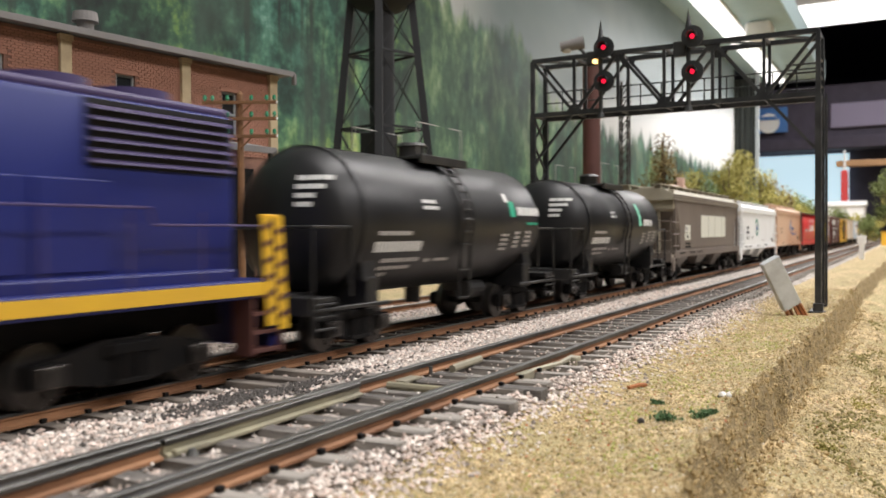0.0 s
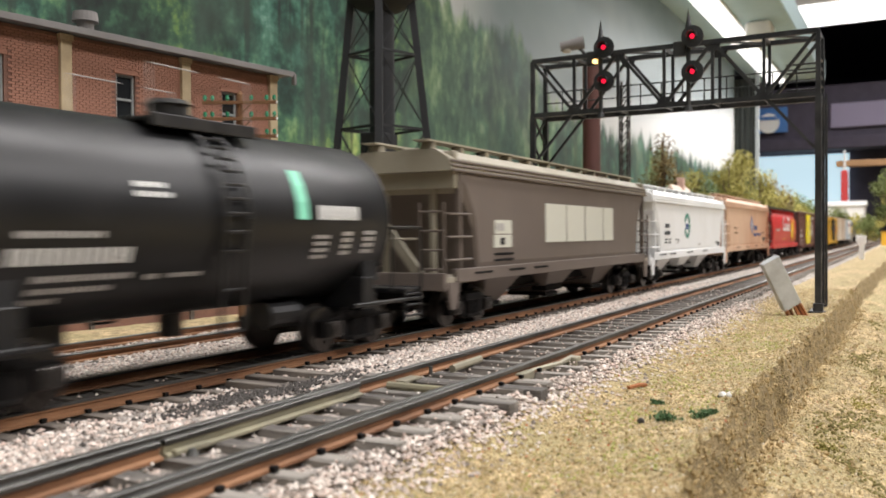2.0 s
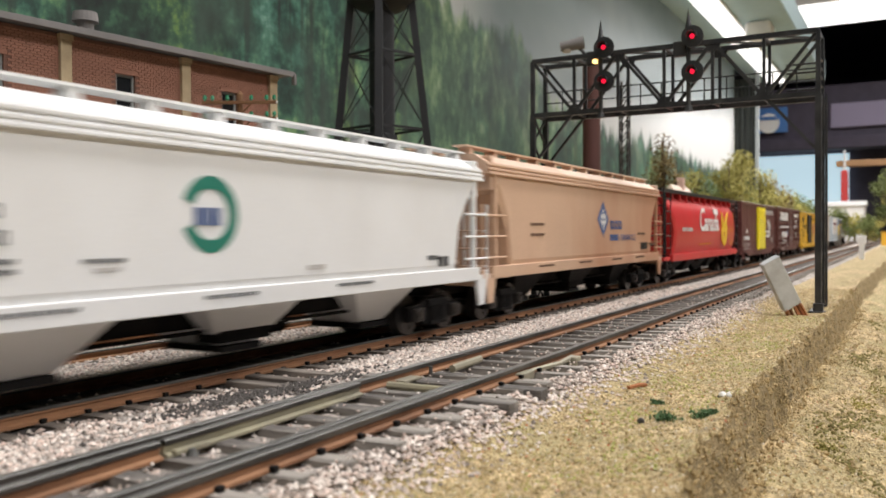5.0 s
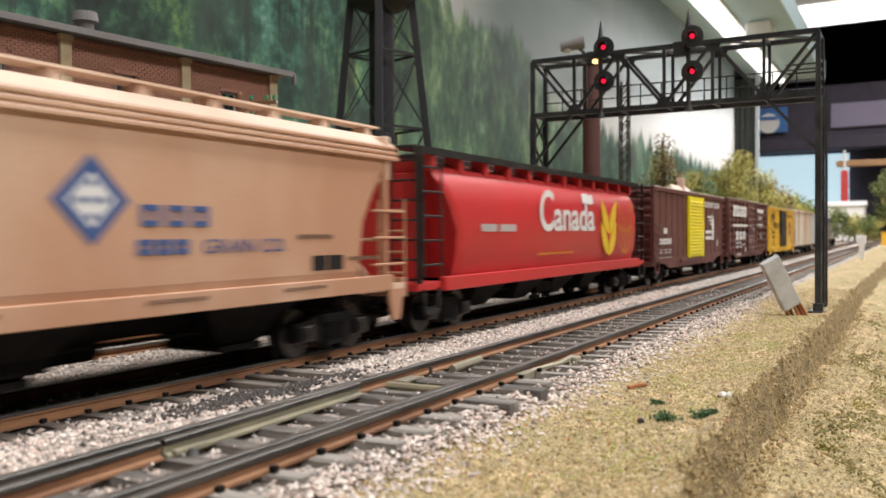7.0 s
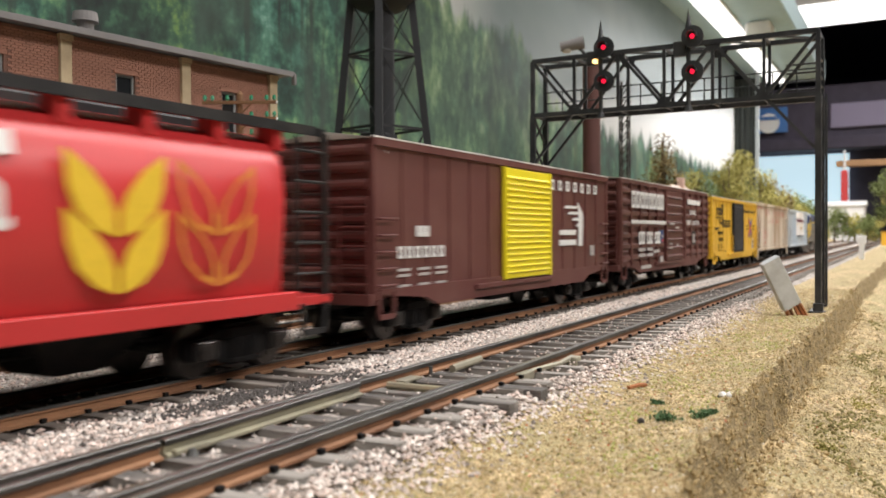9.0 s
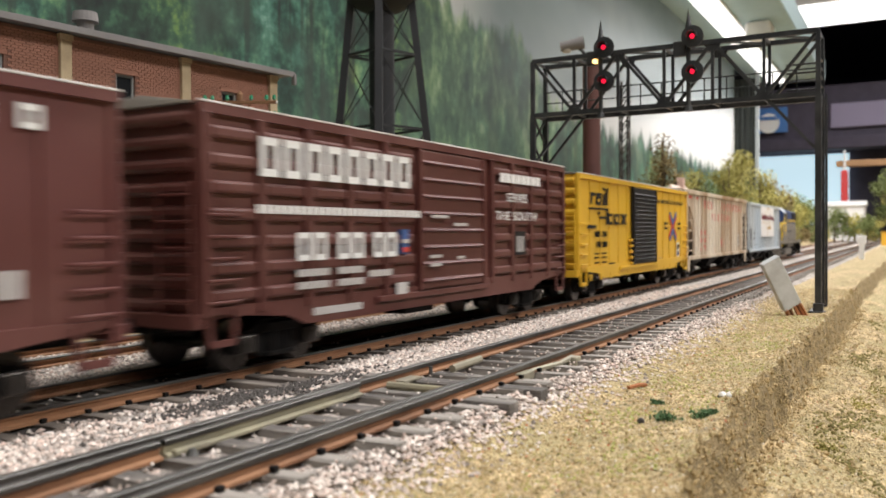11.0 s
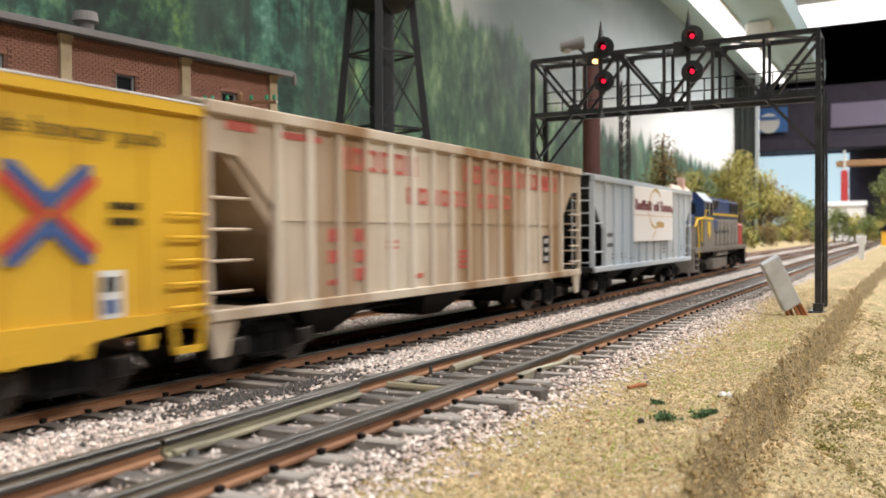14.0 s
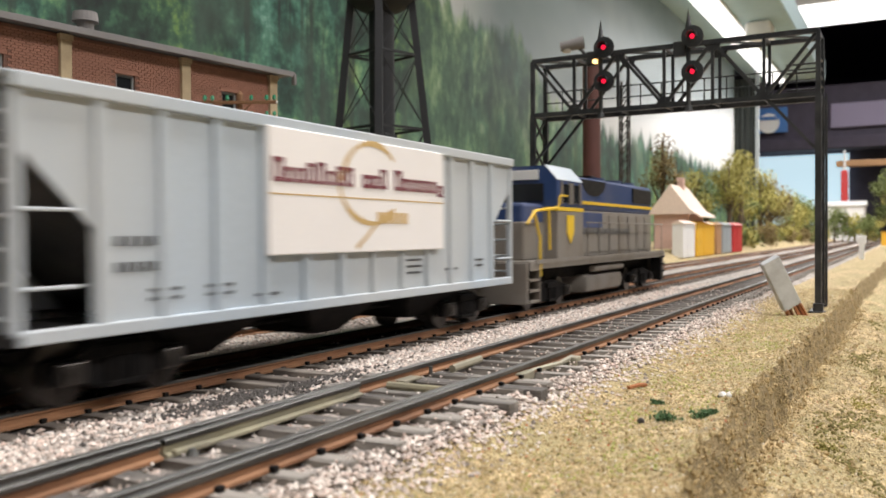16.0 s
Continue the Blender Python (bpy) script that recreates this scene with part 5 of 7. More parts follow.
def end_ladder(parent, x, y0, y1, z0, z1, n, material):
    up = part("ladder", beam(bmn(), (x, y0, z0), (x, y0, z1), 0.5, 0.5), material, parent)
    part("stile", beam(bmn(), (x, y1, z0), (x, y1, z1), 0.5, 0.5), material, up)
    for k in range(n):
        z = z0 + (z1 - z0) * (k + 0.5) / n
        part("rung", rod(bmn(), [(x, y0, z), (x, y1, z)], 0.32), material, up)


def car(name, label, category, s):
    """A thing of the train; s: where its middle stands at 12.5 s."""
    t = thing(name, label, category, "cars of the freight train")
    CARS.append((t, s))
    return t


def stirrup(parent, x, y, z0, material, w=7):
    bm = bmn()
    for dx in (-w / 2, w / 2):
        beam(bm, (x + dx, y, z0), (x + dx * 0.85, y, z0 - 6), 0.7, 0.9)
    beam(bm, (x - w / 2 * 0.9, y, z0 - 6), (x + w / 2 * 0.9, y, z0 - 6), 0.8, 1.2)
    return part("stirrup_step", bm, material, parent)


def underframe(t, L, w=5):
    bm = box(bmn(), -L / 2, L / 2, -w, w, 8.6, 12.5, 0.3)
    box(bm, -8, 8, -9, -3, 5.5, 9)
    cyl(bm, (14, 4, 7), (26, 4, 7), 3, n=12)
    rod(bm, [(-L / 2 + 25, -6, 8), (L / 2 - 25, -6, 8)], 0.4)
    part("underframe", bm, "truck_black", t)
    coupler(t, -L / 2, -1)
    coupler(t, L / 2, 1)


def boxcar(name, label, s, L, body, door, door_x, door_w, zt=50.5, zs=9.5, ribs=14, exterior=False, roof="silver_roof", W=17.0):
    t = car(name, label, "boxcar", s)
    h = L / 2
    prof = [(-W + 0.4, zs + 2.0), (W - 0.4, zs + 2.0), (W - 0.4, zt), (-W + 0.4, zt)]
    part("body", extr(bmn(), prof, -h + 0.6, h - 0.6), body, t)
    # deepened side sill towards the middle
    for sd in (-1, 1):
        part("side_sill", extr(bmn(), [(-h + 2, zs + 3), (-h + 24, zs + 1), (-h + 30, zs - 1.2), (h - 30, zs - 1.2), (h - 24, zs + 1), (h - 2, zs + 3), (h - 2, zs + 4.2), (-h + 2, zs + 4.2)], sd * (W - 0.5), sd * (W + 0.35), "y"), body, t)
        part("eave", extr(bmn(), [(-h, zt - 1.6), (h, zt - 1.6), (h, zt + 0.2), (-h, zt + 0.2)], sd * (W - 0.5), sd * (W + 0.55), "y"), body, t)
        # panels with standing ribs
        k = ribs
        for i in range(k + 1):
            x = -h + 1.2 + (L - 2.4) * i / k
            if sd == -1 and door_x - 1 < x < door_x + door_w + 1:
                continue
            if exterior:
                part("rib", box(bmn(), x - 0.9, x + 0.9, sd * (W - 0.5), sd * (W + 0.9), zs + 2.5, zt - 1.4, 0.2), body, t)
            else:
                part("rib", box(bmn(), x - 0.35, x + 0.35, sd * (W - 0.5), sd * (W - 0.1), zs + 4, zt - 1.6, 0.1), body, t)
        if exterior:
            for i in range(k):
                x0, x1 = -h + 1.2 + (L - 2.4) * i / k + 1.4, -h + 1.2 + (L - 2.4) * (i + 1) / k - 1.4
                if sd == -1 and x1 > door_x - 1 and x0 < door_x + door_w + 1:
                    continue
                bm = bmn()
                for j in range(7):
                    z = zs + 5 + j * (zt - zs - 8) / 6.6
                    box(bm, x0, x1, sd * (W - 1.2), sd * (W + 0.75), z, z + 2.4, 0.6)
                part("corrugation", bm, body, t)
    # roof of shallow ridged panels
    bm = extr(bmn(), [(-W, zt + 0.2), (W, zt + 0.2), (0, zt + 2.0)], -h, h)
    rf = part("roof", bm, roof, t, "dusty galvanised roof")
    for i in range(15):
        x = -h + 2 + (L - 4) * i / 14
        part("roof_rib", extr(bmn(), [(-W, zt + 0.3), (W, zt + 0.3), (0, zt + 2.8)], x - 0.5, x + 0.5), roof, rf)
    for sd in (-1, 1):
        part("roof_lip", box(bmn(), -h, h, sd * (W - 0.2), sd * (W + 0.62), zt + 0.22, zt + 0.62, 0.08), "roof_edge", rf, "pale galvanised roof edge")
    # corrugated ends
    for sx in (-1, 1):
        bm = bmn()
        n = 9
        for i in range(n):
            z = zs + 4.5 + (zt - zs - 7) * i / (n - 1)
            cyl(bm, (sx * (h - 0.5), -W + 1.6, z), (sx * (h - 0.5), W - 1.6, z), 1.35, n=10)
        part("end_corrugation", bm, body, t, smooth=True)
        for sy in (-1, 1):
            part("corner_post", box(bmn(), sx * (h - 1.4), sx * (h + 0.2), sy * (W - 1.4), sy * (W + 0.25), zs + 1.5, zt + 0.2, 0.3), body, t)
        part("end_sill", box(bmn(), sx * (h - 1), sx * (h + 1.6), -W, W, zs + 0.5, zs + 3.2, 0.2), body, t)
        ladder(t, sx * (h - 9), sx * (h - 1.2), -W - 0.9, zs + 3, zs + 23, 5, body, "grab_irons", rails=False)
        end_ladder(t, sx * (h + 1.4), -W + 1, -W + 9, zs + 3, zt - 14, 5, body)
        stirrup(t, sx * (h - 5), -W - 0.3, zs + 3.5, body)
    # sliding door
    d = bmn()
    box(d, door_x, door_x + door_w, -W - 1.0, -W + 0.2, zs + 3.2, zt - 2.2, 0.2)
    dr = part("door", d, door, t)
    n = 8 if exterior else 17
    for j in range(n):
        z = zs + 5.2 + (zt - zs - 10.5) * j / (n - 1)
        part("door_rib", extr(bmn(), [(-W - 1.8, z), (-W - 0.9, z - 0.55), (-W - 0.9, z + 0.75)], door_x + 0.9, door_x + door_w - 0.9), door, dr)
    part("door_edge", box(bmn(), door_x - 0.5, door_x + 0.5, -W - 1.5, -W, zs + 3.0, zt - 2.0, 0.15), door, dr)
    part("door_edge", box(bmn(), door_x + door_w - 0.5, door_x + door_w + 0.5, -W - 1.5, -W, zs + 3.0, zt - 2.0, 0.15), door, dr)
    part("door_track", box(bmn(), door_x - 20, door_x + door_w + 3, -W - 1.3, -W, zs + 1.4, zs + 2.7, 0.1), body, t)
    underframe(t, L + 2)
    for x in (-h + 26, h - 26):
        truck(t, x)
    return t


def covered_hopper(name, label, s, L, body, roof, zt=48, zs=14.5, W=17.2, bay=None):
    """Centre-flow covered hopper: smooth sides that taper to the ends, a roof with hatches and a running board on brackets."""
    t = car(name, label, "covered hopper", s)
    h = L / 2
    zk = zt - 6.0
    # smooth sided shell
    bm = bmn()
    rings = []
    for x, k in ((-h + 8.5, 0), (-h + 13, 0.55), (-h + 18, 0.9), (-h + 20.5, 1), (h - 20.5, 1), (h - 18, 0.9), (h - 13, 0.55), (h - 8.5, 0)):
        z_low = zk - 3 + (zs - zk + 3) * (0 if k == 0 else 0.22 if k == 0.55 else 0.5 if k == 0.9 else 1)
        rings.append([bm.verts.new(p) for p in ((x, -W + 1.0, z_low), (x, -W, min(zk - 1, z_low + 4)), (x, -W + 0.2, zk), (x, W - 0.2, zk), (x, W, min(zk - 1, z_low + 4)), (x, W - 1.0, z_low))])
    for a, b in zip(rings, rings[1:]):
        for i in range(6):
            bm.faces.new((a[i], a[(i + 1) % 6], b[(i + 1) % 6], b[i]))
    bm.faces.new(rings[0][::-1])
    bm.faces.new(rings[-1])
    part("body", bm, body, t)
    # stepped roof edge and cambered roof
    rf = part("roof", extr(bmn(), [(-W - 0.4, zk - 0.2), (W + 0.4, zk - 0.2), (W - 0.6, zk + 3.4), (W - 5, zt), (-W + 5, zt), (-W + 0.6, zk + 3.4)], -h + 3.5, h - 3.5), roof, t)
    for k in range(3):
        part("roof_bead", box(bmn(), -h + 3.5, h - 3.5, -W - 0.75 + k * 0.25, -W + 0.2, zk - 0.4 + k * 1.3, zk + 0.3 + k * 1.3, 0.15), body, rf)
    for sd in (-1, 1):
        rb = part("running_board", box(bmn(), -h + 2, h - 2, sd * 8.5 - 2.4, sd * 8.5 + 2.4, zt + 2.2, zt + 2.7), roof, t)
        for i in range(12):
            x = -h + 6 + (L - 12) * i / 11
            part("bracket", extr(bmn(), [(x - 1.8, zt - 0.2), (x + 1.8, zt - 0.2), (x + 0.5, zt + 2.2), (x - 0.5, zt + 2.2)], sd * 8.5 - 2.0, sd * 8.5 + 2.0, "y"), roof, rb)
        part("side_sill", box(bmn(), -h + 6, h - 6, sd * (W - 1.2), sd * (W + 0.5), zs - 1.2, zs + 2.6, 0.25), body, t)
    for i in range(8):
        x = -h + 20 + (L - 40) * i / 7
        part("hatch", box(bmn(), x - 7, x + 7, -4.5, 4.5, zt - 0.2, zt + 1.6, 0.4), roof, t)
    # hopper bottoms
    for i in range(3):
        x = (i - 1) * (L - 66) / 2.6
        bm = bmn()
        a = [bm.verts.new(p) for p in ((x - 16, -W + 4, zs + 0.5), (x + 16, -W + 4, zs + 0.5), (x + 16, W - 4, zs + 0.5), (x - 16, W - 4, zs + 0.5))]
        b = [bm.verts.new(p) for p in ((x - 5, -7, 4.5), (x + 5, -7, 4.5), (x + 5, 7, 4.5), (x - 5, 7, 4.5))]
        for j in range(4):
            bm.faces.new((a[j], a[(j + 1) % 4], b[(j + 1) % 4], b[j]))
        bm.faces.new(a)
        bm.faces.new(b[::-1])
        part("hopper_bay", bm, bay or body, t)
        part("outlet_gate", box(bmn(), x - 6, x + 6, -8, 8, 3.4, 4.8, 0.3), "truck_black", t)
    for sx in (-1, 1):
        xe = sx * h
        part("end_platform", box(bmn(), sx * (h - 20), xe, -W, W, zs - 1.4, zs + 0.4, 0.2), roof, t)
        part("end_sill", box(bmn(), sx * (h - 1.2), sx * (h + 0.8), -W, W, zs - 3.2, zs + 1.6, 0.2), body, t)
        part("end_head", box(bmn(), sx * (h - 8), sx * (h - 6), -W + 0.3, W - 0.3, zk - 5, zt - 0.5, 0.3), roof, t)
        part("slope_sheet", poly(bmn(), [(sx * (h - 9), -W + 1, zk - 4), (sx * (h - 9), W - 1, zk - 4), (sx * (h - 40), W - 1, zs + 1), (sx * (h - 40), -W + 1, zs + 1)], (sx * 0.8, 0, 0)), roof, t)
        for sy in (-1, 1):
            part("corner_post", box(bmn(), sx * (h - 9.5), sx * (h - 8), sy * (W - 1.2), sy * (W + 0.3), zs, zk, 0.2), body, t)
            part("inner_post", box(bmn(), sx * (h - 10.5), sx * (h - 9), sy * 8 - 0.7, sy * 8 + 0.7, zs, zk - 4), roof, t)
            part("step_post", extr(bmn(), [(sx * (h - 8), zs - 1), (sx * (h - 1), zs - 1), (sx * (h - 3), zs - 8.5), (sx * (h - 6), zs - 8.5)], sy * (W - 0.6), sy * (W + 0.3), "y"), body, t)
        ladder(t, sx * (h - 14.5), sx * (h - 1), -W - 0.6, zs + 2, zs + 21, 3, body, "grab_irons", rails=False)
        end_ladder(t, sx * (h + 0.2), -W + 0.3, -W + 8, zs, zs + 21, 4, body)
        part("brake_wheel", cyl(bmn(), (xe, 6, zs + 10), (sx * (h + 0.8), 6, zs + 10), 3, n=16), roof, t)
        part("end_brace", beam(bmn(), (sx * (h - 3), -8, zs), (sx * (h - 6), 11, zk - 9), 1.0, 3.0), roof, t)
        bm = bmn()
        rod(bm, [(xe, -W + 9, zs + 11), (xe, W - 3, zs + 11)], 0.35)
        part("end_rail", bm, roof, t)
    underframe(t, L - 2)
    for x in (-h + 24, h - 24):
        truck(t, x)
    return t


def cylinder_hopper(s):
    """Round-sided red grain hopper with a black roof walk."""
    t = car("grain_hopper", "bright red round-sided grain hopper with a yellow wheat emblem", "covered hopper", s)
    L, zt, zs = 212.0, 47.5, 13.5
    h = L / 2
    prof = [(15.6, zs + 1), (17.4, zs + 7), (18.0, zs + 14), (17.6, zs + 21), (16.2, zs + 27), (13.2, zs + 31.5), (8, zt), (0, zt + 0.6)]
    ring = [(-y, z) for y, z in prof] + [(y, z) for y, z in prof[::-1][1:]]
    bm = bmn()
    rings = []
    for x, f in ((-h + 13.5, 0.0), (-h + 14.5, 0.6), (-h + 17, 1.0), (h - 17, 1.0), (h - 14.5, 0.6), (h - 13.5, 0.0)):
        rings.append([bm.verts.new((x + (1 if x < 0 else -1) * (9.0 if x < 0 else 2.5) * min(1, max(0, (zt - 3 - z) / 16)), y * (0.93 + 0.07 * f), z)) for y, z in ring])
    k = len(ring)
    for a, b in zip(rings, rings[1:]):
        for i in range(k):
            bm.faces.new((a[i], a[(i + 1) % k], b[(i + 1) % k], b[i]))
    bm.faces.new(rings[0][::-1])
    bm.faces.new(rings[-1])
    part("body", bm, "red_paint", t, smooth=True)
    for sd in (-1, 1):
        part("side_sill", box(bmn(), -h + 13, h - 13, sd * 16.2, sd * 18.4, zs - 2, zs + 1.8, 0.3), "red_paint", t)
        rb = part("roof_walk", box(bmn(), -h + 2, h - 2, sd * 12 - 3.2, sd * 12 + 3.2, zt + 1.6, zt + 2.5), "black_paint", t, "black roof walk")
        part("walk_edge", box(bmn(), -h + 2, h - 2, sd * 14.6, sd * 15.3, zt + 0.6, zt + 2.6), "black_paint", rb)
        for i in range(12):
            x = -h + 14 + (L - 28) * i / 11
            part("bracket", box(bmn(), x - 1.3, x + 1.3, sd * 9, sd * 14.2, zt - 3.4, zt + 1.6, 0.2), "red_paint", rb)
    part("roof_hatch_trough", box(bmn(), -h + 22, h - 22, -5, 5, zt, zt + 2.4, 0.5), "black_paint", t)
    for i in range(4):
        x = (i - 1.5) * 33
        bm = bmn()
        a = [bm.verts.new(p) for p in ((x - 15, -14, zs + 1), (x + 15, -14, zs + 1), (x + 15, 14, zs + 1), (x - 15, 14, zs + 1))]
        b = [bm.verts.new(p) for p in ((x - 5, -6, 4), (x + 5, -6, 4), (x + 5, 6, 4), (x - 5, 6, 4))]
        for j in range(4):
            bm.faces.new((a[j], a[(j + 1) % 4], b[(j + 1) % 4], b[j]))
        bm.faces.new(a)
        bm.faces.new(b[::-1])
        part("hopper_bay", bm, "truck_black", t)
    for sx in (-1, 1):
        part("end_wall", box(bmn(), sx * (h - 12), sx * (h - 10.8), -12, 12, zs, zt - 4, 0.3), "red_paint", t)
        part("end_platform", box(bmn(), sx * (h - 17), sx * (h - 0.5), -17, 17, zs - 1.5, zs + 0.5, 0.2), "red_paint", t)
        for sy in (-1, 1):
            part("corner_post", box(bmn(), sx * (h - 3), sx * (h - 2), sy * 16, sy * 17, zs, zt + 2), "black_paint", t)
        end_ladder(t, sx * (h - 1), -16.5, -9, zs - 1, zt + 1, 7, "black_paint")
        ladder(t, sx * (h - 13), sx * (h - 3), -17.2, zs + 2, zt, 5, "black_paint")
        stirrup(t, sx * (h - 7), -17.4, zs - 1, "black_paint", 8)
    y = -18.3
    words(t, "C", -27, y, zs + 14.5, 19.5, "print_white", squash=0.98, bold=0.3)
    words(t, "anada", -13.5, y, zs + 14.5, 15.5, "print_white", squash=1.22, bold=0.28)
    part("flag", poly(bmn(), [(19, y + 0.9, zs + 24.6), (23, y + 0.9, zs + 25.2), (27, y + 0.9, zs + 24.4), (31, y + 0.9, zs + 25), (31, y + 1.6, zs + 28.6), (27, y + 1.6, zs + 28), (23, y + 1.6, zs + 28.8), (19, y + 1.6, zs + 28.2)], (0, 0.3, 0)), "print_white", t)
    bars(t, -71, -18.3, zs + 14, 11, 2.2, 7, "print_dull")
    bars(t, -58, -18.3, zs + 14, 12, 2.2, 7, "print_dull")
    bars(t, -27, -17.75, zs + 6, 34, 0.8, 24, "print_orange", 0.45)
    # wheat ears: one filled, one drawn in outline
    for x0, material, filled in ((48, "print_gold", True), (70, "print_orange", False)):
        for j, zz in enumerate((zs + 9.5, zs + 18.5)):
            yy = -18.45 if j == 0 else -18.5
            for m_ in (-1, 1):
                pts = [(x0 + m_ * 0.4, zz - 5.4), (x0 + m_ * 4.4, zz - 4.0), (x0 + m_ * 7.8, zz - 1.0), (x0 + m_ * 9.2, zz + 2.6), (x0 + m_ * 9.8, zz + 8.2), (x0 + m_ * 5.2, zz + 5.2), (x0 + m_ * 2.0, zz + 1.6), (x0 + m_ * 0.5, zz - 1.6)]
                bm = bmn()
                if filled:
                    poly(bm, [(px, yy, pz) for px, pz in pts], (0, 0.4, 0))
                else:
                    cx, cz = sum(p[0] for p in pts) / 8, sum(p[1] for p in pts) / 8
                    k = len(pts)
                    inner = [(cx + (px - cx) * 0.76, cz + (pz - cz) * 0.76) for px, pz in pts]
                    o = [bm.verts.new((px, yy, pz)) for px, pz in pts]
                    q = [bm.verts.new((px, yy, pz)) for px, pz in inner]
                    for i in range(k):
                        bm.faces.new((o[i], o[(i + 1) % k], q[(i + 1) % k], q[i]))
                part("wheat_petal", bm, material, t)
    underframe(t, L - 2)
    for x in (-h + 24, h - 24):
        truck(t, x)
    return t


def ribbed_hopper(name, label, s, L, body, zt=50.0, zs=12.5, W=17.2, ribs=17, cut=False):
    """Covered hopper with straight sides and outside posts."""
    t = car(name, label, "covered hopper", s)
    h = L / 2
    inner = 3 if cut else 6
    for sd in (-1, 1):
        if cut:
            pts = [(-h + 1, zt - 2), (h - 1, zt - 2), (h - 1, zt - 10), (h - 14, zs + 16), (h - 14, zs), (-h + 14, zs), (-h + 14, zs + 15.5), (-h + 1, zt - 10)]
        else:
            pts = [(-h + 1, zt - 9), (-h + 9, zt - 9.5), (-h + 19, zs + 20), (-h + 19, zs), (h - 19, zs), (h - 19, zs + 20), (h - 9, zt - 9.5), (h - 1, zt - 9), (h - 1, zt - 2), (-h + 1, zt - 2)]
        part("side", extr(bmn(), pts, sd * (W - 0.9), sd * (W - 0.1), "y"), body, t)
        for i in range(ribs):
            x = -h + (15 if cut else 20) + (L - (30 if cut else 40)) * i / (ribs - 1)
            part("side_post", box(bmn(), x - 0.85, x + 0.85, sd * (W - 0.6), sd * (W + 0.9), zs + 0.4, zt - 2.2, 0.25), "cream_post" if body == "cream_paint" else body, t)
        part("top_chord", box(bmn(), -h, h, sd * (W - 1.2), sd * (W + 1.2), zt - 2.4, zt, 0.3), body, t)
        part("side_sill", box(bmn(), -h + 1, h - 1, sd * (W - 1.2), sd * (W + 1.0), zs - 1.4, zs + 0.8, 0.3), body, t)
    bm = bmn()
    extr(bm, [(-h + inner, zt - 3), (h - inner, zt - 3), (h - inner, zt - 9), (h - 34, zs), (-h + 34, zs), (-h + inner, zt - 9)], -W + 1.0, W - 1.0, "y")
    part("hopper_body", bm, "black_paint" if cut else body, t)
    part("roof", extr(bmn(), [(-W, zt - 0.2), (W, zt - 0.2), (W - 4, zt + 0.9), (-W + 4, zt + 0.9)], -h, h), body, t)
    part("roof_hatch", box(bmn(), -h + 16, h - 16, -5, 5, zt + 0.7, zt + 1.7, 0.3), body, t)
    for i in range(3):
        x = (i - 1) * (L - 70) / 2.4
        bm = bmn()
        a = [bm.verts.new(p) for p in ((x - 17, -W + 1.5, zs + 0.5), (x + 17, -W + 1.5, zs + 0.5), (x + 17, W - 1.5, zs + 0.5), (x - 17, W - 1.5, zs + 0.5))]
        b = [bm.verts.new(p) for p in ((x - 5, -8, 4.2), (x + 5, -8, 4.2), (x + 5, 8, 4.2), (x - 5, 8, 4.2))]
        for j in range(4):
            bm.faces.new((a[j], a[(j + 1) % 4], b[(j + 1) % 4], b[j]))
        bm.faces.new(a)
        bm.faces.new(b[::-1])
        part("hopper_bay", bm, "truck_black", t)
    for sx in (-1, 1):
        for sy in (-1, 1):
            part("corner_post", box(bmn(), sx * (h - 1.6), sx * (h - 0.2), sy * (W - 1), sy * (W + 0.6), zs, zt - 2, 0.2), body, t)
        part("end_sill", box(bmn(), sx * (h - 14), sx * (h + 0.6), -W, W, zs - 1.4, zs + 0.6, 0.2), "black_paint" if cut else body, t)
        part("end_cap", box(bmn(), sx * (h - 2), sx * (h - 0.6), -W + 1, W - 1, zt - 8, zt - 0.5, 0.2), "black_paint" if cut else body, t)
        end_ladder(t, sx * (h - 0.2), -W + 1, -W + 8.5, zs, zt - 3, 7, body)
        ladder(t, sx * (h - 11), sx * (h - 1), -W - 0.7, zs + 1, zs + 24, 2 if cut else 4, body, "grab_irons", rails=False)
        if not cut:
            part("step_post", extr(bmn(), [(sx * (h - 8), zs - 1), (sx * (h - 0.5), zs - 1), (sx * (h - 2.5), zs - 8), (sx * (h - 5.5), zs - 8)], -W - 0.4, -W + 0.5, "y"), body, t)
    underframe(t, L - 1)
    for x in (-h + 23, h - 23):
        truck(t, x)
    return t


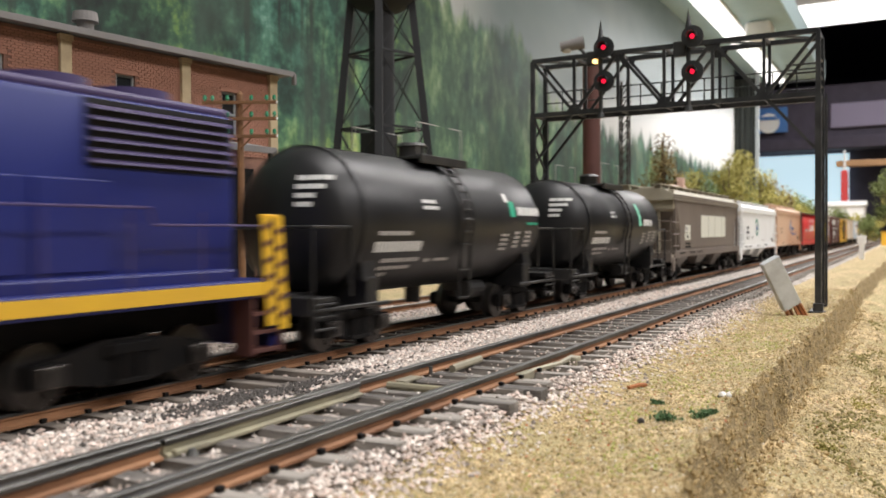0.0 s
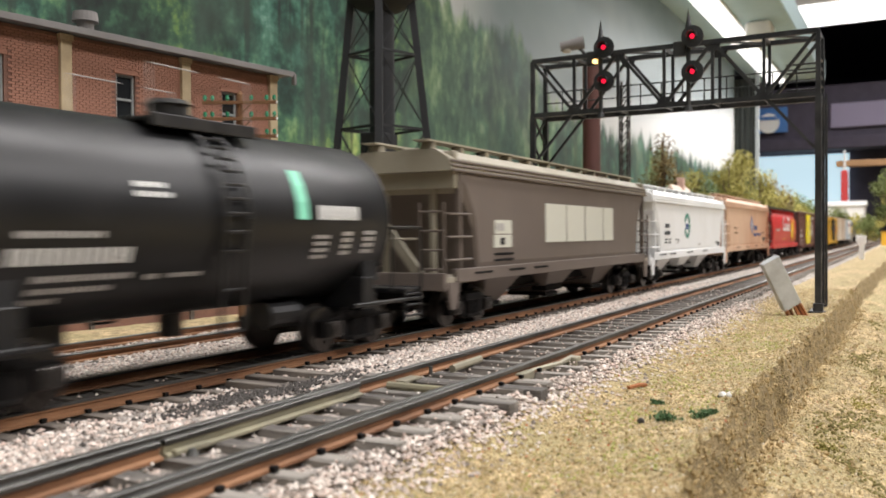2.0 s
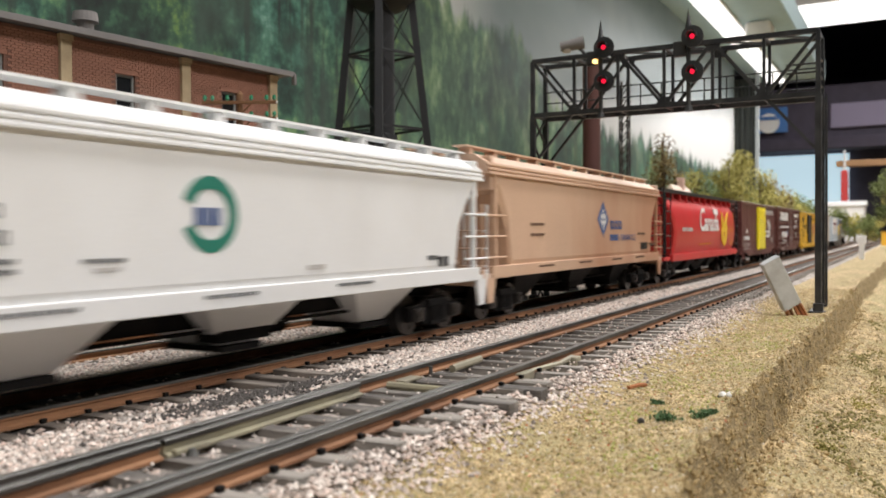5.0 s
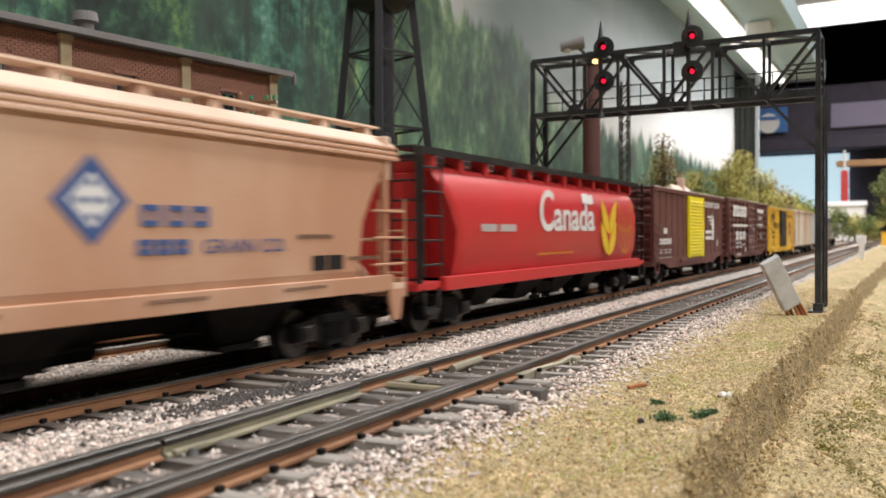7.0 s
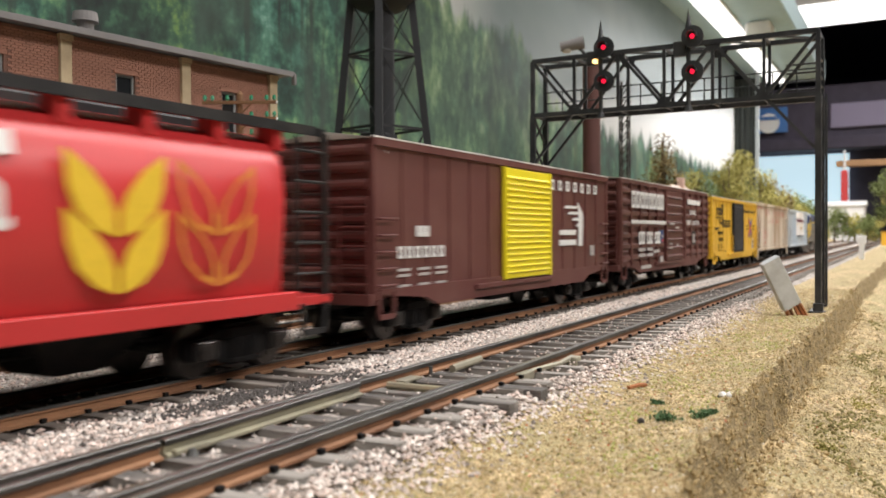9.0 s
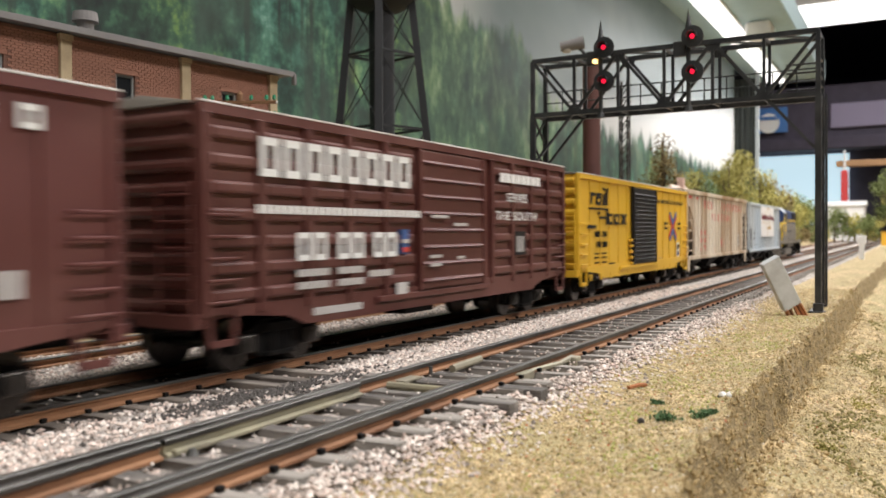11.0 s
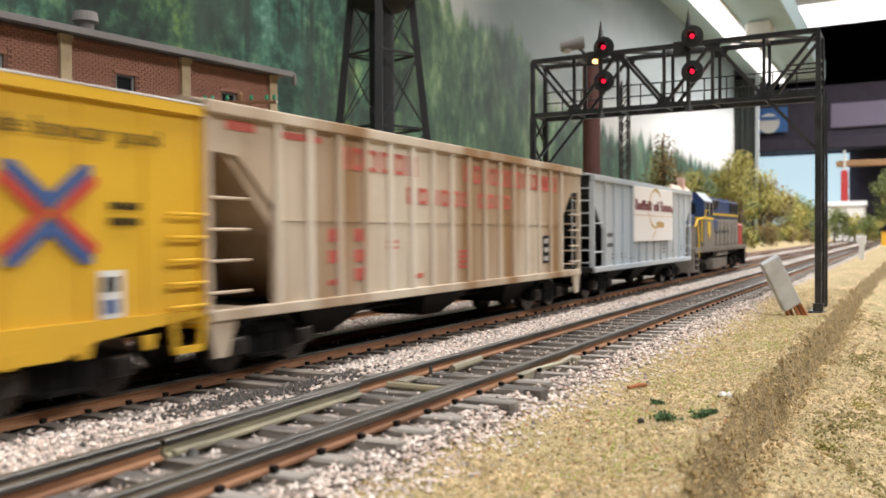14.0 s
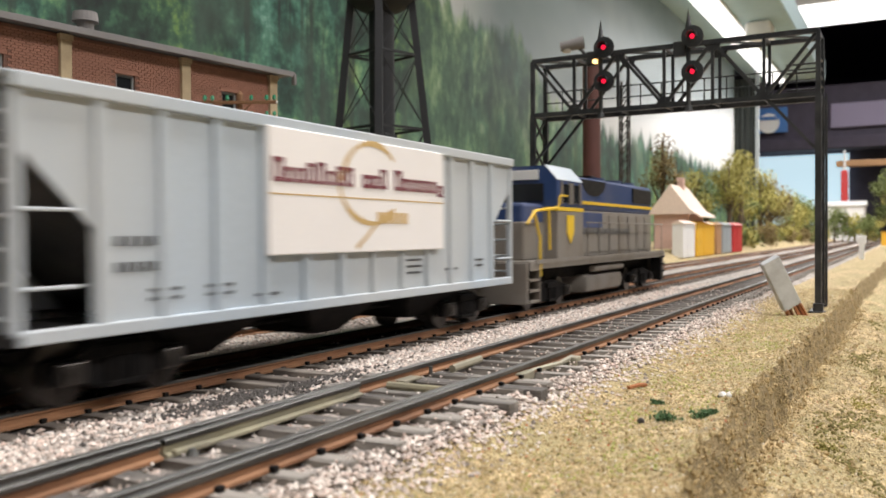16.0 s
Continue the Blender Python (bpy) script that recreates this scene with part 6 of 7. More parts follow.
def tank_car(label, s, stripe):
    t = car("tank_car", label, "tank car", s)
    L = 138.0
    h = L / 2
    R, zc = 18.3, 30.0
    body = bmn()
    rings = []
    n = 48
    st = [(-51 - 8.5 * math.sqrt(max(0, 1 - (k / 10) ** 2)), R * k / 10) for k in range(11)] + [(-22, R)]
    st = [(x, r) for x, r in st]
    st += [(-x, r) for x, r in st[::-1]]
    for x, r in st:
        r = max(r, 0.02)
        rings.append([body.verts.new((x, r * math.cos(2 * math.pi * i / n), zc + r * math.sin(2 * math.pi * i / n))) for i in range(n)])
    for a, b in zip(rings, rings[1:]):
        for i in range(n):
            body.faces.new((a[i], a[(i + 1) % n], b[(i + 1) % n], b[i]))
    part("tank", body, "tank_black", t, smooth=True)
    for x in (-51.4, -6.4, 50.6):
        bm = bmn()
        for i in range(n):
            a0, a1 = 2 * math.pi * i / n, 2 * math.pi * (i + 1) / n
            for r0, r1 in ((R - 0.1, R + 0.18),):
                q = [bm.verts.new((x + dx, r * math.cos(a), zc + r * math.sin(a))) for dx, r, a in ((0, r1, a0), (0.8, r1, a0), (0.8, r1, a1), (0, r1, a1))]
                bm.faces.new(q)
        part("weld_band", bm, "tank_black", t)
    # stub sills, bolsters and end platforms
    for sx in (-1, 1):
        part("stub_sill", box(bmn(), sx * (h - 42), sx * h, -4.5, 4.5, 8.6, 13.5, 0.3), "black_paint", t)
        part("bolster", box(bmn(), sx * (h - 26), sx * (h - 21), -16.5, 16.5, 9.5, 17, 0.4), "black_paint", t)
        part("saddle", extr(bmn(), [(-16.5, 16), (16.5, 16), (15.5, 22), (10, 15.2), (-10, 15.2), (-15.5, 22)], sx * (h - 25.5), sx * (h - 19.5)), "black_paint", t)
        part("end_platform", box(bmn(), sx * (h - 8), sx * (h + 0.5), -16.5, 16.5, 12.0, 13.2, 0.2), "black_paint", t)
        part("end_sill", box(bmn(), sx * (h - 0.8), sx * (h + 0.8), -16.5, 16.5, 9.5, 13.4, 0.2), "black_paint", t)
        for y in (-16.8, 16.8):
            part("side_step_rail", rod(bmn(), [(sx * (h - 30), y, 10.5), (sx * h, y, 10.5)], 0.5), "black_paint", t)
        for y in (-16.8, 16.8):
            part("handrail", rod(bmn(), [(sx * (h - 14), y, 13), (sx * (h - 14), y, 28.5), (sx * h, y, 28.5), (sx * h, y, 13)], 0.36), "black_paint", t)
        part("end_handrail", rod(bmn(), [(sx * h, -16.8, 28.5), (sx * h, 16.8, 28.5)], 0.36), "black_paint", t)
        ladder(t, sx * (h - 8), sx * (h - 0.5), -16.9, 5, 13, 3, "black_paint", "step")
        coupler(t, sx * h, sx)
        truck(t, sx * (h - 22.5))
    # ladder over the side, dome platform and fittings
    for sd in (-1, 1):
        lad = bmn()
        pts = [(-5.5, sd * 17.6, 9)] + [(-5.5, sd * (R + 1.2) * math.cos(a), zc + (R + 1.2) * math.sin(a)) for a in [math.radians(v) for v in (-20, 0, 15, 30, 45, 58, 70)]]
        rod(lad, [(p[0] + 1.0, p[1], p[2]) for p in pts], 0.42)
        up = part("ladder", lad, "black_paint", t)
        part("stile", rod(bmn(), [(p[0] + 7.0, p[1], p[2]) for p in pts], 0.42), "black_paint", up)
        for k in range(14):
            f = k / 13 * (len(pts) - 1)
            i = min(int(f), len(pts) - 2)
            p = Vector(pts[i]).lerp(Vector(pts[i + 1]), f - i)
            part("rung", rod(bmn(), [(-4.5, p.y, p.z), (1.5, p.y, p.z)], 0.32), "black_paint", up)
    part("dome_platform", box(bmn(), -15, 12, -11, 11, zc + R - 1.0, zc + R - 0.2, 0.2), "black_paint", t)
    part("platform_edge", box(bmn(), -15, 12, -12.2, -11, zc + R - 2.2, zc + R + 0.2, 0.2), "black_paint", t)
    part("manway", cyl(bmn(), (0, 0, zc + R - 1), (0, 0, zc + R + 4), 4.2, n=24), "black_paint", t)
    part("manway_lid", cyl(bmn(), (0, 0, zc + R + 4), (0, 0, zc + R + 5), 4.8, 3.6, n=24), "black_paint", t)
    for y in (-10.5, 10.5):
        part("platform_rail", rod(bmn(), [(-14, y, zc + R), (-14, y, zc + R + 9), (-3, y, zc + R + 9)], 0.13), "print_dull", t)
        part("platform_rail", rod(bmn(), [(4, y, zc + R + 9), (11, y, zc + R + 9), (11, y, zc + R)], 0.13), "print_dull", t)
    part("valve_box", cyl(bmn(), (8, 3, zc + R - 1), (8, 3, zc + R + 3), 1.8, n=14), "black_paint", t)
    part("bottom_outlet", cyl(bmn(), (0, 0, zc - R - 4.5), (0, 0, zc - R + 2), 2.4, n=14), "black_paint", t)
    part("brake_cylinder", cyl(bmn(), (20, -6, 9.5), (30, -6, 9.5), 3, n=14), "black_paint", t)

    def on_side(x, z, w, hgt, n, material, name="marking"):
        """Marking bars laid on the round side."""
        bm = bmn()
        a0, a1 = math.asin((z - zc) / R), math.asin(min(1, (z + hgt - zc) / R))
        st_ = w / n
        for i in range(n):
            xa, xb = x + i * st_, x + i * st_ + st_ * 0.74
            seg = 3
            for j in range(seg):
                b0, b1 = a0 + (a1 - a0) * j / seg, a0 + (a1 - a0) * (j + 1) / seg
                r = R + 0.16
                bm.faces.new([bm.verts.new(p) for p in ((xa, -r * math.cos(b0), zc + r * math.sin(b0)), (xb, -r * math.cos(b0), zc + r * math.sin(b0)), (xb, -r * math.cos(b1), zc + r * math.sin(b1)), (xa, -r * math.cos(b1), zc + r * math.sin(b1)))])
        return part(name, bm, material, t)
    # reporting marks, capacity data and stencils, a little left of where the car's middle lies
    on_side(-45, 26.6, 15, 1.0, 12, "print_dull")
    on_side(-46, 22.6, 22, 2.5, 13, "print_white")
    on_side(-41, 20.0, 18, 1.0, 16, "print_dull")
    on_side(-41, 18.2, 15, 0.9, 12, "print_dull")
    on_side(-42, 16.6, 7, 0.9, 6, "print_dull")
    on_side(-20, 19.6, 3, 0.9, 2, "print_dull")
    on_side(-15, 19.7, 8, 0.8, 6, "print_dull")
    on_side(-24, 34.8, 7, 0.9, 4, "print_white")
    on_side(-24, 33.2, 8, 0.9, 5, "print_white")
    for z_ in (26, 24.6, 23.2, 21.8):
        on_side(23, z_, 5.5, 0.8, 4, "print_dull")
        on_side(33, z_ + 0.6, 4.0, 0.9, 2, "print_dull")
        on_side(41, z_ + 0.8, 5.0, 0.9, 3, "print_dull")
    if stripe:
        on_side(17, 30.0, 5.0, 10.0, 1, "print_mint", "mint_panel")
        on_side(24, 30.0, 15, 3.0, 10, "print_white")
    else:
        on_side(27, 36.5, 3.4, 2.6, 1, "print_white", "white_flash")
        on_side(29.5, 32.0, 5.0, 4.8, 1, "print_green", "green_panel")
        on_side(35, 32.6, 18, 2.6, 11, "print_white")
        on_side(42, 29.6, 9, 0.8, 5, "print_green")
    # stencilled lines on the round head
    bm = bmn()
    for j, w in enumerate((8.6, 7.2, 5.0, 4.4)):
        z = 39.4 - j * 2.05
        for c in range(3):
            ya, yb = -4.2 - w * c / 3, -4.2 - w * (c + 0.92) / 3
            poly(bm, [(-51.25 - 8.5 * math.sqrt(max(0.04, 1 - (y_ * y_ + (zz - zc) ** 2) / R ** 2)), y_, zz) for y_, zz in ((ya, z), (yb, z), (yb, z + 1.1), (ya, z + 1.1))], (0.15, 0, 0))
    part("head_stencil", bm, "print_white", t)
    return t


def blue_loco(s):
    """Hood unit seen from behind: blue hood with louvres, yellow striped frame, end steps."""
    t = car("blue_locomotive", "dark blue diesel locomotive with a yellow frame stripe", "locomotive", s)
    L = 196.0
    h = L / 2
    part("frame", box(bmn(), -h, h, -17, 17, 14.6, 18.2, 0.4), "blue_paint", t)
    for sd in (-1, 1):
        part("frame_stripe", box(bmn(), -h, h - 1, sd * 16.9, sd * 17.25, 15.2, 17.7), "yellow_paint", t, "yellow stripe")
    hood = part("long_hood", box(bmn(), -52, h - 6, -11.5, 11.5, 17.2, 50, 1.4), "blue_paint", t, smooth=True)
    part("hood_roof", box(bmn(), -52, h - 6.5, -10.6, 10.6, 49.6, 51.4, 0.7), "blue_roof", hood)
    part("walk_skirt", box(bmn(), -52, h - 9, -14.5, 14.5, 17.2, 20.4, 0.5), "blue_paint", t)
    # flat black sheet on the hood side: painted shade between the louvres
    part("louvre_shade_sheet", box(bmn(), h - 40.5, h - 7.2, -11.62, -11.3, 38.2, 49.2), "print_black", hood)
    for i in range(6):
        z = 39.0 + i * 1.75
        part("louvre", extr(bmn(), [(-12.5, z - 0.3), (-11.5, z + 0.15), (-11.5, z + 0.55), (-12.4, z + 0.15)], h - 40, h - 7.5), "blue_roof", hood)
    for i in range(7):
        part("hood_door", box(bmn(), -48 + i * 16, -34 + i * 16, -11.9, -11.4, 21, 36, 0.2), "blue_paint", hood)
    for x in (h - 22, h - 40, h - 62):
        bm = cyl(bmn(), (x, 0, 51), (x, 0, 53.4), 7.5, n=28)
        part("fan", bm, "blue_roof", hood)
    part("cab", box(bmn(), -84, -52, -15.5, 15.5, 17.2, 51, 1.0), "blue_paint", t)
    part("nose", box(bmn(), -96, -84, -11, 11, 17.2, 38, 1.5), "blue_paint", t)
    bm = bmn()
    rod(bm, [(-50, -16.6, 31), (h - 32, -16.6, 31.5), (h - 31, -16.6, 28.6), (h - 4, -16.6, 28.6)], 0.24)
    for i in range(9):
        x = -50 + i * 16
        rod(bm, [(x, -16.6, 17), (x, -16.6, 31)], 0.2)
    part("handrail", bm, "blue_roof", t)
    part("pilot", box(bmn(), h - 1, h + 1.2, -16, 16, 4.5, 17, 0.3), "blue_paint", t)
    steps = part("end_steps", box(bmn(), h - 7.6, h - 6.9, -17, -12, 3.5, 17), "rust_column", t, "dark rusty end steps")
    part("step_side", box(bmn(), h + 0.6, h + 1.3, -17, -12, 3.5, 17), "rust_column", steps)
    for k in range(4):
        part("tread", box(bmn(), h - 6.9, h + 0.6, -17, -12, 4 + k * 3.6, 4.7 + k * 3.6), "rust_column", steps)
    for x0, x1, z0 in ((h - 3.4, h - 0.9, 9.0), (h + 0.2, h + 2.6, 8.0)):
        hz = part("hazard_plate", poly(bmn(), [(x0, -17.4, z0), (x1, -17.4, z0), (x1 - 1.6, -17.4, 30.5), (x0 - 1.6, -17.4, 30.5)], (0, 0.5, 0)), "yellow_paint", t, "yellow plate with dark stripes")
        for k in range(6):
            zz = z0 + 2 + k * 3.3
            f = (zz - z0) / (30.5 - z0) * 1.6
            part("stripe", poly(bmn(), [(x0 - f, -17.48, zz), (x1 - f, -17.48, zz + 1.2), (x1 - f, -17.48, zz + 2.3), (x0 - f, -17.48, zz + 1.1)], (0, 0.2, 0)), "rust_column", hz)
    part("end_rail", rod(bmn(), [(h - 5, -17, 30.5), (h + 0.4, -17, 30.5)], 0.4), "yellow_paint", t)
    part("fuel_tank", box(bmn(), -26, 26, -14, 14, 3.5, 14.6, 1.2), "truck_black", t)
    part("under_sill", box(bmn(), -h + 8, h - 8, -9, 9, 9.5, 14.8, 0.3), "truck_black", t)
    for x in (-h + 33, h - 33):
        truck(t, x, base=15.5)
    coupler(t, h, 1)
    coupler(t, -h, -1)
    return t


def grey_loco(s):
    """Grey and blue hood unit, cab end towards the car ahead."""
    t = car("grey_locomotive", "weathered grey and blue diesel locomotive with yellow stripes", "locomotive", s)
    L = 184.0
    h = L / 2
    part("frame", box(bmn(), -h + 4, h - 4, -17, 17, 14.6, 17.5, 0.3), "loco_grey", t)
    part("under_sill", box(bmn(), -h + 8, h - 8, -9, 9, 9.5, 14.8, 0.3), "truck_black", t)
    part("hood_lower", box(bmn(), -34, h - 10, -11.6, 11.6, 17.5, 36, 0.5), "loco_grey", t)
    part("hood_upper", box(bmn(), -34, h - 10, -11.5, 11.5, 36, 49.5, 1.3), "dull_blue_paint", t, "blue upper hood")
    for sd in (-1, 1):
        part("hood_stripe", box(bmn(), -34, h - 10, sd * 11.4, sd * 11.85, 38.5, 39.8), "print_gold", t, "yellow stripe")
        part("walkway_edge", box(bmn(), -h + 8, h - 8, sd * 16.8, sd * 17.3, 16.4, 17.9), "loco_grey", t)
    for i in range(8):
        part("hood_door", box(bmn(), -30 + i * 14, -18.5 + i * 14, -12.1, -11.5, 19, 34.5, 0.2), "loco_grey", t)
    for x in (20, 44, 66):
        part("fan", cyl(bmn(), (x, 0, 49), (x, 0, 51.4), 7.2, n=24), "dull_blue_paint", t)
    part("intake", poly(bmn(), [(-22 + 15 * (1 - math.cos(k * math.pi / 10)), -11.75, 48.6 - 6.4 * math.sin(k * math.pi / 10)) for k in range(11)], (0, 0.5, 0)), "print_black", t, "dark rounded air intake")
    part("radiator_grille", box(bmn(), 48, 80, -12.2, -11.2, 41, 48, 0.4), "print_black", t)
    cab = part("cab", extr(bmn(), [(-16, 17.5), (16, 17.5), (16, 46), (11, 51.5), (-11, 51.5), (-16, 46)], -61, -34), "dull_blue_paint", t)
    part("cab_lower", box(bmn(), -61.3, -33.7, -16.3, 16.3, 17.5, 35.0, 0.3), "loco_grey", cab)
    part("cab_stripe", box(bmn(), -61.4, -33.6, -16.4, 16.4, 35.0, 36.4), "print_gold", cab)
    part("windscreen", box(bmn(), -61.6, -60.9, -11, 11, 38.5, 45, 0.2), "glass_dark", cab)
    for x in (-57, -46):
        sw = part("side_window", box(bmn(), x, x + 8, -16.5, -15.8, 38, 45, 0.3), "glass_dark", cab)
        for xx in (x - 0.6, x + 7.6):
            part("window_post", box(bmn(), xx, xx + 1.0, -16.8, -16.0, 37.4, 45.6, 0.1), "loco_grey", sw)
    part("number_board", box(bmn(), -61.8, -60.8, -9, 9, 46.4, 50, 0.2), "print_white", cab, "white number boards")
    # pale plate on the sloping roof edge: light from above painted on
    part("roof_highlight", poly(bmn(), [(-61, -16.1, 46.2), (-34, -16.1, 46.2), (-34, -11.2, 51.7), (-61, -11.2, 51.7)], (0, 0, 0.25)), "pale_grey_paint", cab, "cab roof edge with its highlight painted pale")
    part("low_nose", box(bmn(), -80, -61, -11, 11, 17.5, 37.5, 1.2), "dull_blue_paint", t)
    part("nose_lower", box(bmn(), -80.4, -61, -11.3, 11.3, 17.5, 31, 0.6), "loco_grey", t)
    part("shield", poly(bmn(), [(-52, -16.7, 33.5), (-45, -16.7, 33.5), (-45, -16.7, 27), (-48.5, -16.7, 23), (-52, -16.7, 27)], (0, 0.3, 0)), "print_gold", t, "yellow shield emblem")
    bars(t, -26, -12.2, 26.5, 70, 2.2, 18, "print_grey", 0.45)
    part("patch_panel", box(bmn(), -24, 2, -12.25, -11.6, 29, 35.2, 0.15), "dull_blue_paint", t, "faded blue door panel")
    bm = bmn()
    rod(bm, [(-h + 2, -16.8, 30), (-h + 9, -16.8, 34.5), (-62, -16.8, 36)], 0.5)
    rod(bm, [(-h + 8, -16.8, 34), (-h + 13, -16.8, 25), (-h + 13, -16.8, 12)], 0.5)
    rod(bm, [(-h + 21, -16.8, 35.5), (-h + 22, -16.8, 21)], 0.45)
    rod(bm, [(-62, -16.9, 36), (-60, -16.9, 40.5), (-53, -16.9, 40.5)], 0.35)
    part("front_handrail", bm, "print_gold", t, "yellow hand rail")
    bm = bmn()
    rod(bm, [(-32, -16.8, 31), (h - 8, -16.8, 31)], 0.22)
    for i in range(9):
        rod(bm, [(-30 + i * 14, -16.8, 17), (-30 + i * 14, -16.8, 31)], 0.18)
    part("side_handrail", bm, "loco_grey", t)
    for sx in (-1, 1):
        part("pilot", box(bmn(), sx * (h - 5), sx * (h - 3), -16, 16, 3, 17, 0.3), "loco_grey", t)
        bm = bmn()
        for k in range(4):
            box(bm, sx * (h - 12), sx * (h - 4), -17, -12, 3.5 + k * 3.6, 4.3 + k * 3.6)
        box(bm, sx * (h - 12.6), sx * (h - 12), -17, -12, 3, 17)
        part("end_steps", bm, "loco_grey" if sx < 0 else "truck_black", t)
        truck(t, sx * (h - 33), base=15)
        coupler(t, sx * (h - 3), sx)
    part("fuel_tank", box(bmn(), -24, 24, -14.5, 14.5, 2.8, 10.2, 2.4), "loco_grey", t, smooth=True)
    part("air_tank", cyl(bmn(), (-18, -14.2, 12.4), (22, -14.2, 12.4), 1.3, n=14), "loco_grey", t)
    part("exhaust", box(bmn(), 14, 22, -3, 3, 49, 52.5, 0.4), "truck_black", t)
    return t


def frames_row(parent, x, y, z, w, h, n, material, gap=0.22, st=0.24, name="marking"):
    """A row of n hollow letter-sized blocks, drawn as plain outlines."""
    s = w / n
    for i in range(n):
        x0, x1 = x + i * s, x + i * s + s * (1 - gap)
        k = (x1 - x0) * st
        bm = bmn()
        for a, b, c_, d in ((x0, x0 + k, z, z + h), (x1 - k, x1, z, z + h), (x0, x1, z + h - k, z + h), (x0, x1, z, z + k)):
            box(bm, a, b, y - 0.12, y + 0.1, c_, d)
        part(name, bm, material, parent)


def build_train():
    blue_loco(-1517)
    tank_car("black tank car with white stencils and a green mark", -1338.5, False)
    tank_car("black tank car with a mint green panel and stencils", -1183, True)
    g = covered_hopper("covered_hopper", "grey-brown covered hopper with a blank white panel", -1000.5, 202, "grey_brown", "grey_brown_roof", zt=50.5)
    for x0, x1 in ((-29, -9.2), (-8.0, 10.7), (12.0, 32.8), (34, 46.5)):
        part("blank_panel", box(bmn(), x0, x1, -17.36, -17, 23.8, 37.2), "print_cream", g, "off-white blank panel")
    part("data_panel", box(bmn(), -70, -57.6, -17.36, -17, 26.8, 31), "print_cream", g)
    part("data_panel", box(bmn(), -70.5, -57.6, -17.36, -17, 22.6, 26.5), "print_cream", g)
    bars(g, -69, -17.4, 27.6, 6, 2.4, 3, "print_dull")
    bars(g, -66, -17.4, 23.4, 4, 2.2, 1, "print_black")
    for z in (20.2, 18.4):
        bars(g, -70, -17.3, z, 14, 0.8, 14, "print_black", 0.4)
    for x in (-84, -60, -40):
        bars(g, x, -17.75, 15.2, 12, 0.7, 12, "print_black", 0.4)

    w = covered_hopper("covered_hopper", "clean white covered hopper with a green round emblem", -799, 192, "white_paint", "white_paint", zt=48.5)
    y = -17.25
    ring = bmn()
    for i in range(28):
        a0, a1 = math.radians(-158 + 316 * i / 28), math.radians(-158 + 316 * (i + 1) / 28)
        poly(ring, [(-18 + 7 * math.cos(a0), y, 30.6 + 7 * math.sin(a0)), (-18 + 7 * math.cos(a1), y, 30.6 + 7 * math.sin(a1)), (-18 + 4.6 * math.cos(a1), y, 30.6 + 4.6 * math.sin(a1)), (-18 + 4.6 * math.cos(a0), y, 30.6 + 4.6 * math.sin(a0))], (0, 0.2, 0))
    part("round_emblem", ring, "print_teal", w, "dark green ring emblem")
    bars(w, -22, y, 28.6, 7, 3.2, 3, "print_blue")
    frames_row(w, -67, y, 29.4, 9, 2.1, 4, "print_grey", 0.3, 0.24)
    frames_row(w, -68, y, 25.6, 11, 2.1, 5, "print_grey", 0.3, 0.24)
    for x, z in ((-68, 22.9), (-61, 22.9), (-68, 21.4), (-61, 21.4)):
        bars(w, x, y, z, 5, 0.8, 5, "print_grey", 0.4)
    bars(w, -45, y, 22.6, 8, 0.7, 8, "print_grey", 0.4)
    bars(w, -43, y, 21.2, 5, 0.7, 5, "print_dull", 0.4)
    bars(w, 60, y, 20, 6, 1.2, 4, "print_grey")
    bars(w, 66, y, 18.2, 6, 2.6, 2, "print_black")
    bars(w, 10, y, 19.5, 6, 1, 4, "print_dull")
    for x in (-80, -60, -20, 20):
        bars(w, x, -17.75, 15.4, 14, 0.7, 12, "print_grey", 0.4)

    a = covered_hopper("covered_hopper", "rusty tan covered hopper with a blue diamond emblem", -604, 204, "tan_paint", "tan_roof", zt=51, bay="truck_black")
    y = -17.25
    dm = bmn()
    cx, cz, rx, rz = 9.8, 32.4, 7.2, 7.2
    for (x0, z0), (x1, z1) in (((-1, 0), (0, 1)), ((0, 1), (1, 0)), ((1, 0), (0, -1)), ((0, -1), (-1, 0))):
        poly(dm, [(cx + x0 * rx, y, cz + z0 * rz), (cx + x1 * rx, y, cz + z1 * rz), (cx + x1 * rx * 0.62, y, cz + z1 * rz * 0.62), (cx + x0 * rx * 0.62, y, cz + z0 * rz * 0.62)], (0, 0.2, 0))
    part("diamond_frame", dm, "print_blue", a, "blue diamond frame")
    part("diamond_field", poly(bmn(), [(cx - 4.5, y + 0.02, cz), (cx, y + 0.02, cz + 4.5), (cx + 4.5, y + 0.02, cz), (cx, y + 0.02, cz - 4.5)], (0, 0.2, 0)), "print_white", a)
    for dx, dz in ((0, 2.6), (2.6, 0), (-2.6, 0), (0, -2.6), (0, 0)):
        part("leaf_mark", poly(bmn(), [(cx + dx - 0.9, y - 0.05, cz + dz), (cx + dx, y - 0.05, cz + dz + 0.9), (cx + dx + 0.9, y - 0.05, cz + dz), (cx + dx, y - 0.05, cz + dz - 0.9)], (0, 0.1, 0)), "print_blue", a)
    frames_row(a, 19.3, y, 28.4, 17, 3.6, 3, "print_blue", 0.3, 0.24)
    frames_row(a, 18.5, y, 23.6, 12, 2.6, 3, "print_blue", 0.2, 0.3)
    words(a, "GRAIN CO.", 33, y - 0.05, 23.6, 3.7, "print_blue", squash=1.25)
    part("data_plate", box(bmn(), 64.6, 69.6, y - 0.1, -17, 19.2, 22.4), "print_black", a)
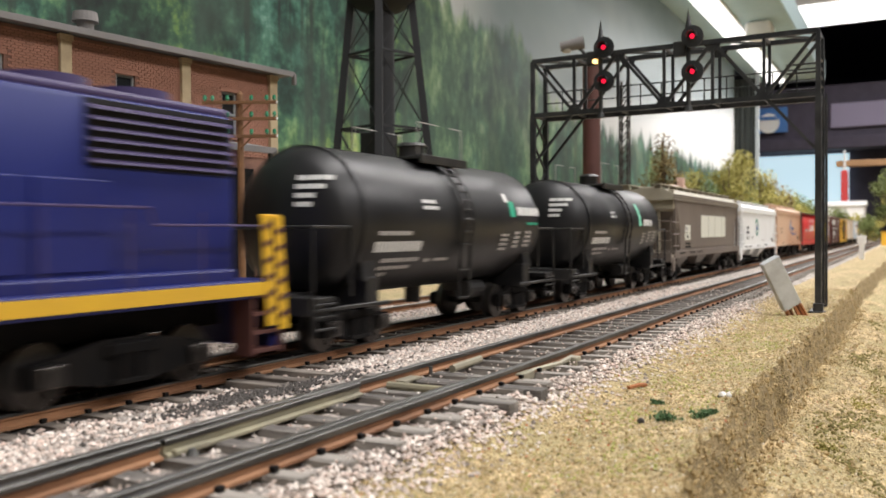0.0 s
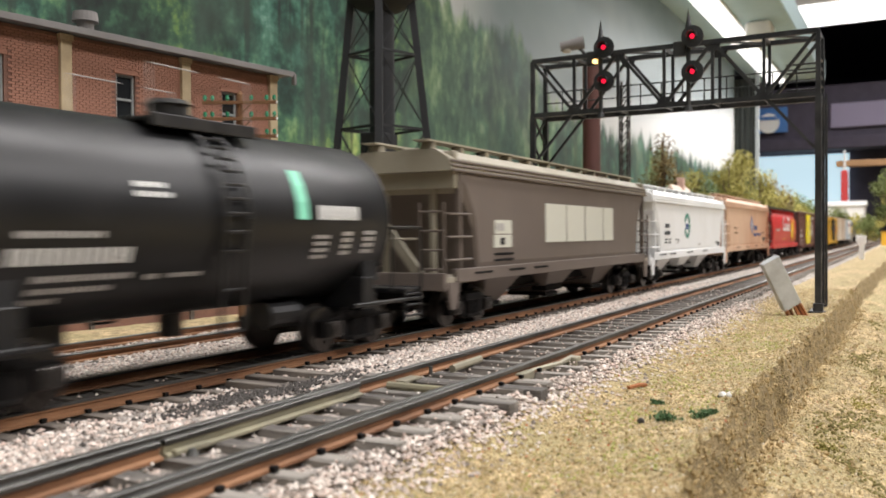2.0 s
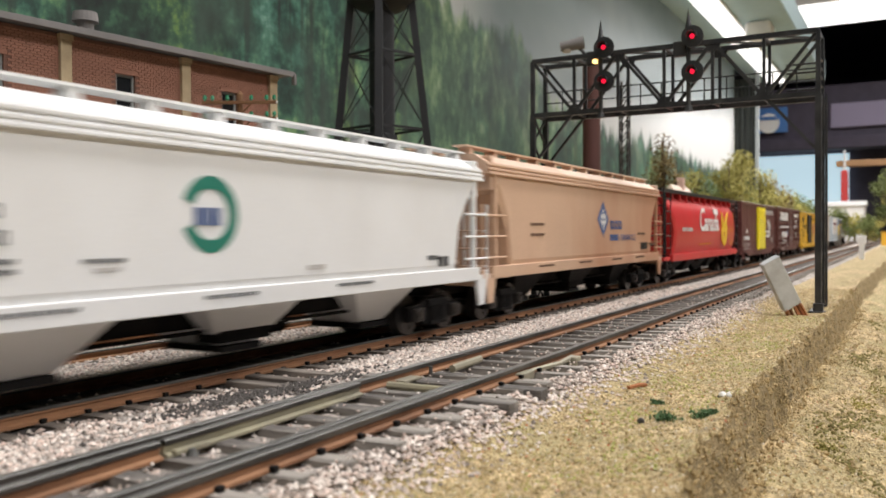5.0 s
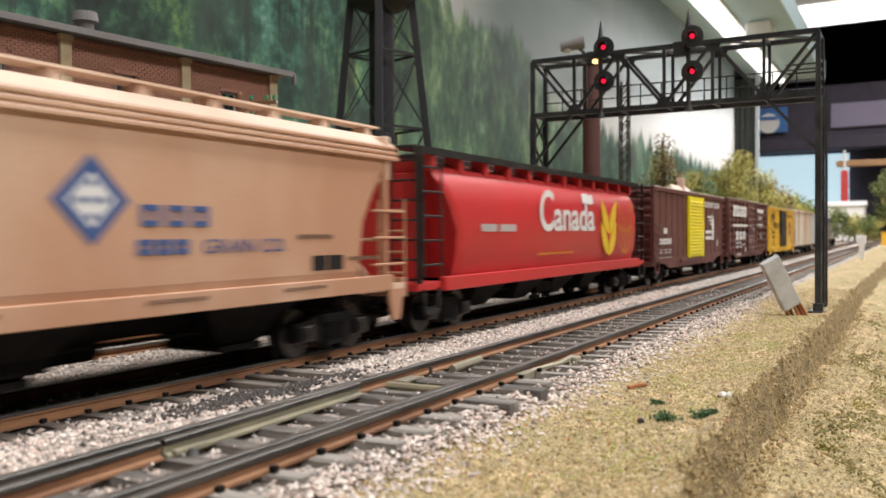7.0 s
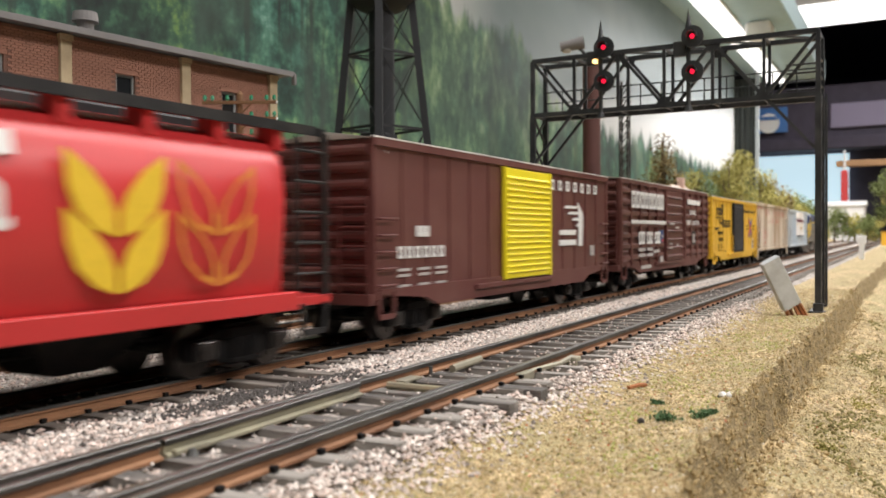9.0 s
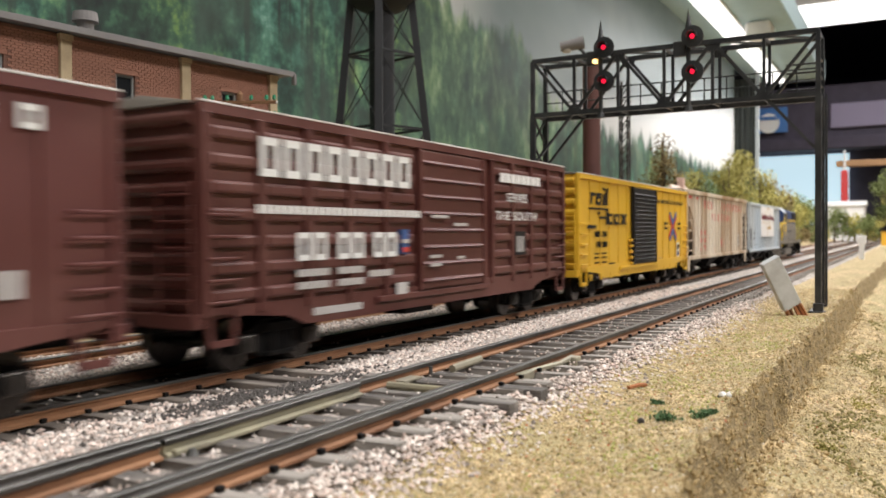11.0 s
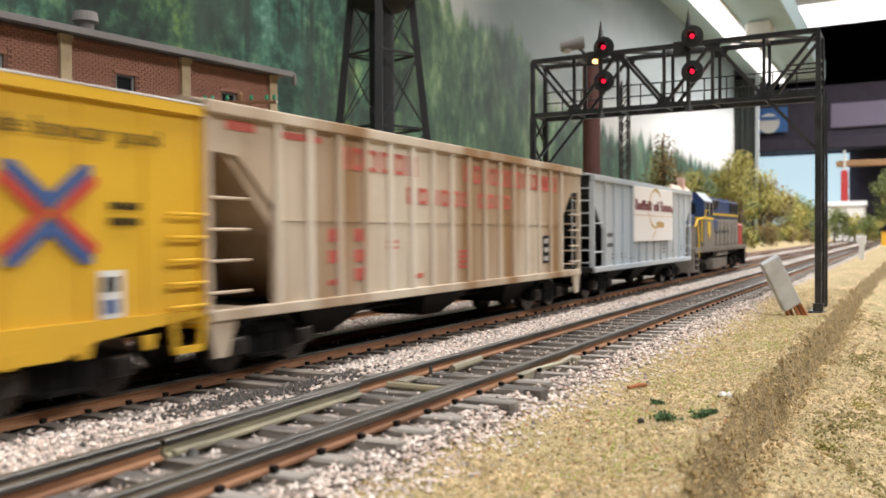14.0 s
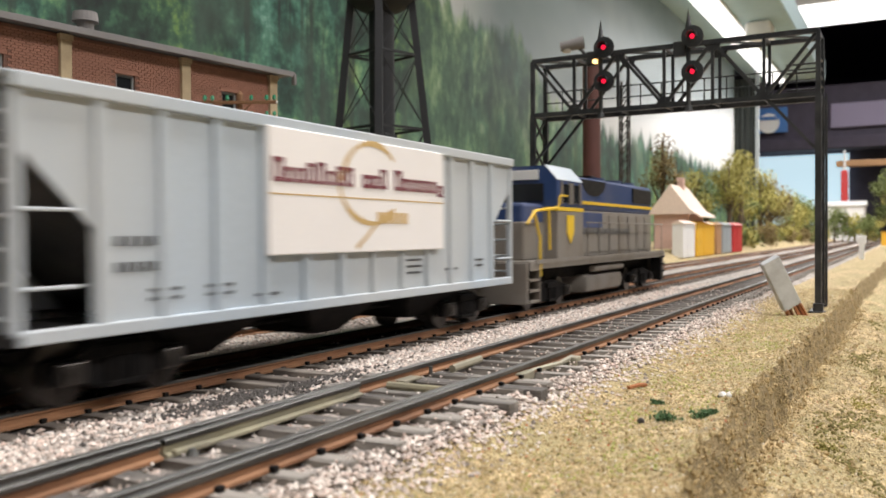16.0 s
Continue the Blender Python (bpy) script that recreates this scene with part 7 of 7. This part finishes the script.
    part("data_plate", box(bmn(), 70.2, 75.6, y - 0.1, -17, 19.2, 22.4), "print_black", a)
    for x, z, n_ in ((-66, 29.5, 5), (-66, 26, 6), (78, 21, 6), (60, 26, 6)):
        bars(a, x, y, z, 12, 0.9, n_ + 5, "print_brown", 0.4)
    for x in (-60, -20, 20, 55):
        bars(a, x, -17.75, 15.4, 14, 0.7, 12, "print_brown", 0.4)

    cylinder_hopper(-390)

    c = boxcar("boxcar", "dark maroon boxcar with a bright yellow sliding door", -180, 175, "maroon_paint", "lemon_paint", -15.4, 36.8, zt=49.5)
    y = -17.15
    frames_row(c, 24, y, 42.2, 54, 3.6, 7, "print_white", 0.55, 0.26)
    em = bmn()
    for k in range(4):
        poly(em, [(40 + k * 4, y, 37 - k * 2.2), (52 + k * 2, y, 37 - k * 2.2), (50 + k * 2, y, 36 - k * 2.2), (38 + k * 4, y, 36 - k * 2.2)], (0, 0.2, 0))
    poly(em, [(52, y, 38.5), (58, y, 34), (57, y, 22), (52.5, y, 22), (53, y, 33)], (0, 0.2, 0))
    poly(em, [(33, y, 28), (50, y, 28), (50, y, 26.2), (33, y, 26.2)], (0, 0.2, 0))
    poly(em, [(33, y, 24.4), (50, y, 24.4), (50, y, 22.4), (33, y, 22.4)], (0, 0.2, 0))
    part("wheel_emblem", em, "print_white", c, "white curved track emblem")
    bars(c, -68, y, 26.2, 7, 2.8, 3, "print_white")
    frames_row(c, -77, y, 20.8, 25, 3.0, 6, "print_white", 0.35, 0.28)
    for k, z in enumerate((17.6, 16.2, 13.6)):
        for x in (-77, -67, -58):
            bars(c, x, y, z, 6, 0.7, 5, "print_dull", 0.3)
    bars(c, 66, y, 18, 5, 4, 2, "print_dull")
    bars(c, -82, y, 46.4, 0.5, 0.5, 1, "print_dull")

    so = boxcar("boxcar", "rust-red outside-ribbed boxcar with white lettering", 15, 180, "rust_red_paint", "rust_red_paint", -14, 36, exterior=True, ribs=12, zt=50.5)
    y = -18.1
    frames_row(so, -75, y, 38.2, 57, 7.6, 8, "print_white", 0.22, 0.27)
    bars(so, -76, y, 31.0, 62, 1.7, 30, "print_white", 0.3)
    for x in (-64, -50, -36):
        frames_row(so, x, y, 21.5, 11, 5.8, 2, "print_white", 0.2, 0.27)
    for x, z, w_ in ((-64, 18.2, 11), (-50, 18.2, 10), (-64, 15.6, 11), (-50, 15.6, 10), (-38, 17.0, 10)):
        bars(so, x, y, z, w_, 1.5, 7, "print_dull", 0.25)
    bars(so, -58, -17.5, 9.8, 18, 1.6, 12, "print_dull", 0.2)
    bars(so, 34, y, 42.6, 32, 2.8, 8, "print_white", 0.2)
    words(so, "SERVES", 38.5, y, 36.8, 3.8, "print_white", squash=1.35)
    words(so, "THE SOUTH", 30.5, y, 31.0, 3.8, "print_white", squash=1.55)
    part("route_plate", box(bmn(), 45, 53, y - 0.05, -17, 20, 27.5), "print_black", so)
    bars(so, 46, y - 0.1, 21, 6, 5, 3, "print_dull", 0.5)
    part("shield_plate", box(bmn(), -23.4, -20.4, y - 0.05, -17, 22, 28), "print_blue", so)
    bars(so, -23.2, y - 0.1, 22.4, 3.0, 1.2, 1, "print_red", 0.12)
    bars(so, -23.2, y - 0.1, 24.6, 3.0, 1.0, 3, "print_dull", 0.2)
    bars(so, -26, y, 11.8, 7, 3.2, 1, "print_dull")
    for x, z, w_ in ((-10, 31, 9), (2, 29, 8), (-11, 20.6, 6), (-11, 18.4, 6), (4, 20, 4)):
        bars(so, x, y - 1.0, z, w_, 0.8, 6, "print_dull", 0.2)

    yl = boxcar("boxcar", "yellow boxcar with a black louvred sliding door", 210, 178, "yellow_paint", "print_black", -18.6, 38, zt=49.5)
    y = -17.15

    def block(pts, material="print_black", yy=y):
        part("logo_shape", poly(bmn(), [(px, yy, pz) for px, pz in pts], (0, 0.2, 0)), material, yl)
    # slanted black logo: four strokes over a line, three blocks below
    for x, z0_, z1_, w_ in ((-75.5, 38.2, 43, 2.0), (-73.5, 41.6, 43, 4.0), (-68.5, 38.2, 43, 6.4), (-59.6, 38.2, 43, 2.2), (-56.0, 38.2, 45.4, 2.4)):
        k = 0.14 * (z1_ - z0_)
        block([(x, z0_), (x + w_, z0_), (x + w_ + k, z1_), (x + k, z1_)])
    block([(-59.2, 44.2), (-57.0, 44.2), (-56.8, 45.4), (-59.0, 45.4)])
    block([(-77, 36.2), (-54, 36.2), (-54, 37.0), (-77, 37.0)])
    block([(-79, 28.6), (-68.5, 28.6), (-67.5, 30.0), (-78.6, 30.0)])
    block([(-64, 32.6), (-56.5, 32.6), (-56.3, 33.6), (-64, 33.6)])
    block([(-66, 34.4), (-63.5, 34.4), (-63.2, 35.4), (-65.8, 35.4)])
    for x, z0_, z1_, w_ in ((-55.5, 30.4, 37.0, 2.4), (-52.5, 30.4, 35, 5.6), (-44.5, 30.4, 35, 7.2)):
        k = 0.14 * (z1_ - z0_)
        block([(x, z0_), (x + w_, z0_), (x + w_ + k, z1_), (x + k, z1_)])
    block([(-35.5, 30.4), (-32.5, 30.4), (-25.6, 35.2), (-28.6, 35.2)])
    block([(-35.0, 35.2), (-32.0, 35.2), (-26.5, 30.4), (-29.5, 30.4)], yy=y - 0.03)
    block([(-51, 31.6), (-48.6, 31.6), (-48.4, 33.8), (-50.8, 33.8)], "yellow_paint", y - 0.06)
    block([(-42.4, 31.6), (-39.6, 31.6), (-39.4, 33.8), (-42.2, 33.8)], "yellow_paint", y - 0.06)
    block([(-66.6, 39.4), (-64.2, 39.4), (-64.0, 40.6), (-66.4, 40.6)], "yellow_paint", y - 0.06)
    for k in range(5):
        part("door_stop", box(bmn(), -22.6 + 0.3 * (k % 2), -19.6, -18.2, -17, 12.5 + k * 2.6, 13.8 + k * 2.6, 0.3), "yellow_paint", yl)
    for i in range(15):
        x = -87.8 + 175.6 * i / 14
        if abs(x) < 84 and not -20 < x < 21:
            part("rib_foot", poly(bmn(), [(x - 1.4, -17.5, 10.4), (x + 1.4, -17.5, 10.4), (x + 0.7, -17.5, 8.0), (x - 0.7, -17.5, 8.0)], (0, 0.7, 0)), "yellow_paint", yl)
    words(yl, "The nationwide boxcar pool", 22.5, y, 41.6, 4.0, "print_black", squash=1.22)
    # crossed red and blue emblem
    x0, z0_ = 57.3, 30.1
    for ex in (-1, 1):
        for ez in (-1, 1):
            # each arm: red on the flank, blue towards the top or foot
            block([(x0 + ex * 0.3, z0_), (x0 + ex * 2.4, z0_), (x0 + ex * 8.2, z0_ + ez * 4.6), (x0 + ex * 8.2, z0_ + ez * 6.0), (x0 + ex * 7.2, z0_ + ez * 6.0)], "print_red", y - 0.02)
            block([(x0, z0_ + ez * 0.5), (x0 + ex * 7.2, z0_ + ez * 6.3), (x0 + ex * 7.2, z0_ + ez * 7.6), (x0 + ex * 5.6, z0_ + ez * 7.6), (x0, z0_ + ez * 3.0)], "print_blue", y - 0.05)
    for x, z in ((39.4, 31), (39.4, 28.5), (68, 31), (68, 28.5)):
        bars(yl, x, y, z, 6.0, 1.2, 5, "print_black", 0.35)
    part("route_plate", box(bmn(), 65.8, 70.2, y - 0.1, -17, 13.8, 21.4), "print_white", yl)
    bars(yl, 66.3, y - 0.15, 18, 3.4, 2.4, 2, "print_black")
    bars(yl, 66.3, y - 0.15, 14.6, 3.4, 2.2, 2, "print_blue")
    for x, z, w_, n_ in ((-70, 25.2, 7, 4), (-60.5, 25.2, 6.5, 3), (-67.5, 21, 5.5, 3), (-60.5, 21, 6.5, 4)):
        frames_row(yl, x, y, z, w_, 2.4, n_, "print_black", 0.4, 0.22)
    for z in (18.2, 16.6, 14.6, 13.0):
        bars(yl, -70.5, y, z, 6, 0.6, 7, "print_black", 0.45)
        bars(yl, -61, y, z, 6, 0.6, 7, "print_black", 0.45)
    bars(yl, -52, y, 13.5, 8, 0.8, 7, "print_black", 0.3)
    bars(yl, 27, y, 13, 7, 1.6, 5, "print_tan", 0.2)

    cr = ribbed_hopper("covered_hopper", "rust-streaked cream ribbed hopper with red lettering", 396, 196, "cream_paint", zt=51.2, ribs=16)
    y = -17.2
    for x, n_ in ((-58, 6), (3, 5), (27, 8), (56, 2)):
        for k in range(n_):
            frames_row(cr, x + k * 6.1 if n_ > 2 else x + k * 6, y, 41.4, 4.4, 5.0, 1, "print_faded_red", 0.05)
    for x, n_ in ((-28, 6), (12, 4)):
        for k in range(n_):
            frames_row(cr, x + k * 5.9, y, 34.4, 4.2, 4.2, 1, "print_faded_red", 0.05)
    for x, z in ((-61, 25.3), (-51, 25.3), (-61, 20.6), (-51, 20.6), (-51, 16.4)):
        bars(cr, x, y, z, 6.2, 2.8, 3, "print_faded_red", 0.2)
    bars(cr, -61, y, 15.8, 6, 1.2, 5, "print_faded_red", 0.25)
    for z in (24.6, 23.2):
        bars(cr, -37.5, y, z, 5, 0.8, 5, "print_faded_red", 0.3)
    for z in (17.2, 18.6, 20, 21.4):
        bars(cr, -0.3, y, z, 5, 0.9, 4, "print_faded_red", 0.25)
    bars(cr, -26, y, 15.6, 6, 1.2, 4, "print_faded_red", 0.3)
    bars(cr, -92, y, 46.4, 8, 1.8, 5, "print_faded_red", 0.15)
    bars(cr, -76, y, 46.2, 13, 1.4, 7, "print_faded_red", 0.15)
    part("data_plate", box(bmn(), 61.4, 66.6, y - 0.1, -17, 16.6, 26), "print_black", cr)
    for x, z in ((62, 17.4), (62, 20.4), (62, 23.4)):
        bars(cr, x, y - 0.15, z, 4, 1.6, 3, "print_dull", 0.3)
    part("side_seam", box(bmn(), -78, 79, -17.35, -17, 29.6, 30.1), "cream_paint", cr)

    b = ribbed_hopper("covered_hopper", "pale grey ribbed hopper with a white sign board", 594, 170, "pale_grey_paint", cut=True, ribs=12, zt=50.2)
    sb = part("sign_board", box(bmn(), -32, 38, -18.9, -17.4, 22.8, 48.2, 0.3), "board_white", b, "cream-white sign board")
    y = -18.98
    for x, tall in ((-31, (4.8, 3.0, 3.0, 4.2, 4.6, 3.0, 4.2, 4.2)), (0, (3.0, 3.0, 4.6)), (13.5, (4.8, 3.0, 3.0, 3.0, 3.0, 3.0, 3.0))):
        for k, hh in enumerate(tall):
            frames_row(b, x + k * 3.45 + (0.4 if k else 0), y, 37.4 - (0.9 if hh == 3.0 and k == len(tall) - 1 else 0), 2.9 if k else 3.6, hh, 1, "print_wine", 0.06, 0.26)
    part("board_line", box(bmn(), -32, 38, -18.97, -18.8, 34.8, 35.1), "print_tan", sb)
    fl = bmn()
    pts = [(4 + 13 * math.cos(radians(a)) * (0.9 if a < 180 else 1), 38.5 + 9.2 * math.sin(radians(a))) for a in range(40, 320, 14)]
    pts += [(13.4, 32.4), (9.5, 31.2), (5.5, 29.2), (1.5, 26.4), (-2.5, 23.8)]
    edge = []
    for i, (px, pz) in enumerate(pts):
        qx, qz = pts[min(i + 1, len(pts) - 1)]
        rx_, rz_ = pts[max(i - 1, 0)]
        d = Vector((qx - rx_, 0, qz - rz_)).normalized()
        wd = 0.42 + 0.35 * math.sin(i * 0.55) ** 2
        edge.append((fl.verts.new((px - d.z * wd, y, pz + d.x * wd)), fl.verts.new((px + d.z * wd, y, pz - d.x * wd))))
    for (a0, a1), (b0, b1) in zip(edge, edge[1:]):
        fl.faces.new((a0, a1, b1, b0))
    part("flourish", fl, "print_tan", sb, "ochre script flourish")
    bars(b, 6, y, 29.4, 14, 2.6, 5, "print_tan", 0.3)
    for x, z, w_, n_ in ((-67, 25.2, 9, 4), (-67, 21, 9, 5)):
        bars(b, x, -17.2, z, w_, 1.6, n_, "print_grey", 0.35)
    for x, z in ((-60, 17.5), (-60, 16), (-47, 17.5), (-47, 16), (-34, 15), (22, 20), (22, 18.4), (22, 16.8), (58, 19), (58, 17.4), (42, 17)):
        bars(b, x, -17.2, z, 7, 0.6, 7, "print_grey", 0.4)
    grey_loco(783)


def motions():
    """The whole train rolls by at one speed; its wheels turn as far as they roll."""
    for t, s in CARS:
        walk(t, [(k, pose((s + SPEED * (12.5 - k)) * MM, 0, 0)) for k in range(0, 17)])
    steps = 16 * FPS
    for ob, x in AXLES:
        walk(ob, [(k / FPS, pose(x * MM, 0, WHEEL_R * MM, 0, -math.degrees(SPEED / WHEEL_R * k / FPS), 0)) for k in range(steps + 1)])

# ---- build ----
build_ground()
build_room()
build_building()
build_bridge()
build_water_tower()
build_pole()
build_columns()
build_posts()
build_far()
build_train()
build_tracks()
build_ballast()
build_scatter()
motions()
